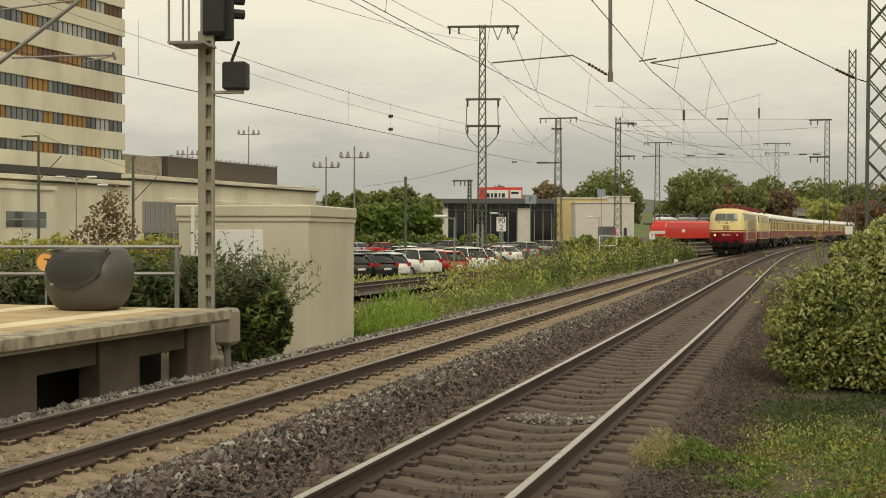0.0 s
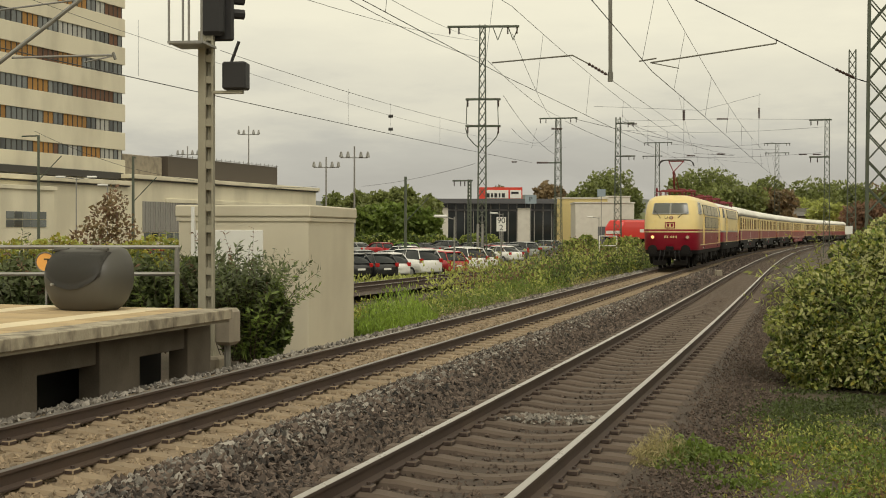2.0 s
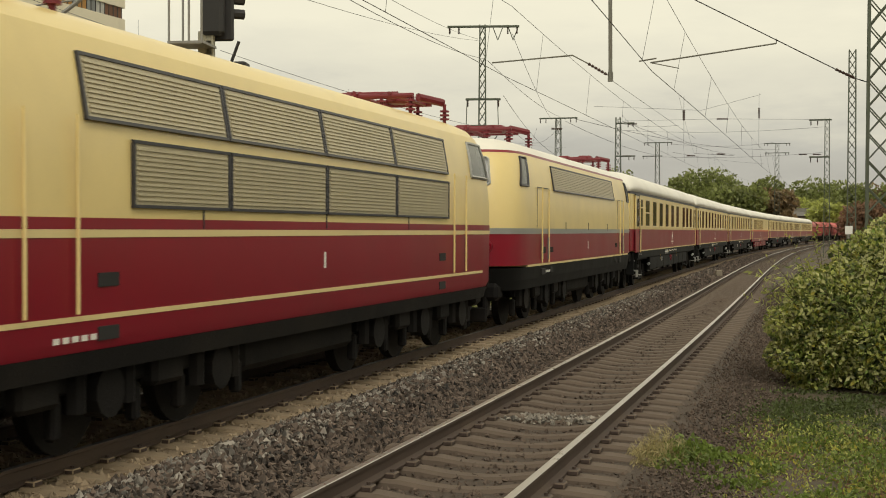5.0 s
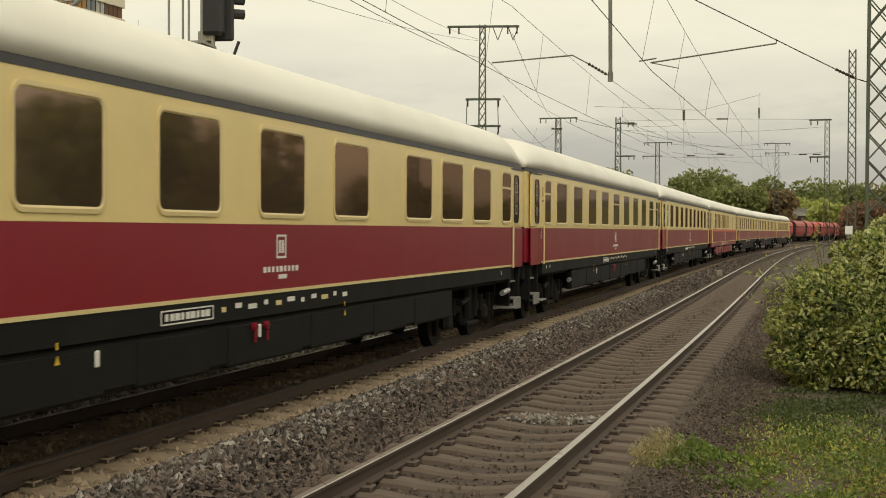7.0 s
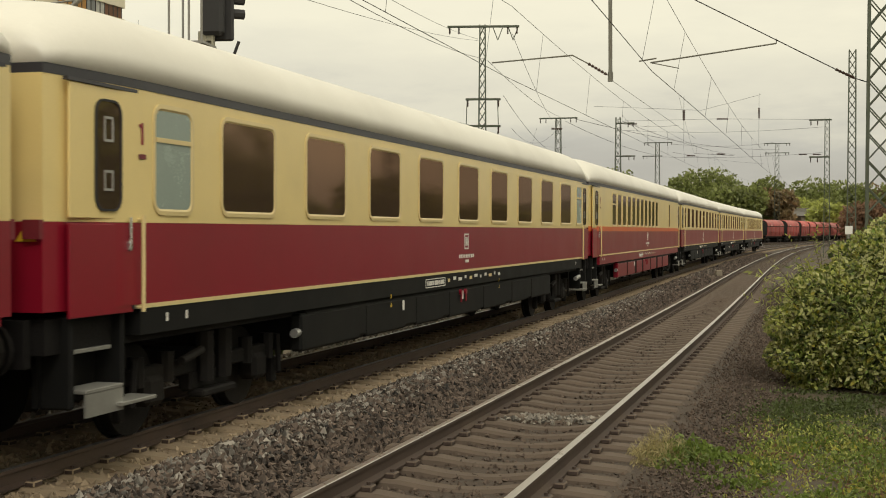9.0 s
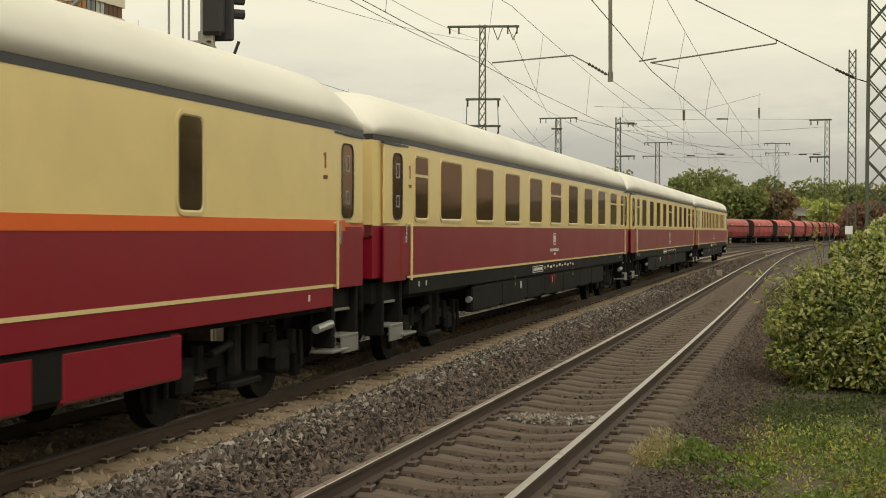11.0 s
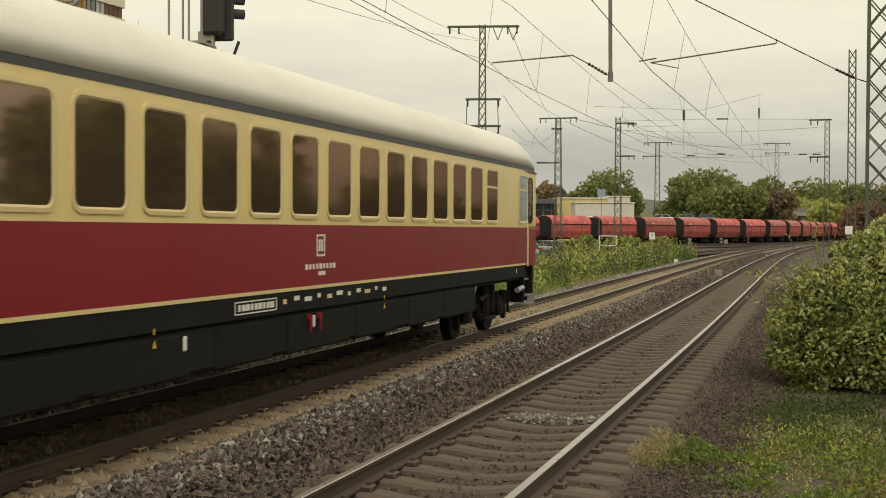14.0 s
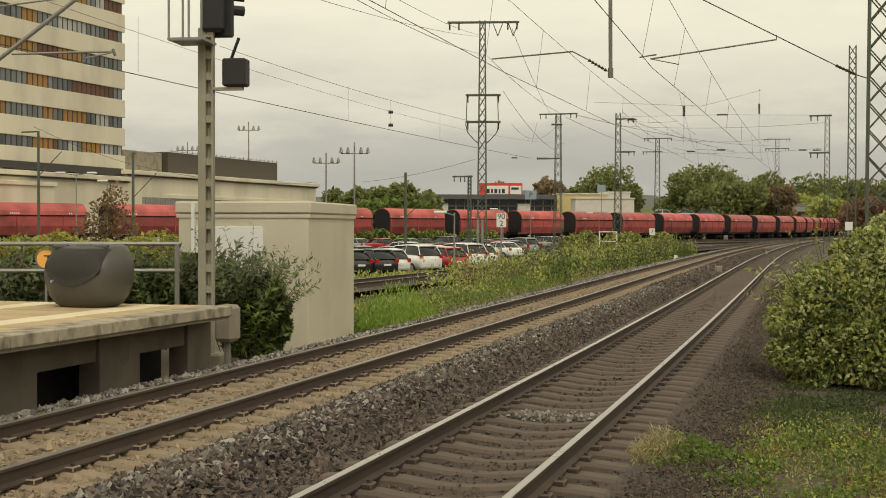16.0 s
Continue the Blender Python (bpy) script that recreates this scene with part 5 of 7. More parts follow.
def build_platform():
    th = empty("platform", Matrix.Identity(4), "raised tan-paved platform end on concrete supports", "platform", kind="structure")
    h = -math.degrees(0.28)
    bm = BM()
    ribbon(bm, MAIN, -9.5, -1.78, 0.74, 0.74, -6.05, PLAT_END, 1.55)
    ribbon(bm, MAIN, -1.78, -1.78, 0.74, 0.56, -6.05, PLAT_END, 1.55)
    ribbon(bm, MAIN, -9.5, -1.78, 0.56, 0.56, -6.05, PLAT_END, 1.55)
    a, b = MAIN.at(PLAT_END, -9.5), MAIN.at(PLAT_END, -1.78)
    bm.faces.new([bm.verts.new(p) for p in ((*a, 0.74), (*b, 0.74), (*b, 0.56), (*a, 0.56))])
    bmesh.ops.recalc_face_normals(bm, faces=bm.faces)
    part("deck", bm, "plinth", th)
    # edge stones, then rows of slabs
    for k in range(23):
        bm = BM()
        x, y = MAIN.at(PLAT_END - 0.5 - k, -1.98)
        box(bm, (0, 0, 0), (0.52, 0.985, 0.16), 0.012, m=pose(x, y, 0.69, 0, 0, h + random.uniform(-0.3, 0.3)))
        part("edge_stone", bm, "edge", th)
    me = {}
    for row in range(10):
        o = -2.5 - row * 0.505
        key = "slab_pale" if row in (1, 5) else "slab"
        if key not in me:
            bm = BM()
            box(bm, (0, 0, 0), (0.495, 0.99, 0.05), 0.006)
            first = part("paving_slab", bm, key, th)
            me[key] = first.data
            bpy.data.objects.remove(first)
        for k in range(18):
            sp = new("paving_slab", me[key])
            sp.parent = th
            x, y = MAIN.at(PLAT_END - 0.52 - k, o)
            sp.matrix_basis = pose(x, y, 0.745 + random.uniform(-0.003, 0.003), 0, 0, h)
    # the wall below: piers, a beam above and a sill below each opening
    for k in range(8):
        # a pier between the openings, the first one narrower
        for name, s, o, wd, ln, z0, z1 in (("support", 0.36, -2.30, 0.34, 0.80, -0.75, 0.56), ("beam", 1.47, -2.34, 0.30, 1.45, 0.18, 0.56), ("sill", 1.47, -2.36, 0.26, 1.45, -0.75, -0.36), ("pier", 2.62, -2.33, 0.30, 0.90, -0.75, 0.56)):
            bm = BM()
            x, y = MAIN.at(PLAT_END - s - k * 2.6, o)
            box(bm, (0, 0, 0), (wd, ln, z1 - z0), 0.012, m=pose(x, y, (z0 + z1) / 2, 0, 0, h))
            # the shade below the deck edge is painted into this colour
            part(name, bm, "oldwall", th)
    # near-black sheet added close behind the openings to paint the shade inside
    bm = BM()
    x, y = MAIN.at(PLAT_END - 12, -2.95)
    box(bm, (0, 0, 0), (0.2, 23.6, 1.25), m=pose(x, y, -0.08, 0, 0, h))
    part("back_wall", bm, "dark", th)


build_signal()
build_hut()
build_platform()


# ---- buildings ----
def build_tower():
    """The long side runs from (-44, 129) to (-36.7, 150)."""
    a = math.degrees(math.atan2(7.34, 21))
    th = empty("office_tower", pose(-36.74, 150, -0.7, 0, 0, -a), "cream concrete office tower with ribbon windows and orange blinds", "office building")
    D, fl = 44.0, 3.27
    z0 = 9.9
    bm = BM()
    box(bm, (-9, -D / 2, z0 / 2 + 4), (17.2, D - 0.6, z0 + 8))
    box(bm, (-9, -D / 2, 26), (17.2, D - 0.6, 36))
    part("core", bm, "darkband", th)
    for k in range(10):
        bm = BM()
        z = z0 - 0.25 + k * fl
        box(bm, (-9, -D / 2, z), (18, D, 2.0 if k else 2.3), 0.03)
        part("parapet_band", bm, "concrete", th)
        rng = random.Random(k)
        y = -0.5
        me = None
        run, mt = 0, "winpane"
        while y > -26:
            w = 0.86
            if run == 0:
                run = rng.randint(2, 5)
                mt = rng.choice(("winpane", "winpane", "blind_brown", "blind_orange", "winpane", "blind_brown", "curtain"))
            run -= 1
            bm = BM()
            box(bm, (-0.22, y - w / 2, z + 1.66), (0.12, w - 0.12, 1.22), 0.0)
            wn = part("window", bm, mt if rng.random() > 0.12 else "winpane", th)
            bm = BM()
            for e in (-w / 2 + 0.03, w / 2 - 0.03):
                box(bm, (-0.14, y - w / 2 + e, z + 1.66), (0.06, 0.06, 1.3))
            part("frame", bm, "darkband", wn)
            y -= w
    return th


def build_station():
    a = math.degrees(math.atan2(7.34, 21))
    th = empty("station_building", pose(-36.74, 150, -0.7, 0, 0, -a), "low cream concrete station building with ribbed cladding", "building")
    bm = BM()
    box(bm, (-9.4, -24.1, 4.0), (20.8, 45.8, 8.0), 0.05)
    part("wall", bm, "concrete", th)
    bm = BM()
    box(bm, (-9.4, 24.4, 4.45), (20.8, 51.2, 8.9), 0.05)
    part("wall", bm, "concrete", th)
    for y, ln, z in ((-24.1, 46.2, 8.05), (24.4, 51.8, 8.9)):
        bm = BM()
        box(bm, (-9.3, y, z), (21.6, ln, 0.5), 0.05)
        part("roof_edge", bm, "concrete", th)
        bm = BM()
        box(bm, (-9.3, y, z - 0.33), (21.2, ln - 0.2, 0.16))
        part("shadow_joint", bm, "darkband", th)
    bm = BM()
    box(bm, (0.2, -16, 8.9), (0.4, 30, 0.75))
    part("louvre_band", bm, "darkband", th)
    bm = BM()
    box(bm, (0.95, 27, 6.3), (0.5, 40, 0.5), 0.04)
    part("eaves", bm, "concrete", th)
    for k in range(34):
        bm = BM()
        box(bm, (1.06, 2.2 + k * 0.55, 4.3), (0.16, 0.42, 3.6), 0.02)
        part("cladding_rib", bm, "ribbed", th)
    for k in range(22):
        bm = BM()
        box(bm, (1.03, 22.3 + k * 1.1, 5.3), (0.08, 0.9, 0.9))
        part("window", bm, "winpane", th)
    for k in range(10):
        bm = BM()
        box(bm, (1.03, 3 + k * 1.7, 1.9), (0.1, 1.4, 1.0))
        part("window", bm, "winpane", th)
    for r in range(2):
        for k in range(5):
            bm = BM()
            box(bm, (4.34, -26.3 + k * 1.25, 3.35 + r * 0.8), (0.08, 1.12, 0.7))
            part("window", bm, "winpane", th)
    bm = BM()
    box(bm, (2.6, -30.3, 3.4), (3.4, 22, 6.8), 0.05)
    box(bm, (2.6, -30.3, 6.85), (3.8, 22.4, 0.4), 0.03)
    part("annex", bm, "concrete", th)
    bm = BM()
    box(bm, (-7, 26, 10.3), (12, 30, 3.2), 0.05)
    part("roof_box", bm, "brownbox", th, "brown clad rooftop plant room")
    bm = BM()
    box(bm, (-6, 5.6, 10.4), (9, 9.6, 2.6), 0.1)
    part("stair_head", bm, "plinth", th)
    bm = BM()
    for k in range(24):
        box(bm, (-0.8, 11.5 + k * 1.25, 11.95), (0.05, 0.05, 0.5))
    box(bm, (-0.9, 26, 12.0), (0.05, 30, 0.05))
    part("roof_railing", bm, "mastgrey", th)


build_tower()
build_station()


# ---- ballast stones and low plants ----
def scatter_stones(name, n, o_of, s_of, z_of, size, mtl, seed, label, line=MAIN):
    rng = np.random.default_rng(seed)
    s, o = s_of(rng, n), o_of(rng, n)
    cs = np.array([line.at(float(v)) for v in s])
    h = np.array([line.heading(float(v)) for v in s])
    c = np.stack([cs[:, 0] + o * np.cos(h), cs[:, 1] - o * np.sin(h), z_of(o, s) + rng.uniform(-0.015, 0.02, n)], 1)
    base = np.array([(1, 0, 0), (-1, 0, 0), (0, 1, 0), (0, -1, 0), (0, 0, 1), (0, 0, -1)], float)
    v = base[None] + rng.normal(scale=0.33, size=(n, 6, 3))
    v *= (size * rng.uniform(0.55, 1.4, n))[:, None, None] * rng.uniform(0.6, 1.2, (n, 1, 3))
    a = rng.uniform(0, 6.28, n)
    ca, sa = np.cos(a)[:, None], np.sin(a)[:, None]
    x, y = v[:, :, 0] * ca - v[:, :, 1] * sa, v[:, :, 0] * sa + v[:, :, 1] * ca
    tilt = rng.uniform(-0.6, 0.6, n)
    ct, st = np.cos(tilt)[:, None], np.sin(tilt)[:, None]
    y, z = y * ct - v[:, :, 2] * st, y * st + v[:, :, 2] * ct
    v = np.stack([x, y, z], 2) + c[:, None]
    f = np.array([(0, 2, 4), (2, 1, 4), (1, 3, 4), (3, 0, 4), (2, 0, 5), (1, 2, 5), (3, 1, 5), (0, 3, 5)])
    me = bpy.data.meshes.new(name)
    me.from_pydata(v.reshape(-1, 3).tolist(), [], (np.arange(n)[:, None, None] * 6 + f[None]).reshape(-1, 3).tolist())
    me.materials.append(M[mtl])
    return tagged(new(name, me), label, "ballast", kind="stuff")


def near_s(lo, hi, p=1.6):
    return lambda rng, n: lo + (hi - lo) * rng.random(n) ** p


def mound(o, s):
    """The height of the stones between the two tracks."""
    t = np.clip((o - 1.45) / (SPREAD - 1.45 - 1.45), 0, 1)
    return -0.20 + 0.10 * np.sin(np.pi * np.clip(t * 1.25, 0, 1)) ** 0.8


def build_stones():
    bm = BM()
    for a, b in ((1.5, 1.8), (1.8, 2.2), (2.2, 2.6), (2.6, 3.0)):
        za, zb = (float(mound(np.array([v]), 0)[0]) - 0.03 for v in (a, b))
        ribbon(bm, MAIN, a, b, za, zb, -292, 345, 2)
    tagged(obj("ballast_ridge", bm, "bed"), "ridge of grey-brown ballast between the tracks", "ballast", kind="structure")
    u = lambda a, b: (lambda rng, n: rng.uniform(a, b, n))
    tr = lambda a, b, c: (lambda rng, n: rng.triangular(a, c, b, n))
    scatter_stones("ballast_stones", 34000, u(1.45, 3.15), near_s(4, 52, 1.5), mound, 0.034, "stone", 1, "grey-brown broken ballast stones between the tracks")
    scatter_stones("ballast_stones", 9000, tr(1.35, 2.5, 1.8), near_s(4, 75, 1.3), mound, 0.038, "stone_pale", 2, "pale grey ballast stones along the ridge")
    scatter_stones("ballast_stones", 9000, u(1.4, 3.2), near_s(45, 130, 1.5), mound, 0.06, "stone", 3, "grey ballast stones farther along the tracks")
    left_z = lambda o, s: np.where(o > -1.75, -0.2, -0.2 - 0.28 * (-1.75 - o))
    scatter_stones("ballast_stones", 13000, tr(-3.5, -1.2, -2.2), near_s(8, 70, 1.4), left_z, 0.042, "stone_pale", 4, "pale grey ballast stones on the shoulder of the main track")
    scatter_stones("ballast_stones", 5000, tr(-3.5, -1.2, -2.0), near_s(60, 150, 1.4), left_z, 0.065, "stone_pale", 5, "pale ballast stones on the far shoulder")
    scatter_stones("ballast_stones", 17000, u(-1.5, 1.5), near_s(6, 60, 1.4), lambda o, s: o * 0 - 0.226, 0.032, "stone_tan", 6, "sandy tan ballast between the sleepers")
    r_z = lambda o, s: np.where(o > SPREAD + 1.5, RIGHT_Z - 0.2 - 0.11 * (o - SPREAD - 1.5), RIGHT_Z - 0.215)
    scatter_stones("ballast_stones", 16000, u(SPREAD - 1.45, SPREAD + 1.6), near_s(3, 42, 1.5), lambda o, s: o * 0 - 0.188, 0.019, "gravel", 7, "dark brown ballast between the sleepers")
    scatter_stones("ballast_stones", 46000, tr(SPREAD + 1.3, SPREAD + 4.6, SPREAD + 1.9), near_s(5, 52, 1.35), r_z, 0.017, "gravel", 8, "brown gravel along the edge of the second track")
    scatter_stones("ballast_stones", 330, lambda rng, n: SPREAD + rng.uniform(-0.62, 0.62, n), lambda rng, n: rng.normal(13.0, 0.16, n), lambda o, s: o * 0 - 0.165, 0.026, "stone_pale", 9, "patch of pale stones between the rails")


build_stones()


def cover(name, n, place, size, tall, mtl, seed, label, category="weeds", lean=0.5, width=0.35):
    """Blades and small leaves that stand up from the ground: place gives x, y and vigour."""
    rng = np.random.default_rng(seed)
    x, y, k = place(rng, n)
    z = np.array([ground_z(float(a), float(b)) for a, b in zip(x, y)])
    h = tall * k * rng.uniform(0.35, 1.15, n)
    lift = h * rng.uniform(0.05, 0.9, n) - 0.02
    d = rng.normal(size=(n, 3)) * lean
    d[:, 2] += 0.8
    d /= np.linalg.norm(d, axis=1)[:, None]
    b = np.cross(d, rng.normal(size=(n, 3)))
    b /= np.linalg.norm(b, axis=1)[:, None]
    s = size * rng.uniform(0.6, 1.5, n)[:, None]
    p = np.stack([x, y, z + lift], 1)
    v = np.empty((n, 4, 3))
    v[:, 0] = p - d * s * 0.5
    v[:, 1] = p + b * s * width
    v[:, 2] = p + d * s * 0.9
    v[:, 3] = p - b * s * width
    me = bpy.data.meshes.new(name)
    idx = np.arange(n * 4).reshape(n, 4)
    me.from_pydata(v.reshape(-1, 3).tolist(), [], np.concatenate([idx[:, [0, 1, 2]], idx[:, [0, 2, 3]]]).tolist())
    me.materials.append(M[mtl])
    return tagged(new(name, me), label, category, kind="stuff")


def clumpy(x, y, f, seed):
    return np.array([noise.noise((a * f, b * f, seed)) for a, b in zip(x, y)])


def main_strip(s0, s1, o0, o1, thresh=-0.2, f=0.5, seed=1.0, p=1.3):
    def place(rng, n):
        m = n * 3
        s = s0 + (s1 - s0) * rng.random(m) ** p
        o = rng.uniform(o0, o1, m)
        c = np.array([MAIN.at(float(v)) for v in s])
        h = np.array([main_heading(float(v)) for v in s])
        x, y = c[:, 0] + o * np.cos(h), c[:, 1] - o * np.sin(h)
        k = clumpy(x, y, f, seed)
        keep = np.argsort(-(k > thresh).astype(float) + rng.random(m) * 0.1)[:n]
        return x[keep], y[keep], np.clip(0.72 + k[keep] * 1.7, 0.15, 1.6)
    return place


def patch(cx, cy, rx, ry, seed=1.0, f=1.2):
    def place(rng, n):
        m = 2 * n
        r, a = np.sqrt(rng.random(m)), rng.uniform(0, 6.283, m)
        x, y = cx + rx * r * np.cos(a), cy + ry * r * np.sin(a)
        keep = np.argsort(-clumpy(x, y, f, seed) + rng.normal(scale=0.18, size=m))[:n]
        r, x, y = r[keep], x[keep], y[keep]
        return x, y, np.clip((1.15 - r) * (1 + 0.7 * clumpy(x, y, f, seed)), 0.15, 1.4)
    return place


def build_weeds():
    # between the shoulder of the main track and the siding
    cover("weeds", 16000, main_strip(25, 60, -6.4, -3.7, -0.35, 0.45, 1.0, 1.0), 0.075, 0.55, "leaf", 11, "green weeds beside the main track", lean=0.55)
    cover("weeds", 14000, main_strip(56, 125, -8.0, -4.1, -0.1, 0.35, 2.0, 1.1), 0.12, 1.45, "leaf", 12, "dark green weeds beside the main track", lean=0.6)
    cover("weeds", 9000, main_strip(60, 125, -7.2, -3.9, 0.15, 0.7, 22.0, 1.0), 0.12, 1.3, "leaf_dark", 10, "dark green bramble clumps beside the main track", lean=0.8)
    cover("weeds", 9000, main_strip(50, 130, -8.8, -4.2, 0.05, 0.3, 3.0, 1.0), 0.12, 1.7, "leaf_olive", 13, "olive weeds along the line", lean=0.6)
    cover("weeds", 4500, main_strip(32, 110, -6.4, -3.9, 0.0, 0.5, 20.0, 1.0), 0.09, 0.7, "leaf_olive", 19, "yellow-green weeds beside the main track", lean=0.6)
    cover("weeds", 1100, main_strip(28, 90, -6.4, -3.8, 0.1, 0.6, 21.0, 1.0), 0.07, 0.6, "leaf_yellow", 20, "yellow flowering weeds beside the main track", lean=0.6)
    cover("weeds", 3600, main_strip(50, 130, -8.0, -4.4, 0.12, 0.3, 4.0, 1.0), 0.10, 1.6, "leaf_red", 14, "reddish seeding weeds along the line", lean=0.4)
    cover("weeds", 5000, main_strip(34, 75, -5.2, -3.3, 0.0, 0.8, 5.0, 1.0), 0.06, 0.35, "straw", 15, "straw-coloured dry grass at the ballast edge", lean=0.5, width=0.12)
    cover("goldenrod", 900, patch(-2.2, 36.0, 0.45, 1.2, 3.0), 0.05, 1.25, "leaf_yellow", 16, "yellow goldenrod beside the hut", lean=0.7)
    cover("weeds", 11000, patch(-1.35, 36.3, 1.25, 4.4, 6.0), 0.085, 1.3, "grass", 17, "lush green goldenrod stems beside the hut", lean=0.3, width=0.16)
    cover("weeds", 9000, main_strip(60, 150, -15.5, -10.5, -0.2, 0.2, 7.0, 1.0), 0.14, 0.5, "leaf_olive", 18, "rough grass at the edge of the car park")
    # right of the second track
    cover("grass_clump", 9000, patch(2.15, 12.5, 0.55, 0.9, 1.0), 0.05, 0.34, "straw", 21, "pale dry grass clump beside the second track", lean=0.9, width=0.09)
    cover("grass_clump", 7000, patch(2.5, 12.4, 0.75, 0.95, 2.0), 0.042, 0.32, "leaf", 22, "light green weeds in a clump", lean=0.9)
    cover("ground_weeds", 26000, patch(4.6, 12.6, 2.9, 3.5, 3.0, 2.0), 0.034, 0.17, "leaf", 23, "low green weeds on brown soil", lean=1.1)
    cover("ground_weeds", 11000, patch(4.6, 12.9, 2.7, 3.4, 4.0, 2.2), 0.03, 0.20, "leaf_olive", 24, "low light weeds on brown soil", lean=0.9, width=0.3)
    cover("ground_weeds", 17000, patch(5.2, 15.6, 2.4, 3.0, 5.0, 1.3), 0.034, 0.16, "leaf_dark", 25, "dark low weeds under the bush", lean=1.1)
    cover("ground_weeds", 4200, patch(4.4, 12.4, 2.5, 2.8, 8.0, 1.6), 0.026, 0.18, "leaf_yellow", 26, "yellowing leaves among the weeds", lean=1.1)
    cover("ground_weeds", 7000, patch(4.4, 13.0, 2.6, 3.4, 9.0, 1.4), 0.028, 0.14, "leaf_red", 27, "fallen brown leaves on the soil", lean=1.4)
    cover("dry_stalks", 260, patch(4.35, 11.6, 0.75, 0.7, 12.0, 1.4), 0.20, 0.5, "leaf_red", 29, "thin reddish dry stalks among the weeds", lean=0.16, width=0.02)
    cover("ground_weeds", 1400, main_strip(5, 30, SPREAD + 1.3, SPREAD + 3.2, 0.1, 0.9, 10.0, 1.4), 0.03, 0.08, "leaf", 28, "sparse weeds in the gravel", lean=1.2)


build_weeds()


def shoots(parent, origin, n, length, spread, leaf, mtl, seed, gap=0.07, up=1.0):
    """Arching shoots with pairs of slender leaves, each shoot with its own curve."""
    rng = np.random.default_rng(seed)
    verts, faces, stems = [], [], BM()
    for _ in range(n):
        a, sp = rng.uniform(0, 6.283), spread * math.sqrt(rng.random())
        p = np.array(origin) + np.array([math.cos(a), math.sin(a), 0]) * sp * 0.45
        d = np.array([math.cos(a) * sp, math.sin(a) * sp, up * rng.uniform(0.7, 1.2)])
        d /= np.linalg.norm(d)
        ln, q = length * rng.uniform(0.6, 1.1), p.copy()
        t, way = 0.0, [p.copy()]
        while t < ln:
            q = q + d * gap
            d = d + np.array([0, 0, -0.55 * gap / length * (1 + 2 * t / ln)]) + rng.normal(scale=0.02, size=3)
            d /= np.linalg.norm(d)
            t += gap
            if len(way) < t / ln * 4:
                way.append(q.copy())
            if t > ln * 0.25:
                for sgn in (-1, 1):
                    w = np.cross(d, rng.normal(size=3))
                    w /= np.linalg.norm(w)
                    o = w * 0.8 + d * 0.5 + np.array([0, 0, -0.25])
                    o /= np.linalg.norm(o)
                    b = np.cross(o, d)
                    b /= np.linalg.norm(b) + 1e-9
                    s = leaf * rng.uniform(0.6, 1.3)
                    i = len(verts)
                    verts += [q, q + o * s * 0.5 + b * s * 0.14, q + o * s, q + o * s * 0.5 - b * s * 0.14]
                    faces += [(i, i + 1, i + 2), (i, i + 2, i + 3)]
        for k in range(len(way) - 1):
            rod(stems, way[k], way[k + 1], 0.011 - 0.002 * k, 4, 0.009 - 0.002 * k)
    part("woody_base", stems, "bark", parent)
    me = bpy.data.meshes.new("foliage")
    me.from_pydata([tuple(map(float, v)) for v in verts], [], faces)
    me.materials.append(M[mtl])
    ob = new("foliage", me)
    ob.parent = parent
    return ob


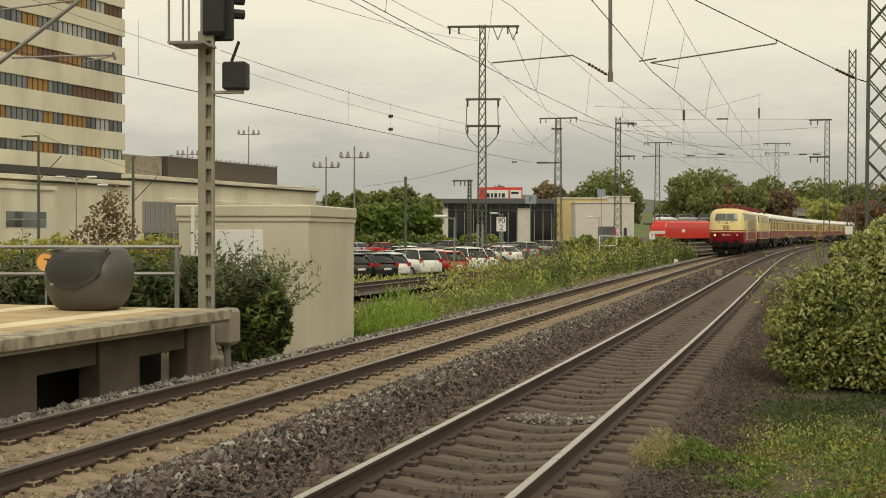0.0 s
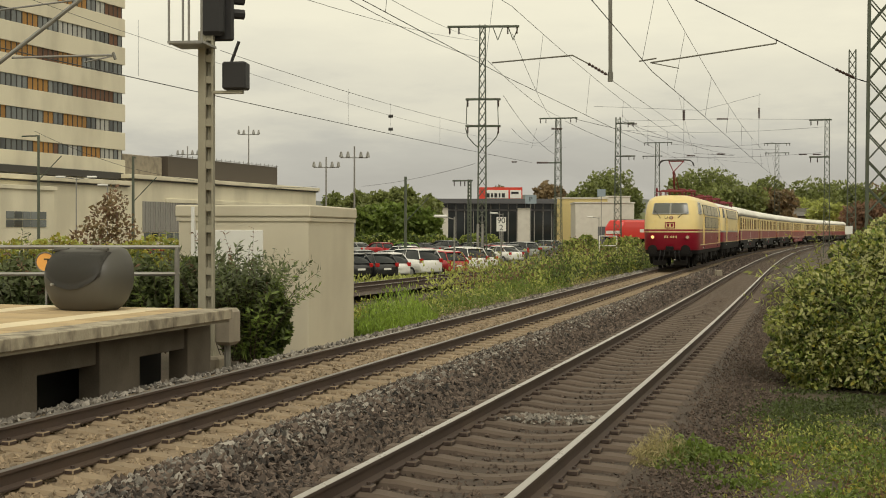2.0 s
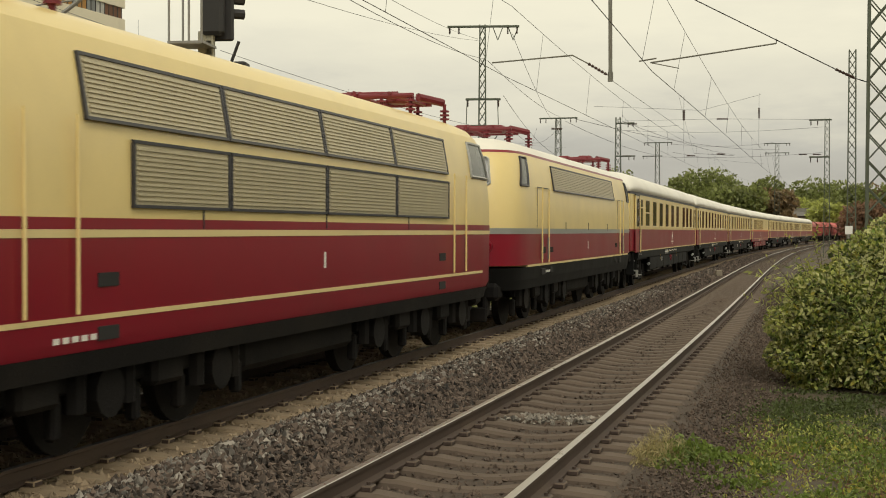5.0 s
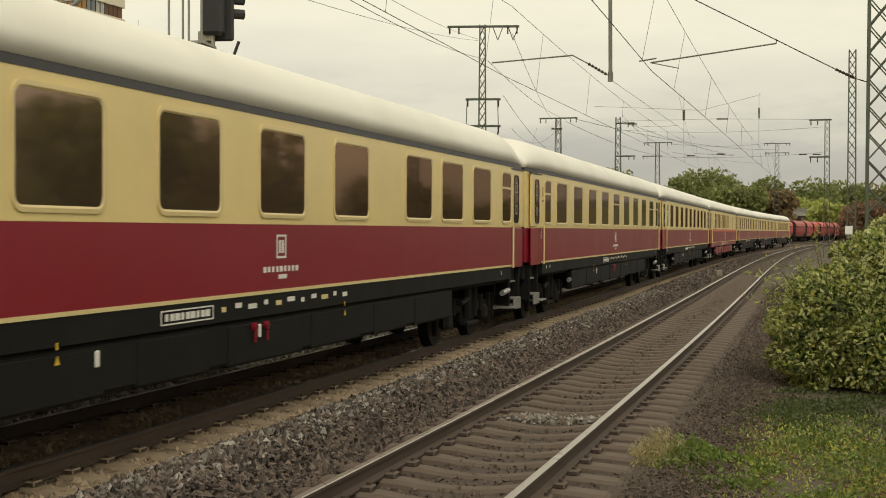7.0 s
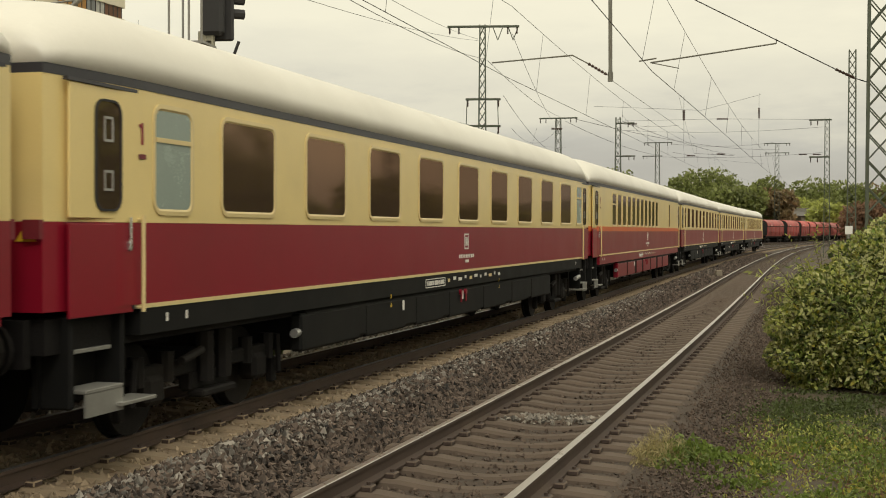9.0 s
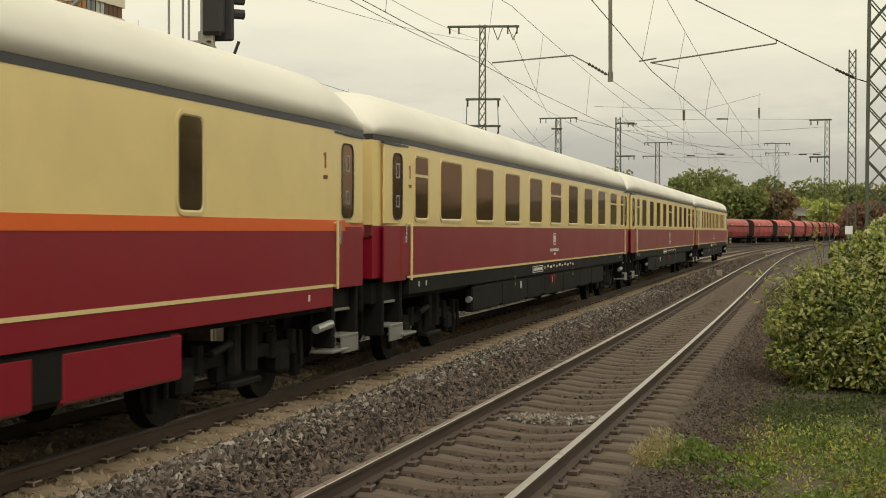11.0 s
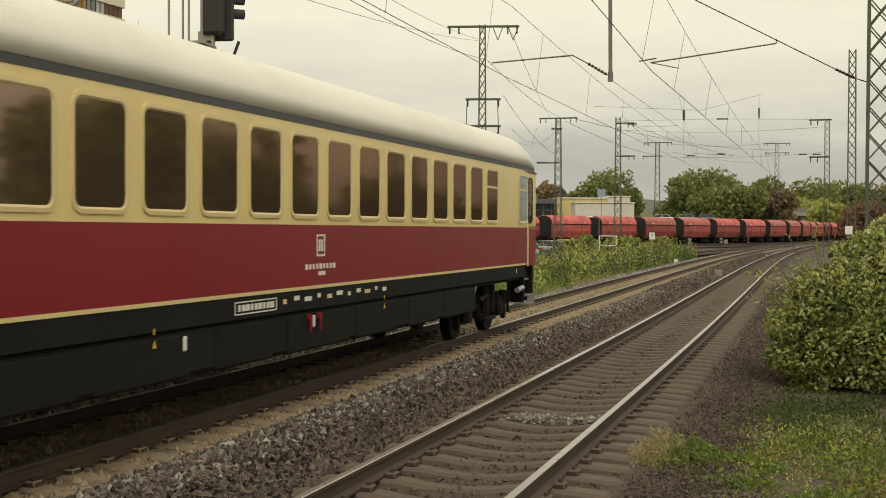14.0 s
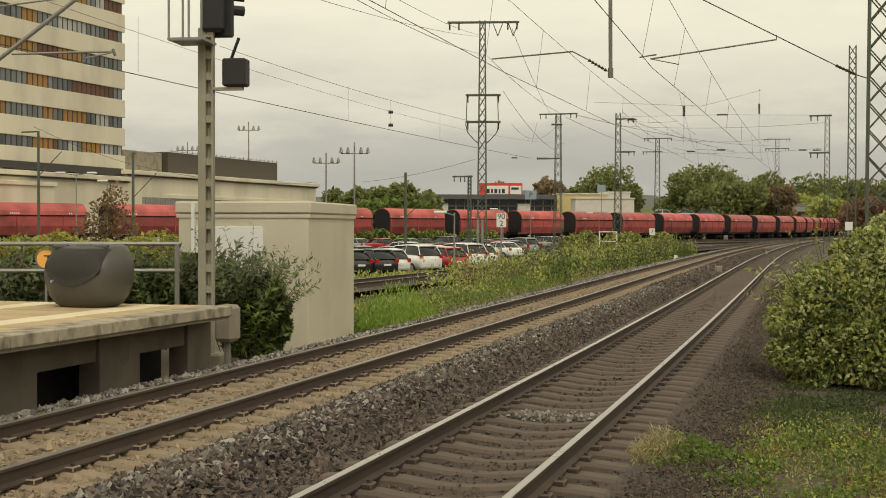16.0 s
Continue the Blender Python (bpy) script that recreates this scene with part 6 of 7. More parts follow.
def build_bushes():
    b = [((0, 0, 0.9), (0.95, 1.0, 0.95)), ((0.9, 0.5, 1.2), (1.0, 1.1, 1.1)), ((-0.35, -0.1, 0.5), (0.7, 0.8, 0.6)), ((0.75, 0.5, 1.7), (0.7, 0.8, 0.6)),
         ((1.8, 1.2, 1.4), (1.2, 1.3, 1.2)), ((0.55, -0.7, 0.55), (0.9, 0.7, 0.6)), ((1.5, -0.4, 0.9), (1.0, 0.9, 0.9)), ((0.0, 0.4, 1.4), (0.5, 0.6, 0.4)), ((2.6, 0.3, 1.2), (1.2, 1.2, 1.3))]
    # dark leaves start deep inside; the paler layers keep nearer the outside
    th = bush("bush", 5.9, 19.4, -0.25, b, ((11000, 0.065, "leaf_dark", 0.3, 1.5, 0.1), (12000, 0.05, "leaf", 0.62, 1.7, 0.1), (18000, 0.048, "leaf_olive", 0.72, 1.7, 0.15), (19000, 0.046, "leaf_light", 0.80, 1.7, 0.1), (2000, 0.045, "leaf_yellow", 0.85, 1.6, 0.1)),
         "dense leafy green bush with pale outer leaves", 31, 30)
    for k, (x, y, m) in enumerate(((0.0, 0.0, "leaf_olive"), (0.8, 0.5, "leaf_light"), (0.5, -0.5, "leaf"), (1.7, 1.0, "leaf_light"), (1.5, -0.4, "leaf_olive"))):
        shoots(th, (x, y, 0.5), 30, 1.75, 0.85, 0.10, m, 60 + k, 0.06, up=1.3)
    b = [((0, 0, 0.7), (0.62, 0.6, 0.75)), ((0.3, 0.1, 1.15), (0.5, 0.5, 0.6)), ((0.55, 0, 0.55), (0.4, 0.4, 0.5)), ((-0.3, 0.2, 1.3), (0.5, 0.5, 0.55)), ((0.1, 0.0, 0.25), (0.7, 0.6, 0.35)), ((0.62, 0.05, 0.95), (0.3, 0.3, 0.3))]
    th = bush("buddleia_bush", -3.78, 24.9, -0.45, [(c, tuple(0.8 * v for v in r)) for c, r in b], ((5200, 0.075, "leaf_dark", 0.2, 2.6, 0.3), (2500, 0.07, "leaf", 0.6, 2.6, 0.3)), "dark green drooping buddleia bush against the hut", 32, 24)
    shoots(th, (0.0, -0.05, 0), 110, 2.1, 0.45, 0.15, "buddleia", 71, up=1.5)
    shoots(th, (0.1, -0.15, 0), 75, 1.75, 0.5, 0.15, "leaf", 72, up=1.2)
    shoots(th, (-0.25, -0.1, 0), 30, 2.3, 0.45, 0.15, "leaf_dark", 74, up=1.6)
    shoots(th, (0.0, 0, 0.2), 14, 2.2, 0.5, 0.13, "leaf_red", 73, 0.09, up=1.6)
    b = [((-0.8, 0.3, 0.7), (0.8, 0.7, 0.9)), ((0.2, 0.2, 0.8), (0.6, 0.6, 0.8)), ((-1.9, 0.2, 0.6), (0.9, 0.7, 0.9)), ((-3.0, 0.3, 0.7), (0.9, 0.8, 0.9)), ((-4.2, 0.3, 0.6), (0.9, 0.8, 0.9)), ((0.3, 0.2, 1.25), (0.4, 0.4, 0.35)), ((-1.3, 0.3, 1.3), (0.6, 0.5, 0.35))]
    th = bush("buddleia_bush", -5.25, 25.6, -0.1, b, ((6500, 0.08, "leaf_dark", 0.2, 2.2, 0.3), (3500, 0.085, "buddleia", 0.7, 2.6, 0.3)), "row of dark shrubs behind the platform railing", 33, 40)
    for k in range(6):
        shoots(th, (0.6 - k * 0.95, 0.1, 0), 34, 2.0, 0.5, 0.15, ("buddleia", "leaf", "buddleia", "leaf_red", "buddleia", "leaf")[k], 80 + k)
    b = [((x, 0.4 * math.sin(x * 2), 0.5 + 0.25 * math.sin(x * 3.1)), (1.2, 0.9, 0.8)) for x in (-13, -11.6, -10.2, -8.7, -7.2, -5.8, -4.4, -3, -1.5, 0, 1.2)]
    bush("hedge", -10.6, 55, -0.7, [((c[0], c[1], c[2] + dz), r) for c, r in b for dz in (0.1, 1.0)], ((6000, 0.16, "leaf_yellow", 0.5, 1.5, 0.1), (6000, 0.16, "leaf_olive", 0.6, 1.5, 0.1)), "yellow-green hedge of climbing vines", 34, 10)
    b = [((0, 0, 1.4), (0.8, 0.8, 1.0)), ((0.5, 0, 2.2), (0.6, 0.6, 0.9)), ((-0.6, 0, 0.7), (0.9, 0.7, 0.7)), ((0.9, 0.1, 1.0), (0.7, 0.6, 0.9))]
    bush("sapling", -15.2, 58, -0.7, [((c[0], c[1], c[2] + 1.7), r) for c, r in b] + [((0, 0, 0.9), (0.5, 0.5, 0.9))], ((300, 0.13, "leaf_red", 0.4, 1.6, 0.0), (900, 0.12, "tree_brown", 0.4, 1.6, 0.0)), "brown-leaved sapling behind the hedge", 35, 12)
    b = [((k * 2.1, math.sin(k) * 0.6, 0.9 + 0.4 * math.sin(k * 2.2)), (1.7, 1.4, 1.3)) for k in range(8)]
    bush("shrub_belt", (-9.41, 150.00, 0.62)[0], 150, -0.8, b, ((7000, 0.30, "leaf_dark", 0.4, 1.5, 0.2), (5000, 0.30, "leaf", 0.75, 1.7, 0.2), (1800, 0.3, "leaf_olive", 0.85, 1.7, 0.2)), "belt of dark leafy shrubs along the freight line", 36, 10)
    b = [((k * 1.6, math.sin(k * 1.7) * 0.8, 0.8 + 0.5 * math.sin(k * 2.2)), (1.4, 1.2, 1.0)) for k in range(7)]
    bush("shrub_belt", 14.0, 141, -0.6, b, ((5000, 0.22, "leaf", 0.4, 1.5, 0.2), (3500, 0.22, "leaf_olive", 0.75, 1.5, 0.2), (600, 0.2, "leaf_red", 0.85, 1.5, 0.2)), "belt of green shrubs beside the siding", 37, 10)


build_bushes()


# ---- platform things ----
def build_bin():
    th = empty("grit_bin", pose(-5.66, 20.75, 0.77, 0, 0, -20), "dark grey rounded plastic grit bin with a hinged lid", "grit bin")
    bm = BM()

    def ring(z, w, d, yo=0.0, n=28, e=0.72):
        out = []
        for k in range(n):
            a = 2 * math.pi * k / n
            ca, sa = math.cos(a), math.sin(a)
            out.append((w * math.copysign(abs(ca) ** e, ca), yo + d * math.copysign(abs(sa) ** e, sa), z))
        return out
    loft(bm, [ring(0.0, 0.42, 0.36), ring(0.05, 0.50, 0.42), ring(0.18, 0.60, 0.49), ring(0.36, 0.67, 0.54), ring(0.55, 0.69, 0.55), ring(0.72, 0.67, 0.52, 0.02), ring(0.86, 0.62, 0.44, 0.06), ring(0.96, 0.55, 0.32, 0.10), ring(1.0, 0.46, 0.2, 0.14)])
    part("body", bm, "bin", th, smooth=True)
    bm = BM()
    q = []
    for k in range(13):
        t = k / 12
        x = -0.54 + 1.06 * t
        q.append((x, 0.66 - 0.32 * math.sin(math.pi * (t * 0.9 + 0.02)) ** 0.8))
    front = []
    for j in range(6):
        v = j / 5
        row = []
        for x, zb in q:
            z = zb + (0.93 - zb) * v
            lv = ((0.18, 0.60, 0.49, 0), (0.36, 0.67, 0.54, 0), (0.55, 0.69, 0.55, 0), (0.72, 0.67, 0.52, 0.02), (0.86, 0.62, 0.44, 0.06), (0.96, 0.55, 0.32, 0.10))
            zs = [l[0] for l in lv]
            w, d, yo = (float(np.interp(z, zs, [l[i] for l in lv])) for i in (1, 2, 3))
            y = yo - d * max(0.0, 1 - min(1.0, abs(x / w)) ** 2.78) ** 0.36 - 0.022
            row.append((x, y, z))
        front.append(row)
    vv = [[bm.verts.new(p) for p in r] for r in front]
    for a, b in zip(vv, vv[1:]):
        for i in range(12):
            bm.faces.new((a[i], a[i + 1], b[i + 1], b[i]))
    bmesh.ops.solidify(bm, geom=bm.faces[:], thickness=0.03)
    bmesh.ops.recalc_face_normals(bm, faces=bm.faces)
    part("lid", bm, "bin", th, smooth=True)
    bm = BM()
    for x in (-0.42, 0.0, 0.32):
        rod(bm, (x - 0.12, -0.16, 0.955), (x + 0.14, -0.16, 0.955), 0.035, 10)
    part("hinge", bm, "bin", th)
    bm = BM()
    rod(bm, (-0.27, -0.62, 0.42), (-0.27, -0.575, 0.42), 0.022, 8)
    part("lock", bm, "silver", th)


def build_railing():
    th = empty("railing", pose(-7.9, 22.9, 0.74, 0, 0, 6), "grey galvanised tube railing at the platform end", "railing")
    for x in (-0.15, 1.5, 3.15):
        bm = BM()
        rod(bm, (x, 0, -0.1), (x, 0, 1.0), 0.045, 8)
        part("post", bm, "galv", th)
    for z in (1.0, 0.52):
        bm = BM()
        rod(bm, (-3.0, 0, z), (3.2, 0, z), 0.036, 8)
        part("rail", bm, "galv", th)


def build_platform_signs():
    th = empty("round_sign", pose(-6.84, 22.3, 0.74, 0, 0, 0), "round orange sign with a dark rim on a thin post", "sign")
    bm = BM()
    rod(bm, (0, 0.04, 0), (0, 0.04, 0.8), 0.02, 8)
    part("post", bm, "galv", th)
    bm = BM()
    rod(bm, (0, 0, 0.75), (0, 0.02, 0.75), 0.165, 24)
    part("disc", bm, "orange_disc", th)
    bm = BM()
    for k in range(24):
        a, b = 2 * math.pi * k / 24, 2 * math.pi * (k + 1) / 24
        rod(bm, (0.165 * math.cos(a), -0.002, 0.75 + 0.165 * math.sin(a)), (0.165 * math.cos(b), -0.002, 0.75 + 0.165 * math.sin(b)), 0.014, 5)
    part("rim", bm, "mastgrey", th)
    bm = BM()
    box(bm, (0.04, -0.004, 0.80), (0.13, 0.01, 0.022))
    box(bm, (0.045, -0.004, 0.72), (0.022, 0.01, 0.16))
    part("symbol", bm, "signblack", th)
    th = empty("cable_box", pose(-3.64, 21.9, 0.42, 0, 0, -14), "grey concrete cable trough end by the signal", "cable box")
    bm = BM()
    box(bm, (0, 0, 0), (0.34, 0.4, 0.62), 0.06)
    part("body", bm, "plinth", th)
    bm = BM()
    rod(bm, (0, 0, -0.3), (0, 0, -0.85), 0.06, 8)
    part("leg", bm, "mastgrey", th)


build_bin()
build_railing()
build_platform_signs()


# ---- cars ----
CAR_TYPES = {
    "hatch": (3.9, 1.68, 1.48, ((0.0, 0.55, 0.75), (0.05, 0.45, 0.85), (0.35, 0.42, 0.95), (1.0, 0.38, 1.02), (1.15, 0.38, 1.04), (2.0, 0.38, 1.0), (3.1, 0.38, 0.95), (3.7, 0.42, 0.85), (3.9, 0.5, 0.7)), (0.12, 0.55, 2.1, 2.95)),
    "suv": (4.4, 1.8, 1.66, ((0.0, 0.55, 0.85), (0.06, 0.45, 1.0), (0.35, 0.42, 1.05), (1.1, 0.4, 1.08), (1.3, 0.4, 1.1), (2.3, 0.4, 1.06), (3.4, 0.4, 1.02), (4.2, 0.44, 0.92), (4.4, 0.5, 0.75)), (0.08, 0.45, 2.5, 3.2)),
    "sedan": (4.5, 1.75, 1.44, ((0.0, 0.55, 0.8), (0.06, 0.45, 0.92), (0.5, 0.4, 0.98), (1.2, 0.36, 0.98), (1.5, 0.36, 0.98), (2.4, 0.36, 0.96), (3.4, 0.36, 0.93), (4.3, 0.42, 0.8), (4.5, 0.5, 0.66)), (0.5, 1.2, 2.5, 3.4)),
}


def car(kind, mtl, x, y, turn, label, z=-0.68):
    """A parked car; its tail is at y = 0 and its nose at +y."""
    L, W, H, side, cab = CAR_TYPES[kind]
    th = empty("car", pose(x, y, z, 0, 0, turn), label, "car", "cars in the car park")
    bm = BM()
    rings = []
    for yy, zb, zt in side:
        k = 0.86 if yy < 0.02 or yy > L - 0.05 else (0.95 if yy < 0.1 or yy > L - 0.4 else 1.0)
        w = W / 2 * k
        rings.append([(-w * 0.96, yy, zb - 0.14), (w * 0.96, yy, zb - 0.14), (w, yy, (zb + zt) / 2), (w * 0.93, yy, zt), (-w * 0.93, yy, zt), (-w, yy, (zb + zt) / 2)])
    loft(bm, rings)
    part("body", bm, mtl, th, smooth=True)
    a, b, c, d = cab
    zb = 0.93 if kind != "suv" else 1.03

    def cring(yy, zz, w):
        return [(-w, yy, zb), (w, yy, zb), (w * 0.98, yy, zb + 0.02), (w * 0.80, yy, zz), (-w * 0.80, yy, zz), (-w * 0.98, yy, zb + 0.02)]
    bm = BM()
    loft(bm, [cring(a, zb + 0.05, W / 2 * 0.9), cring(b, H - 0.06, W / 2 * 0.93), cring((b + c) / 2, H - 0.03, W / 2 * 0.93), cring(c, H - 0.07, W / 2 * 0.93), cring(d, zb + 0.05, W / 2 * 0.9)])
    part("glasshouse", bm, "carglass", th, smooth=True)
    bm = BM()
    w = W / 2 * 0.76
    loft(bm, [[(-w, yy, zz), (w, yy, zz), (w * 0.9, yy, zz + 0.05), (-w * 0.9, yy, zz + 0.05)] for yy, zz in ((b - 0.08, H - 0.09), (b + 0.2, H - 0.05), ((b + c) / 2, H - 0.03), (c + 0.05, H - 0.09))])
    for sx in (-1, 1):
        for y0, y1 in ((a - 0.02, b - 0.05), (d + 0.02, c + 0.05)):
            rod(bm, (sx * W / 2 * 0.9, y0, zb), (sx * W / 2 * 0.75, y1, H - 0.06), 0.03, 5)
        rod(bm, (sx * W / 2 * 0.93, (b + c) / 2, zb), (sx * W / 2 * 0.76, (b + c) / 2, H - 0.05), 0.02, 5)
    part("roof", bm, mtl, th)
    for sx in (-1, 1):
        bm = BM()
        box(bm, (sx * (W / 2 - 0.17), 0.03, 0.84 if kind != "suv" else 1.0), (0.24, 0.1, 0.22), 0.02)
        part("tail_light", bm, "taillight", th)
        bm = BM()
        box(bm, (sx * (W / 2 - 0.25), L - 0.12, 0.68), (0.32, 0.12, 0.14), 0.02)
        part("headlight", bm, "lampoff", th)
        for yy in (0.75, L - 0.8):
            bm = BM()
            rod(bm, (sx * (W / 2 - 0.2), yy, 0.31), (sx * (W / 2 + 0.005), yy, 0.31), 0.31, 16)
            wh = part("wheel", bm, "tyre", th)
            bm = BM()
            rod(bm, (sx * (W / 2), yy, 0.31), (sx * (W / 2 + 0.012), yy, 0.31), 0.19, 10)
            part("rim", bm, "silver", wh)
    bm = BM()
    box(bm, (0, 0.0, 0.62), (0.5, 0.04, 0.11))
    part("number_plate", bm, "signwhite", th)
    return th


def build_cars():
    rows = (
        ("hatch", "car_silver", (625, 72), 41, "silver hatchback in the car park"),
        ("hatch", "car_black", (686, 71), 40, "black estate car parked tail outward"),
        ("hatch", "car_white", (708, 72), 41, "white small car in the car park"),
        ("suv", "car_white", (764, 75), 40, "white car with dark rear window"),
        ("hatch", "car_yellow", (803, 80), 38, "yellow hatchback in the car park"),
        ("hatch", "car_red", (765, 92), 38, "red car behind the yellow hatchback"),
        ("sedan", "car_silver", (828, 86), 40, "silver-blue car in the car park"),
        ("hatch", "car_white", (866, 90), 36, "white hatchback beside the mast"),
        ("hatch", "car_red", (893, 112), 36, "red hatchback in the car park"),
        ("sedan", "car_grey", (925, 118), 36, "grey estate car in the car park"),
        ("suv", "car_silver", (945, 124), 40, "silver off-roader in the car park"),
        ("sedan", "car_silver", (650, 135), 40, "silver saloon in the far row"),
        ("hatch", "car_red", (690, 133), 42, "dark red hatchback in the far row"),
        ("hatch", "car_green", (738, 133), 58, "lime green hatchback in the far row"),
        ("sedan", "car_black", (770, 134), 41, "black saloon in the far row"),
        ("suv", "car_grey", (806, 138), 40, "dark grey estate car in the far row"),
        ("hatch", "car_black", (850, 138), 40, "black hatchback in the far row"),
        ("sedan", "car_grey", (905, 140), 38, "dark grey car in the far row"),
        ("suv", "car_silver", (988, 142), 44, "silver off-roader at the end of the far row"),
        ("sedan", "car_blue", (950, 138), 42, "dark blue car in the far row"),
        ("sedan", "car_grey", (664, 84), 40, "dark grey car in the second row"),
        ("hatch", "car_silver", (840, 100), 40, "silver hatchback behind the lamp post"),
        ("hatch", "car_white", (735, 104), 40, "white hatchback in the middle row"),
        ("sedan", "car_black", (880, 126), 38, "black estate car in the middle row"),
        ("hatch", "car_silver", (60, 75), 40, "silver car behind the platform shrubs"),
        ("sedan", "car_blue", (130, 82), 40, "blue car behind the platform shrubs"),
        ("hatch", "car_red", (300, 84), 40, "red car behind the platform shrubs"),
        ("hatch", "car_white", (790, 84), 40, "white hatchback behind the yellow car"),
        ("hatch", "car_red", (812, 78), 38, "red and white hatchback in the near row"),
        ("suv", "car_white", (848, 82), 40, "white van-like car beside the mast"),
        ("hatch", "car_silver", (722, 80), 40, "silver hatchback in the near row"),
        ("sedan", "car_white", (915, 108), 38, "white saloon in the middle row"),
        ("hatch", "car_black", (640, 70), 40, "black hatchback behind the hut"),
    )
    for kind, mtl, (px, d), turn, lab in rows:
        car(kind, mtl, (px - 784) / 2294.6 * d, d, turn, lab)


build_cars()


# ---- lamps and signs ----
def lamp_post(x, y, h, reach, label, heads=1, z=-0.7, r=0.06):
    th = empty("street_lamp", pose(x, y, z), label, "street lamp", "lamps round the car park")
    bm = BM()
    rod(bm, (0, 0, -0.2), (0, 0, h), r, 8, r * 0.7)
    part("pole", bm, "galv", th)
    for k in range(heads):
        d = -1 if k % 2 == 0 else 1
        if heads == 3:
            d = k - 1
        bm = BM()
        rod(bm, (0, 0, h - 0.15), (d * reach, 0, h), 0.035, 6)
        part("bracket", bm, "galv", th)
        bm = BM()
        box(bm, (d * (reach + 0.25), 0, h + 0.03), (0.75, 0.3, 0.16), 0.05)
        part("lamp_head", bm, "signwhite", th)
    return th


def build_lamps():
    for px, py, d, rc, n in ((804, 384, 74, 0.55, 1), (890, 378, 120, 0.6, 1), (1060, 384, 160, 0.9, 1), (135, 316, 100, 0.95, 2), (190, 330, 96, 0.1, 1)):
        x, y, top = (px - 784) / 2294.6 * d, d, 2.05 + (408.5 - py) / 2294.6 * d
        lamp_post(x, y, top + 0.7, rc, "pale grey car-park lamp post", n)
    for px, py, d in ((577, 288, 175), (627, 270, 160), (440, 232, 215), (332, 268, 215)):
        x, y, top = (px - 784) / 2294.6 * d, d, 2.05 + (408.5 - py) / 2294.6 * d
        th = empty("street_lamp", pose(x, y, -0.7), "tall lamp mast with a ring of small lanterns", "street lamp", "tall lamp masts")
        bm = BM()
        rod(bm, (0, 0, -0.2), (0, 0, top + 1.4), 0.14, 8, 0.09)
        rod(bm, (-1.7, 0, top), (1.7, 0, top), 0.06, 6)
        part("pole", bm, "galv", th)
        for k in (-1.65, -0.8, 0.8, 1.65):
            bm = BM()
            rod(bm, (k, 0, top + 0.05), (k, 0, top + 0.75), 0.26, 8, 0.12)
            part("lantern", bm, "galv", th)


def board(name, px, py, d, w, h, label, cat="sign", mtl="signwhite", text=None, ground=-0.7, size=0.5):
    x, top = (px - 784) / 2294.6 * d, 2.05 + (408.5 - py) / 2294.6 * d
    th = empty(name, pose(x, d, ground), label, cat)
    bm = BM()
    rod(bm, (0, 0.05, -0.1), (0, 0.05, top - ground), 0.05, 6)
    part("post", bm, "galv", th)
    bm = BM()
    box(bm, (0, 0, top - ground), (w, 0.03, h), 0.005)
    part("panel", bm, mtl, th)
    for k, s in enumerate(text or ()):
        text_part("lettering", s, size, "signblack", pose(0, -0.02, top - ground + h * (0.25 - 0.5 * k) if len(text) > 1 else top - ground, 90, 0, 0), th)
    return th


build_lamps()
board("kilometre_sign", 887, 397, 84, 0.62, 0.92, "white kilometre board with black figures beside the mast", text=("90", "2"), size=0.52)
board("speed_sign", 1154, 417, 118, 0.5, 0.62, "small white trackside board on a post", text=("7",), size=0.5)
board("speed_sign", 1502, 406, 62, 0.36, 0.40, "small white trackside board behind the bush")
board("parking_sign", 939, 353, 170, 1.5, 1.1, "blue-grey parking sign on a post", mtl="signblue", text=("P",), size=0.9)
board("parking_sign", 1064, 341, 190, 1.2, 1.1, "blue-grey parking sign on a post", mtl="signblue")


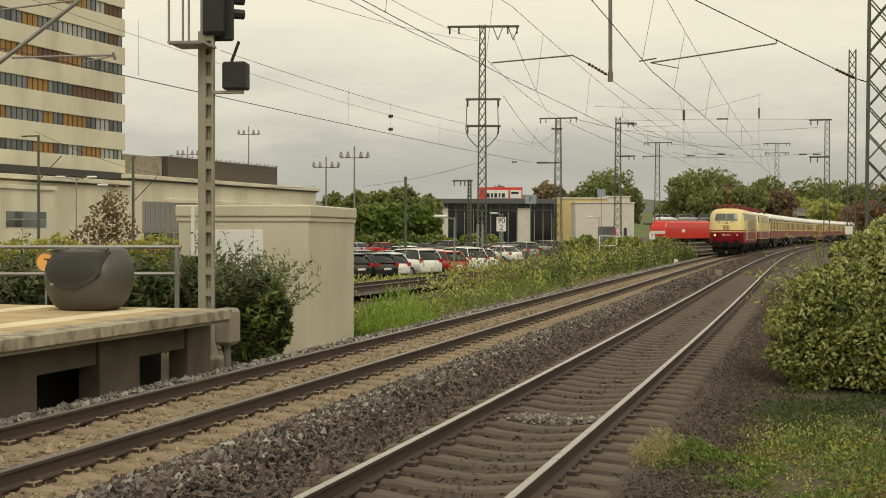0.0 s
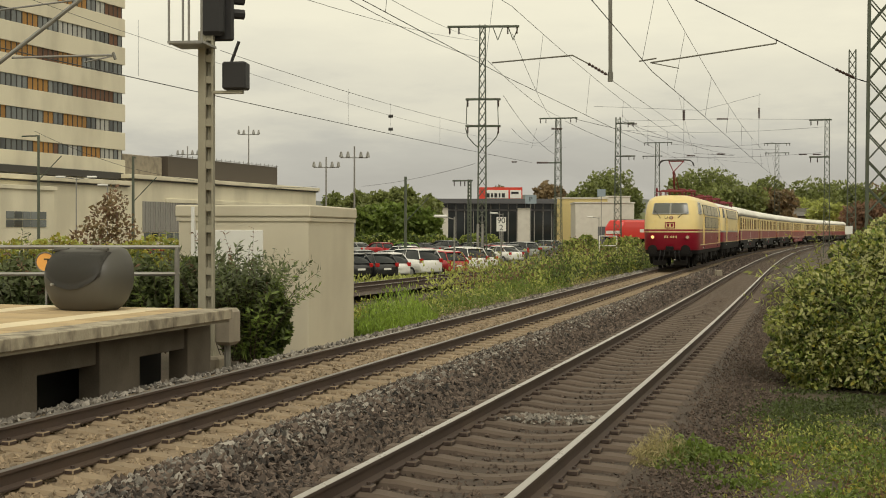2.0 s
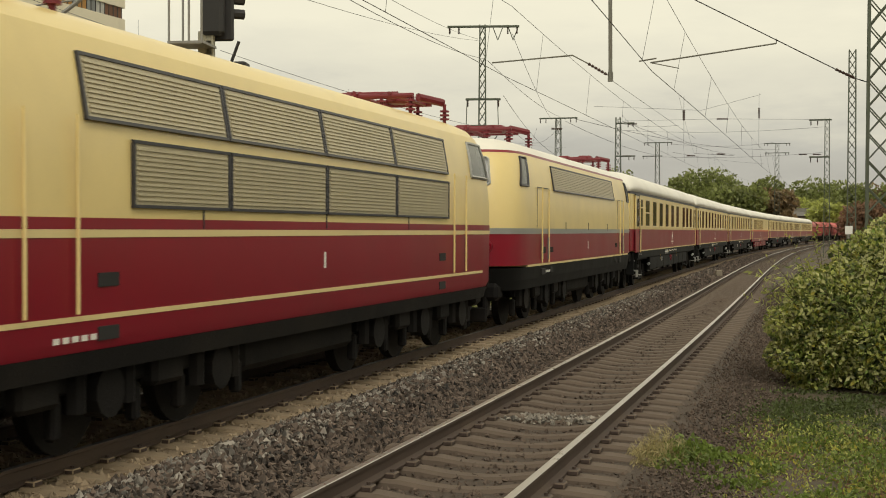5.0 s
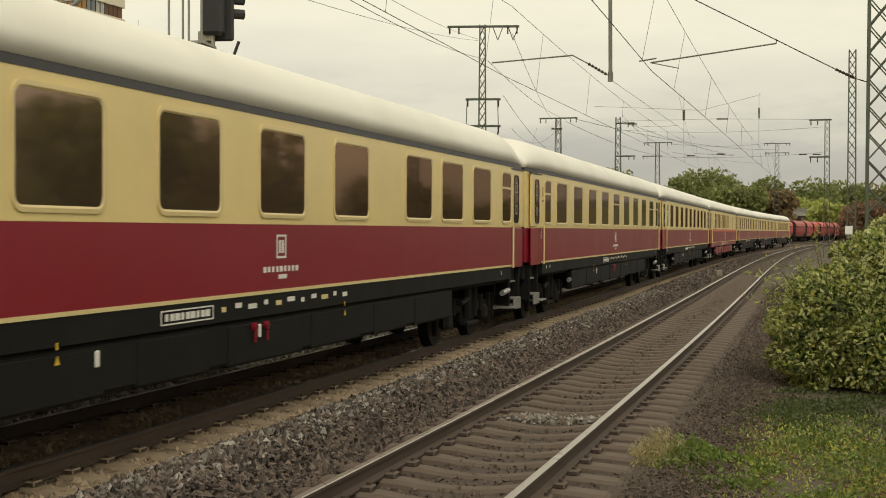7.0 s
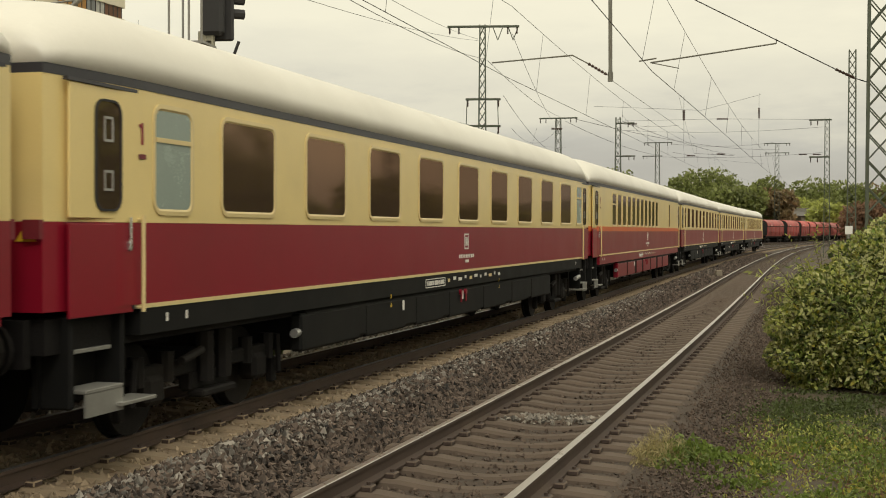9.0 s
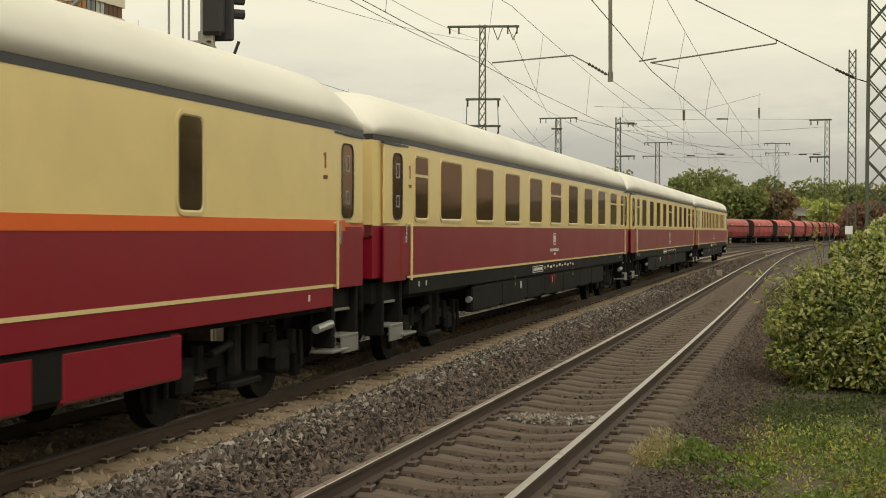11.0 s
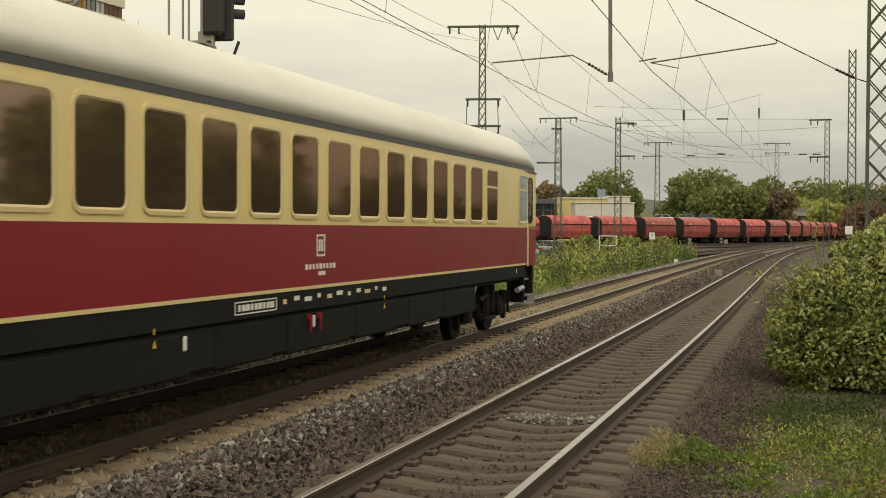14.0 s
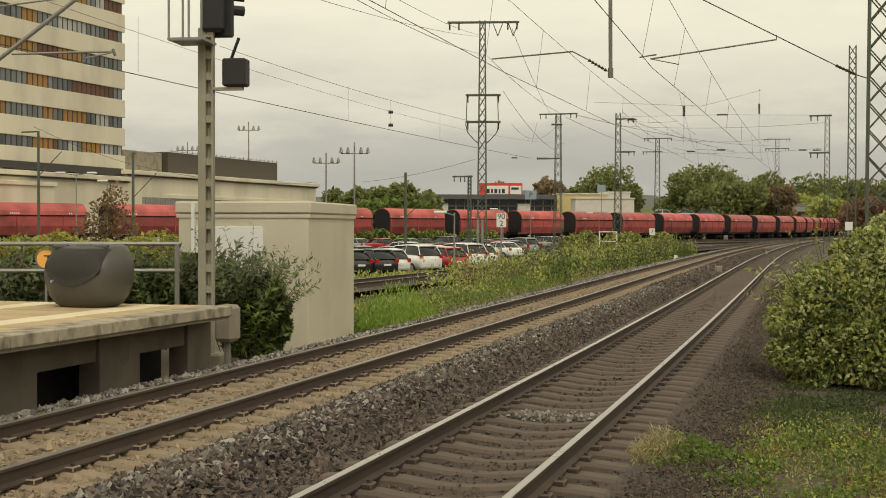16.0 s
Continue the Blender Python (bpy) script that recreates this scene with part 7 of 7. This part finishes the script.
# ---- buildings beyond the freight line ----
def build_far_buildings():
    d = 232
    x0, x1 = (768 - 784) / 2294.6 * d, (985 - 784) / 2294.6 * d
    th = empty("showroom", pose(0, d, -0.7), "glass-fronted car showroom with a dark grey roof edge", "showroom")
    cx, w = (x0 + x1) / 2, x1 - x0
    top = 2.75 + (408.5 - 352) / 2294.6 * d
    bm = BM()
    box(bm, (cx, 6, top / 2 - 0.3), (w - 0.6, 10, top - 0.6))
    part("wall", bm, "dark", th)
    bm = BM()
    box(bm, (cx, 5.5, top - 0.45), (w, 12.4, 0.9), 0.05)
    part("roof", bm, "greyroof", th)
    for k in range(14):
        bm = BM()
        box(bm, (x0 + 0.8 + k * (w - 1.6) / 13, 0.9, (top - 0.9) / 2), (0.14, 0.14, top - 0.9))
        part("mullion", bm, "ribbed", th)
    for k in range(13):
        bm = BM()
        box(bm, (x0 + 0.8 + (k + 0.5) * (w - 1.6) / 13, 0.97, (top - 0.9) / 2), ((w - 1.6) / 13 - 0.16, 0.04, top - 1.0))
        part("pane", bm, "carglass", th)
    bm = BM()
    box(bm, (cx, 0.85, top - 2.0), (w - 0.8, 0.2, 0.35))
    part("transom", bm, "greyroof", th)
    for px0, px1 in ((768, 793), (916, 938)):
        a, b = (px0 - 784) / 2294.6 * d, (px1 - 784) / 2294.6 * d
        bm = BM()
        box(bm, ((a + b) / 2, 0.6, (top - 1.6) / 2), (b - a, 0.5, top - 1.6), 0.03)
        part("white_pier", bm, "whitewall", th)
    # sign on the roof
    th = empty("roof_sign", pose(0, d + 1, top - 0.7), "red and white roof sign with dark lettering bars", "sign")
    for px0, px1, m in ((848, 925, "signred"), (860, 900, "signwhite"), (903, 923, "signwhite")):
        a, b = (px0 - 784) / 2294.6 * d, (px1 - 784) / 2294.6 * d
        bm = BM()
        hh = 2.1 if m == "signred" else 1.5
        box(bm, ((a + b) / 2, 0.3 if m == "signred" else 0.1, hh / 2 + (0 if m == "signred" else 0.1)), (b - a, 0.15, hh), 0.02)
        part("panel", bm, m, th)
    bm = BM()
    for k, wd in enumerate((0.5, 0.35, 0.5, 0.3, 0.55)):
        box(bm, (8.1 + k * 0.68, 0.0, 0.65), (wd, 0.05, 0.75))
    box(bm, (12.9, 0, 1.1), (1.3, 0.05, 0.4))
    part("lettering_bars", bm, "signblack", th)
    for px0, px1, py0, d, m, lab in ((1018, 1122, 360, 218, "whitewall", "low white flat-roofed building"), (985, 1075, 352, 236, "yellowwall", "pale yellow industrial building"), (1068, 1115, 349, 240, "whitewall", "white upper storey of a low building")):
        a, b = (px0 - 784) / 2294.6 * d, (px1 - 784) / 2294.6 * d
        t = 2.75 + (409 - py0) / 2294.6 * d
        th = empty("low_building", pose(0, d, -0.7), lab, "building")
        bm = BM()
        box(bm, ((a + b) / 2, 4, t / 2), (b - a, 8, t), 0.04)
        part("wall", bm, m, th)
        bm = BM()
        box(bm, ((a + b) / 2, 4, t + 0.1), (b - a + 0.3, 8.3, 0.25), 0.03)
        part("roof_edge", bm, "whitewall", th)
        if px0 == 1018:
            bm = BM()
            box(bm, (a + 5.2, -0.02, 1.9), (2.8, 0.12, 3.2))
            part("gate", bm, "greyroof", th)
            for k in range(3):
                bm = BM()
                box(bm, (a + 6.6 + k * 0.9, -0.06, 2.2), (0.5, 0.1, 2.2))
                part("panel", bm, ("pink", "signwhite", "car_blue")[k], th)
    # banners
    for k, (px, m) in enumerate(((714, "signwhite"), (722, "signwhite"), (738, "pink"), (747, "pink"))):
        x = (px - 784) / 2294.6 * 205
        th = empty("banner", pose(x, 205, -0.7), "tall advertising banner on a pole", "banner", "banners by the showroom")
        bm = BM()
        rod(bm, (0, 0, 0), (0, 0, 6.4), 0.05, 6)
        part("pole", bm, "galv", th)
        bm = BM()
        box(bm, (0.35, 0, 4.9), (0.7, 0.04, 2.9), 0.01)
        part("cloth", bm, m, th)
    # long bridge at the far right and a raised car deck behind the freight line
    th = empty("road_bridge", pose(108, 360, -0.7, 0, 0, 0), "grey concrete road bridge across the tracks", "bridge")
    bm = BM()
    box(bm, (0, 0, 7.6), (44, 9, 1.3), 0.1)
    part("deck", bm, "ribbed", th)
    for x in (-18, -9, 6, 18):
        bm = BM()
        box(bm, (x, 0, 3.4), (1.2, 7, 7), 0.05)
        part("pier", bm, "plinth", th)
    bm = BM()
    box(bm, (0, -4.4, 8.7), (44, 0.1, 0.9))
    part("parapet", bm, "mastgrey", th)
    th = empty("car_deck", pose(46, 250, -0.7), "raised steel parking deck beyond the freight line", "parking deck")
    bm = BM()
    box(bm, (0, 3, 4.2), (13, 7, 0.35), 0.03)
    part("deck", bm, "greyroof", th)
    for x in (-6, -2, 2, 6):
        bm = BM()
        box(bm, (x, 0, 2.1), (0.3, 0.3, 4.2))
        part("column", bm, "greyroof", th)
    bm = BM()
    for z in (4.8, 5.1):
        box(bm, (0, -0.5, z), (13, 0.05, 0.06))
    part("guard_rail", bm, "galv", th)
    for k, (c, x) in enumerate((("car_white", -5.3), ("car_silver", -0.8), ("car_grey", 3.2))):
        car("suv", c, 46 + x, 250.5, -80, "car on the raised parking deck", z=3.68)


build_far_buildings()


def build_trees():
    lab = "broad green deciduous tree with a dense crown"
    k = 0
    for px, py, d, wpx, m in ((1255, 292, 275, 120, "tree_leaf"), (1215, 315, 268, 80, "tree_leaf"), (1300, 312, 280, 90, "tree_leaf"), (1345, 318, 285, 80, "tree_leaf"), (1380, 330, 278, 60, "tree_brown"),
                              (1310, 335, 262, 80, "tree_leaf"), (1250, 335, 262, 90, "tree_leaf"),
                              (1068, 302, 290, 95, "tree_leaf"), (1105, 318, 300, 50, "tree_leaf"), (1030, 325, 300, 50, "tree_leaf"), (975, 325, 330, 60, "tree_brown"), (878, 321, 300, 50, "tree_brown"),
                              (725, 334, 200, 80, "tree_leaf"), (680, 342, 205, 80, "tree_leaf"), (640, 346, 215, 70, "tree_leaf"), (755, 345, 210, 50, "tree_leaf"), (600, 346, 230, 70, "tree_leaf"), (690, 362, 178, 70, "leaf"), (655, 366, 178, 60, "leaf"), (745, 365, 178, 60, "leaf"),
                              (1440, 325, 420, 110, "tree_leaf"), (1500, 322, 430, 110, "tree_leaf"), (1560, 325, 430, 120, "tree_brown"), (1600, 318, 420, 120, "tree_leaf"), (1420, 345, 400, 60, "leaf_olive"), (1470, 352, 330, 60, "leaf_olive"), (1540, 352, 300, 90, "leaf_red")):
        x = (px - 784) / 2294.6 * d
        h = 2.75 + (409 - py) / 2294.6 * d
        tree(x, d, -0.7, h * 1.06, wpx * d / 2294.6 * 1.25, m, 100 + k, n=5200 if wpx > 60 else 3200, leaf=0.55 if d < 320 else 0.8,
             label={"tree_leaf": lab, "tree_brown": "brownish autumn tree with a rounded crown", "leaf_red": "reddish autumn shrubbery by the bridge", "leaf": "leafy green tree beside the freight line", "leaf_olive": "light green young tree by the bridge"}[m])
        k += 1
    # wooded ridge on the horizon
    for d, z, amp, m, seed, lab2 in ((900, 21, 12, "hill", 1, "hazy wooded ridge on the horizon"), (620, 12, 6, "tree_leaf", 2, "dark belt of distant woods")):
        bm = BM()
        rows = []
        for i in range(161):
            x = -900 + i * 11.25
            top = z + amp * noise.noise((x * 0.006, seed, 0)) + 2.2 * noise.noise((x * 0.06, seed, 1)) + 1.2 * noise.noise((x * 0.2, seed, 2))
            rows.append([(x, d - 40, -1.5), (x, d - 12, top * 0.6), (x, d, top), (x, d + 60, top * 0.9)])
        vv = [[bm.verts.new(p) for p in r] for r in rows]
        for a, b in zip(vv, vv[1:]):
            for j in range(3):
                bm.faces.new((a[j], b[j], b[j + 1], a[j + 1]))
        bmesh.ops.recalc_face_normals(bm, faces=bm.faces)
        tagged(obj("distant_woods", bm, m, smooth=True), lab2, "backdrop", kind="structure")


build_trees()


def build_side_trees():
    """Trees and a station canopy to the right of the line, seen only as reflections in the coach windows."""
    k = 0
    for y in range(4, 150, 11):
        x = 0.40 * y + 13 + 4 * math.sin(y)
        tree(x, y, -0.5, 7.5 + 2.5 * math.sin(y * 1.7), 8.5, "tree_leaf" if k % 3 else "leaf", 300 + k, n=1500, leaf=0.6, label="dense trackside tree beyond the second track")
        k += 1


build_side_trees()


def build_lineside():
    """Small things along the line."""
    th = empty("gate_frame", pose((16.29, 128.00, 0.33)[0], 128, -0.6), "white steel gate frame among the weeds", "gate")
    for x in (-0.85, 0.85):
        bm = BM()
        rod(bm, (x, 0, -0.1), (x, 0, 2.2), 0.06, 6)
        part("post", bm, "signwhite", th)
    for z in (2.15, 1.2):
        bm = BM()
        rod(bm, (-0.85, 0, z), (0.85, 0, z), 0.045, 6)
        part("bar", bm, "signwhite", th)
    for px, py, z, s, m, lab in ((1284, 432, -0.1, 0.7, "galv", "grey lineside equipment cabinet"), (1272, 490, -0.2, 0.32, "plinth", "small concrete marker stone by the second track"), (1196, 466, -0.2, 0.25, "signwhite", "small white marker stone by the main track")):
        d = (2.048 - z) * 2294.6 / (py - 408.46 - 0.0025 * (px - 784))
        th = empty("marker" if s < 0.5 else "cabinet", pose((px - 784) / 2294.6 * d, d, z), lab, "marker stone" if s < 0.5 else "cabinet")
        bm = BM()
        box(bm, (0, 0, s * 0.5), (s, s * 0.8, s * 1.1), s * 0.12)
        part("body", bm, m, th)
    # insulators hanging from far cross-spans
    th = empty("overhead_line", Matrix.Identity(4), "far cross-span wires with hanging insulators", "overhead line", "overhead lines")
    for px, py, d in ((1222, 275, 170), (1275, 272, 170), (1118, 219, 150), (1108, 276, 150), (960, 288, 120), (985, 228, 130), (1420, 272, 180), (1445, 272, 180)):
        x, z = (px - 784) / 2294.6 * d, 2.05 + (408.5 - py) / 2294.6 * d
        bm = BM()
        insulator(bm, (x - 0.55, d, z), (x + 0.55, d, z), 0.13)
        part("insulator", bm, "insul", th)
    for a, b, dr, r in (((20.00, 150.00, 14.55), (27.56, 152.00, 14.47), 0.3, 0.014), ((26.37, 170.00, 11.85), (52.64, 180.00, 13.04), 0.4, 0.016), ((6.86, 130.00, 12.29), (12.27, 138.00, 13.11), 1.6, 0.014), ((8.84, 130.00, 10.37), (9.40, 130.00, 12.47), 0.0, 0.012), ((21.76, 120.00, 14.57), (32.89, 170.00, 12.24), 0.3, 0.012), ((32.89, 170.00, 12.24), (38.08, 170.00, 11.96), 0.0, 0.02)):
        wire("span_wire", sag(a, b, dr), r, "wire", parent=th)


build_lineside()


# ---- overhead line ----
def build_wires():
    for off, stag, start, low, high in ((0.0, -0.45, -31.3, 6.07, 7.85), (SPREAD, -0.62, -35.0, 5.6, 7.2)):
        th = empty("overhead_line", Matrix.Identity(4), "contact wire with its carrying wire and droppers", "overhead line", "overhead lines")
        for k in range(5):
            s0, s1 = start + 62 * k, start + 62 + 62 * k
            n = 31
            con, mes = [], []
            for i in range(n + 1):
                f = i / n
                s = s0 + (s1 - s0) * f
                e = stag * (1 - 2 * f) * (1 if k % 2 else -1)
                con.append((*MAIN.at(s, off + e), low))
                mes.append((*MAIN.at(s, off + e * 0.5), high - 4 * 0.6 * f * (1 - f)))
            wire("contact_wire", con, 0.008, "wire", parent=th)
            wire("carrying_wire", mes, 0.007, "wire", parent=th)
            for i in range(2, n, 4):
                wire("dropper", [mes[i], con[i]], 0.005, "wire", parent=th)
    th = empty("overhead_line", Matrix.Identity(4), "overhead line of the siding and yard tracks", "overhead line", "overhead lines")
    for a, b, dr, r in (((-11.03, 30.00, 6.42), (7.48, 110.00, 7.84), 0.1, 0.014), ((-11.40, 31.00, 8.08), (10.54, 112.00, 9.22), 0.9, 0.006), ((-8.93, 52.00, 9.24), (2.26, 85.00, 8.85), 0.2, 0.010), ((-4.25, 40.00, 9.16), (2.26, 85.00, 14.48), 0.2, 0.009), ((-2.78, 38.00, 8.81), (2.63, 85.00, 13.30), 0.25, 0.012),
                        ((-9.41, 150.00, 7.15), (2.88, 118.00, 8.15), 0.3, 0.016), ((-1.80, 44.00, 9.88), (2.26, 85.00, 14.59), 0.15, 0.009), ((2.89, 85.00, 13.19), (13.18, 140.00, 14.07), 0.5, 0.016), ((3.93, 85.00, 10.89), (12.26, 140.00, 10.22), 0.6, 0.016), ((4.48, 85.00, 14.97), (11.65, 140.00, 14.06), 0.4, 0.016),
                        ((13.18, 140.00, 13.88), (35.42, 215.00, 14.64), 0.5, 0.022), ((14.40, 140.00, 14.07), (67.60, 262.00, 18.60), 1.0, 0.024), ((20.66, 150.00, 15.40), (35.23, 215.00, 16.80), 0.4, 0.022), ((37.57, 215.00, 16.52), (66.91, 262.00, 20.08), 0.6, 0.024), ((38.04, 215.00, 15.12), (64.63, 262.00, 15.74), 0.3, 0.02),
                        ((20.00, 150.00, 13.76), (34.95, 119.00, 11.65), 0.4, 0.014), ((20.66, 150.00, 14.75), (52.85, 235.00, 15.85), 0.5, 0.022), ((-31.87, 101.00, 9.74), (-23.84, 100.00, 6.72), 0.2, 0.014), ((-23.71, 100.00, 6.72), (-11.71, 120.00, 6.12), 0.6, 0.014)):
        wire("line_wire", sag(a, b, dr), r, "wire", parent=th)
    for px, py, d in ((245, 137, 44), (616, 222, 68), (778, 255, 86)):
        x = (px - 784) / 2294.6 * d
        z = 2.05 + (408 - py) / 2294.6 * d
        wire("dropper", [(x, d, z), (x, d, z + 1.9)], 0.006, "wire", parent=th)
    # tension weights hanging in the wire
    for py in (206, 229):
        bm = BM()
        x, y, z = (691 - 784) / 2294.6 * 80, 80, 2.05 + (408 - py) / 2294.6 * 80
        rod(bm, (x - 0.14, y, z), (x + 0.14, y, z), 0.10, 10)
        rod(bm, (x, y, z - 0.2), (x, y, z + 0.8), 0.010, 4)
        part("hanging_insulator", bm, "wire", th)
    # cross-span with its drop post between the tracks
    th = empty("cross_span", Matrix.Identity(4), "cross-span wires with a grey drop post and steady arms", "overhead line")
    bm = BM()
    rod(bm, (4.63, 36.00, 6.24), (4.61, 36.00, 9.41), 0.055, 8)
    rod(bm, (4.63, 36.00, 6.19), (4.63, 36.00, 6.46), 0.075, 8)
    part("drop_post", bm, "mastgrey", th, "grey hanging drop post")
    bm = BM()
    for a, b, r in (((1.42, 38.00, 6.96), (3.63, 36.50, 6.98), 0.022), ((3.63, 36.50, 6.98), (4.02, 36.00, 6.68), 0.02), ((5.66, 35.50, 6.65), (9.35, 36.50, 7.33), 0.022), ((5.35, 35.50, 6.69), (5.82, 35.50, 6.77), 0.02),
                    ((5.66, 35.50, 6.65), (6.44, 35.50, 6.50), 0.014)):
        rod(bm, a, b, r, 6)
    part("steady_arm", bm, "mastgrey", th)
    for a, b in (((4.02, 36.00, 6.68), (4.55, 36.00, 6.37)), ((11.92, 39.40, 6.96), (12.63, 39.80, 6.74)), ((12.97, 70.00, 8.56), (12.97, 70.00, 8.01)), ((22.37, 92.00, 10.78), (22.37, 92.00, 10.06)), ((23.20, 110.00, 11.57), (24.16, 110.00, 11.57)), ((6.22, 118.00, 8.31), (6.74, 118.00, 8.31))):
        bm = BM()
        insulator(bm, a, b, 0.05 if a[1] < 60 else 0.09)
        part("insulator", bm, "insul", th)
    for a, b, r in (((7.25, 38.00, 8.86), (11.92, 39.40, 6.96), 0.016), ((12.63, 39.80, 6.74), (13.04, 40.00, 6.66), 0.016), ((9.35, 36.50, 7.33), (9.35, 36.50, 7.46), 0.012),
                    ((12.97, 70.00, 9.35), (12.97, 70.00, 6.91), 0.008), ((22.37, 92.00, 11.87), (22.37, 92.00, 8.06), 0.009), ((4.64, 36.00, 6.24), (11.66, 60.00, 6.33), 0.006), ((10.43, 90.00, 10.69), (17.89, 90.00, 10.43), 0.010), ((17.89, 90.00, 10.43), (29.09, 119.00, 14.59), 0.012), ((20.33, 150.00, 14.75), (23.30, 110.00, 11.57), 0.012), ((24.16, 110.00, 11.57), (34.80, 119.00, 12.32), 0.012)):
        wire("span_wire", [a, b], r, "wire", parent=th)
    # cantilever reaching in over the platform
    th = catenary_mast(-10.9, 27.6, 9.0, 0.4, 0.3, label="lattice catenary mast with a pale tubular cantilever", turn=0)
    inv = Matrix.Translation((10.9, -27.6, 0.7))
    for a, b, r in (((-10.87, 27.30, 4.36), (-7.44, 27.00, 6.91), 0.045), ((-8.97, 27.00, 5.62), (-6.82, 27.00, 5.68), 0.024), ((-10.87, 27.30, 6.45), (-7.70, 27.00, 6.81), 0.02), ((-7.46, 27.00, 5.53), (-6.87, 27.00, 5.66), 0.016)):
        bm = BM()
        rod(bm, inv @ Vector(a), inv @ Vector(b), r, 8)
        part("tube", bm, "galv", th)
    bm = BM()
    rod(bm, inv @ Vector((-6.87, 27.00, 5.73)), inv @ Vector((-6.82, 27.00, 5.59)), 0.035, 6)
    part("clamp", bm, "mastgrey", th)


build_wires()


# ---- what moves ----
NOSE = (110.95, 100.78, 89.74, 79.51, 68.41, 58.13, 46.97, 36.62, 25.41, 15.0, 3.73, -6.73, -18.07, -28.59, -39.98, -50.56, -62.13,
        -72.65, -84.44, -94.95, -106.6, -117.45, -129.16, -140.11, -151.79, -162.73, -174.36, -185.22, -197.02, -207.92, -219.88, -230.93, -242.85)          # each half second


def nose(t):
    return NOSE[round(2 * t)]


def goods_nose(t):
    a = min(t, 5.0)
    return 16.5 - (6.0 * a + 0.37 * a * a + 9.67 * max(0.0, t - 5.0))


def ride(ob, line, head, length, grip):
    """Rows for a vehicle whose two bogies follow the line."""
    rows = []
    for k in range(33):
        t = k * 0.5
        s = head(t)
        a, b = line.at(s + grip), line.at(s + length - grip)
        th = math.atan2(b[0] - a[0], b[1] - a[1])
        mx, my = (a[0] + b[0]) / 2, (a[1] + b[1]) / 2
        x, y = mx - math.sin(th) * length / 2, my - math.cos(th) * length / 2
        rows.append((t, pose(x, y, 0, 0, 0, -math.degrees(th))))
    walk(ob, rows)


def motions():
    for ob, d, length in TRAIN:
        ride(ob, MAIN, lambda t: nose(t) + d, length, 3.8)
    for ob, d, length in GOODS:
        ride(ob, FREIGHT, lambda t: goods_nose(t) + d, length, 2.2)


motions()
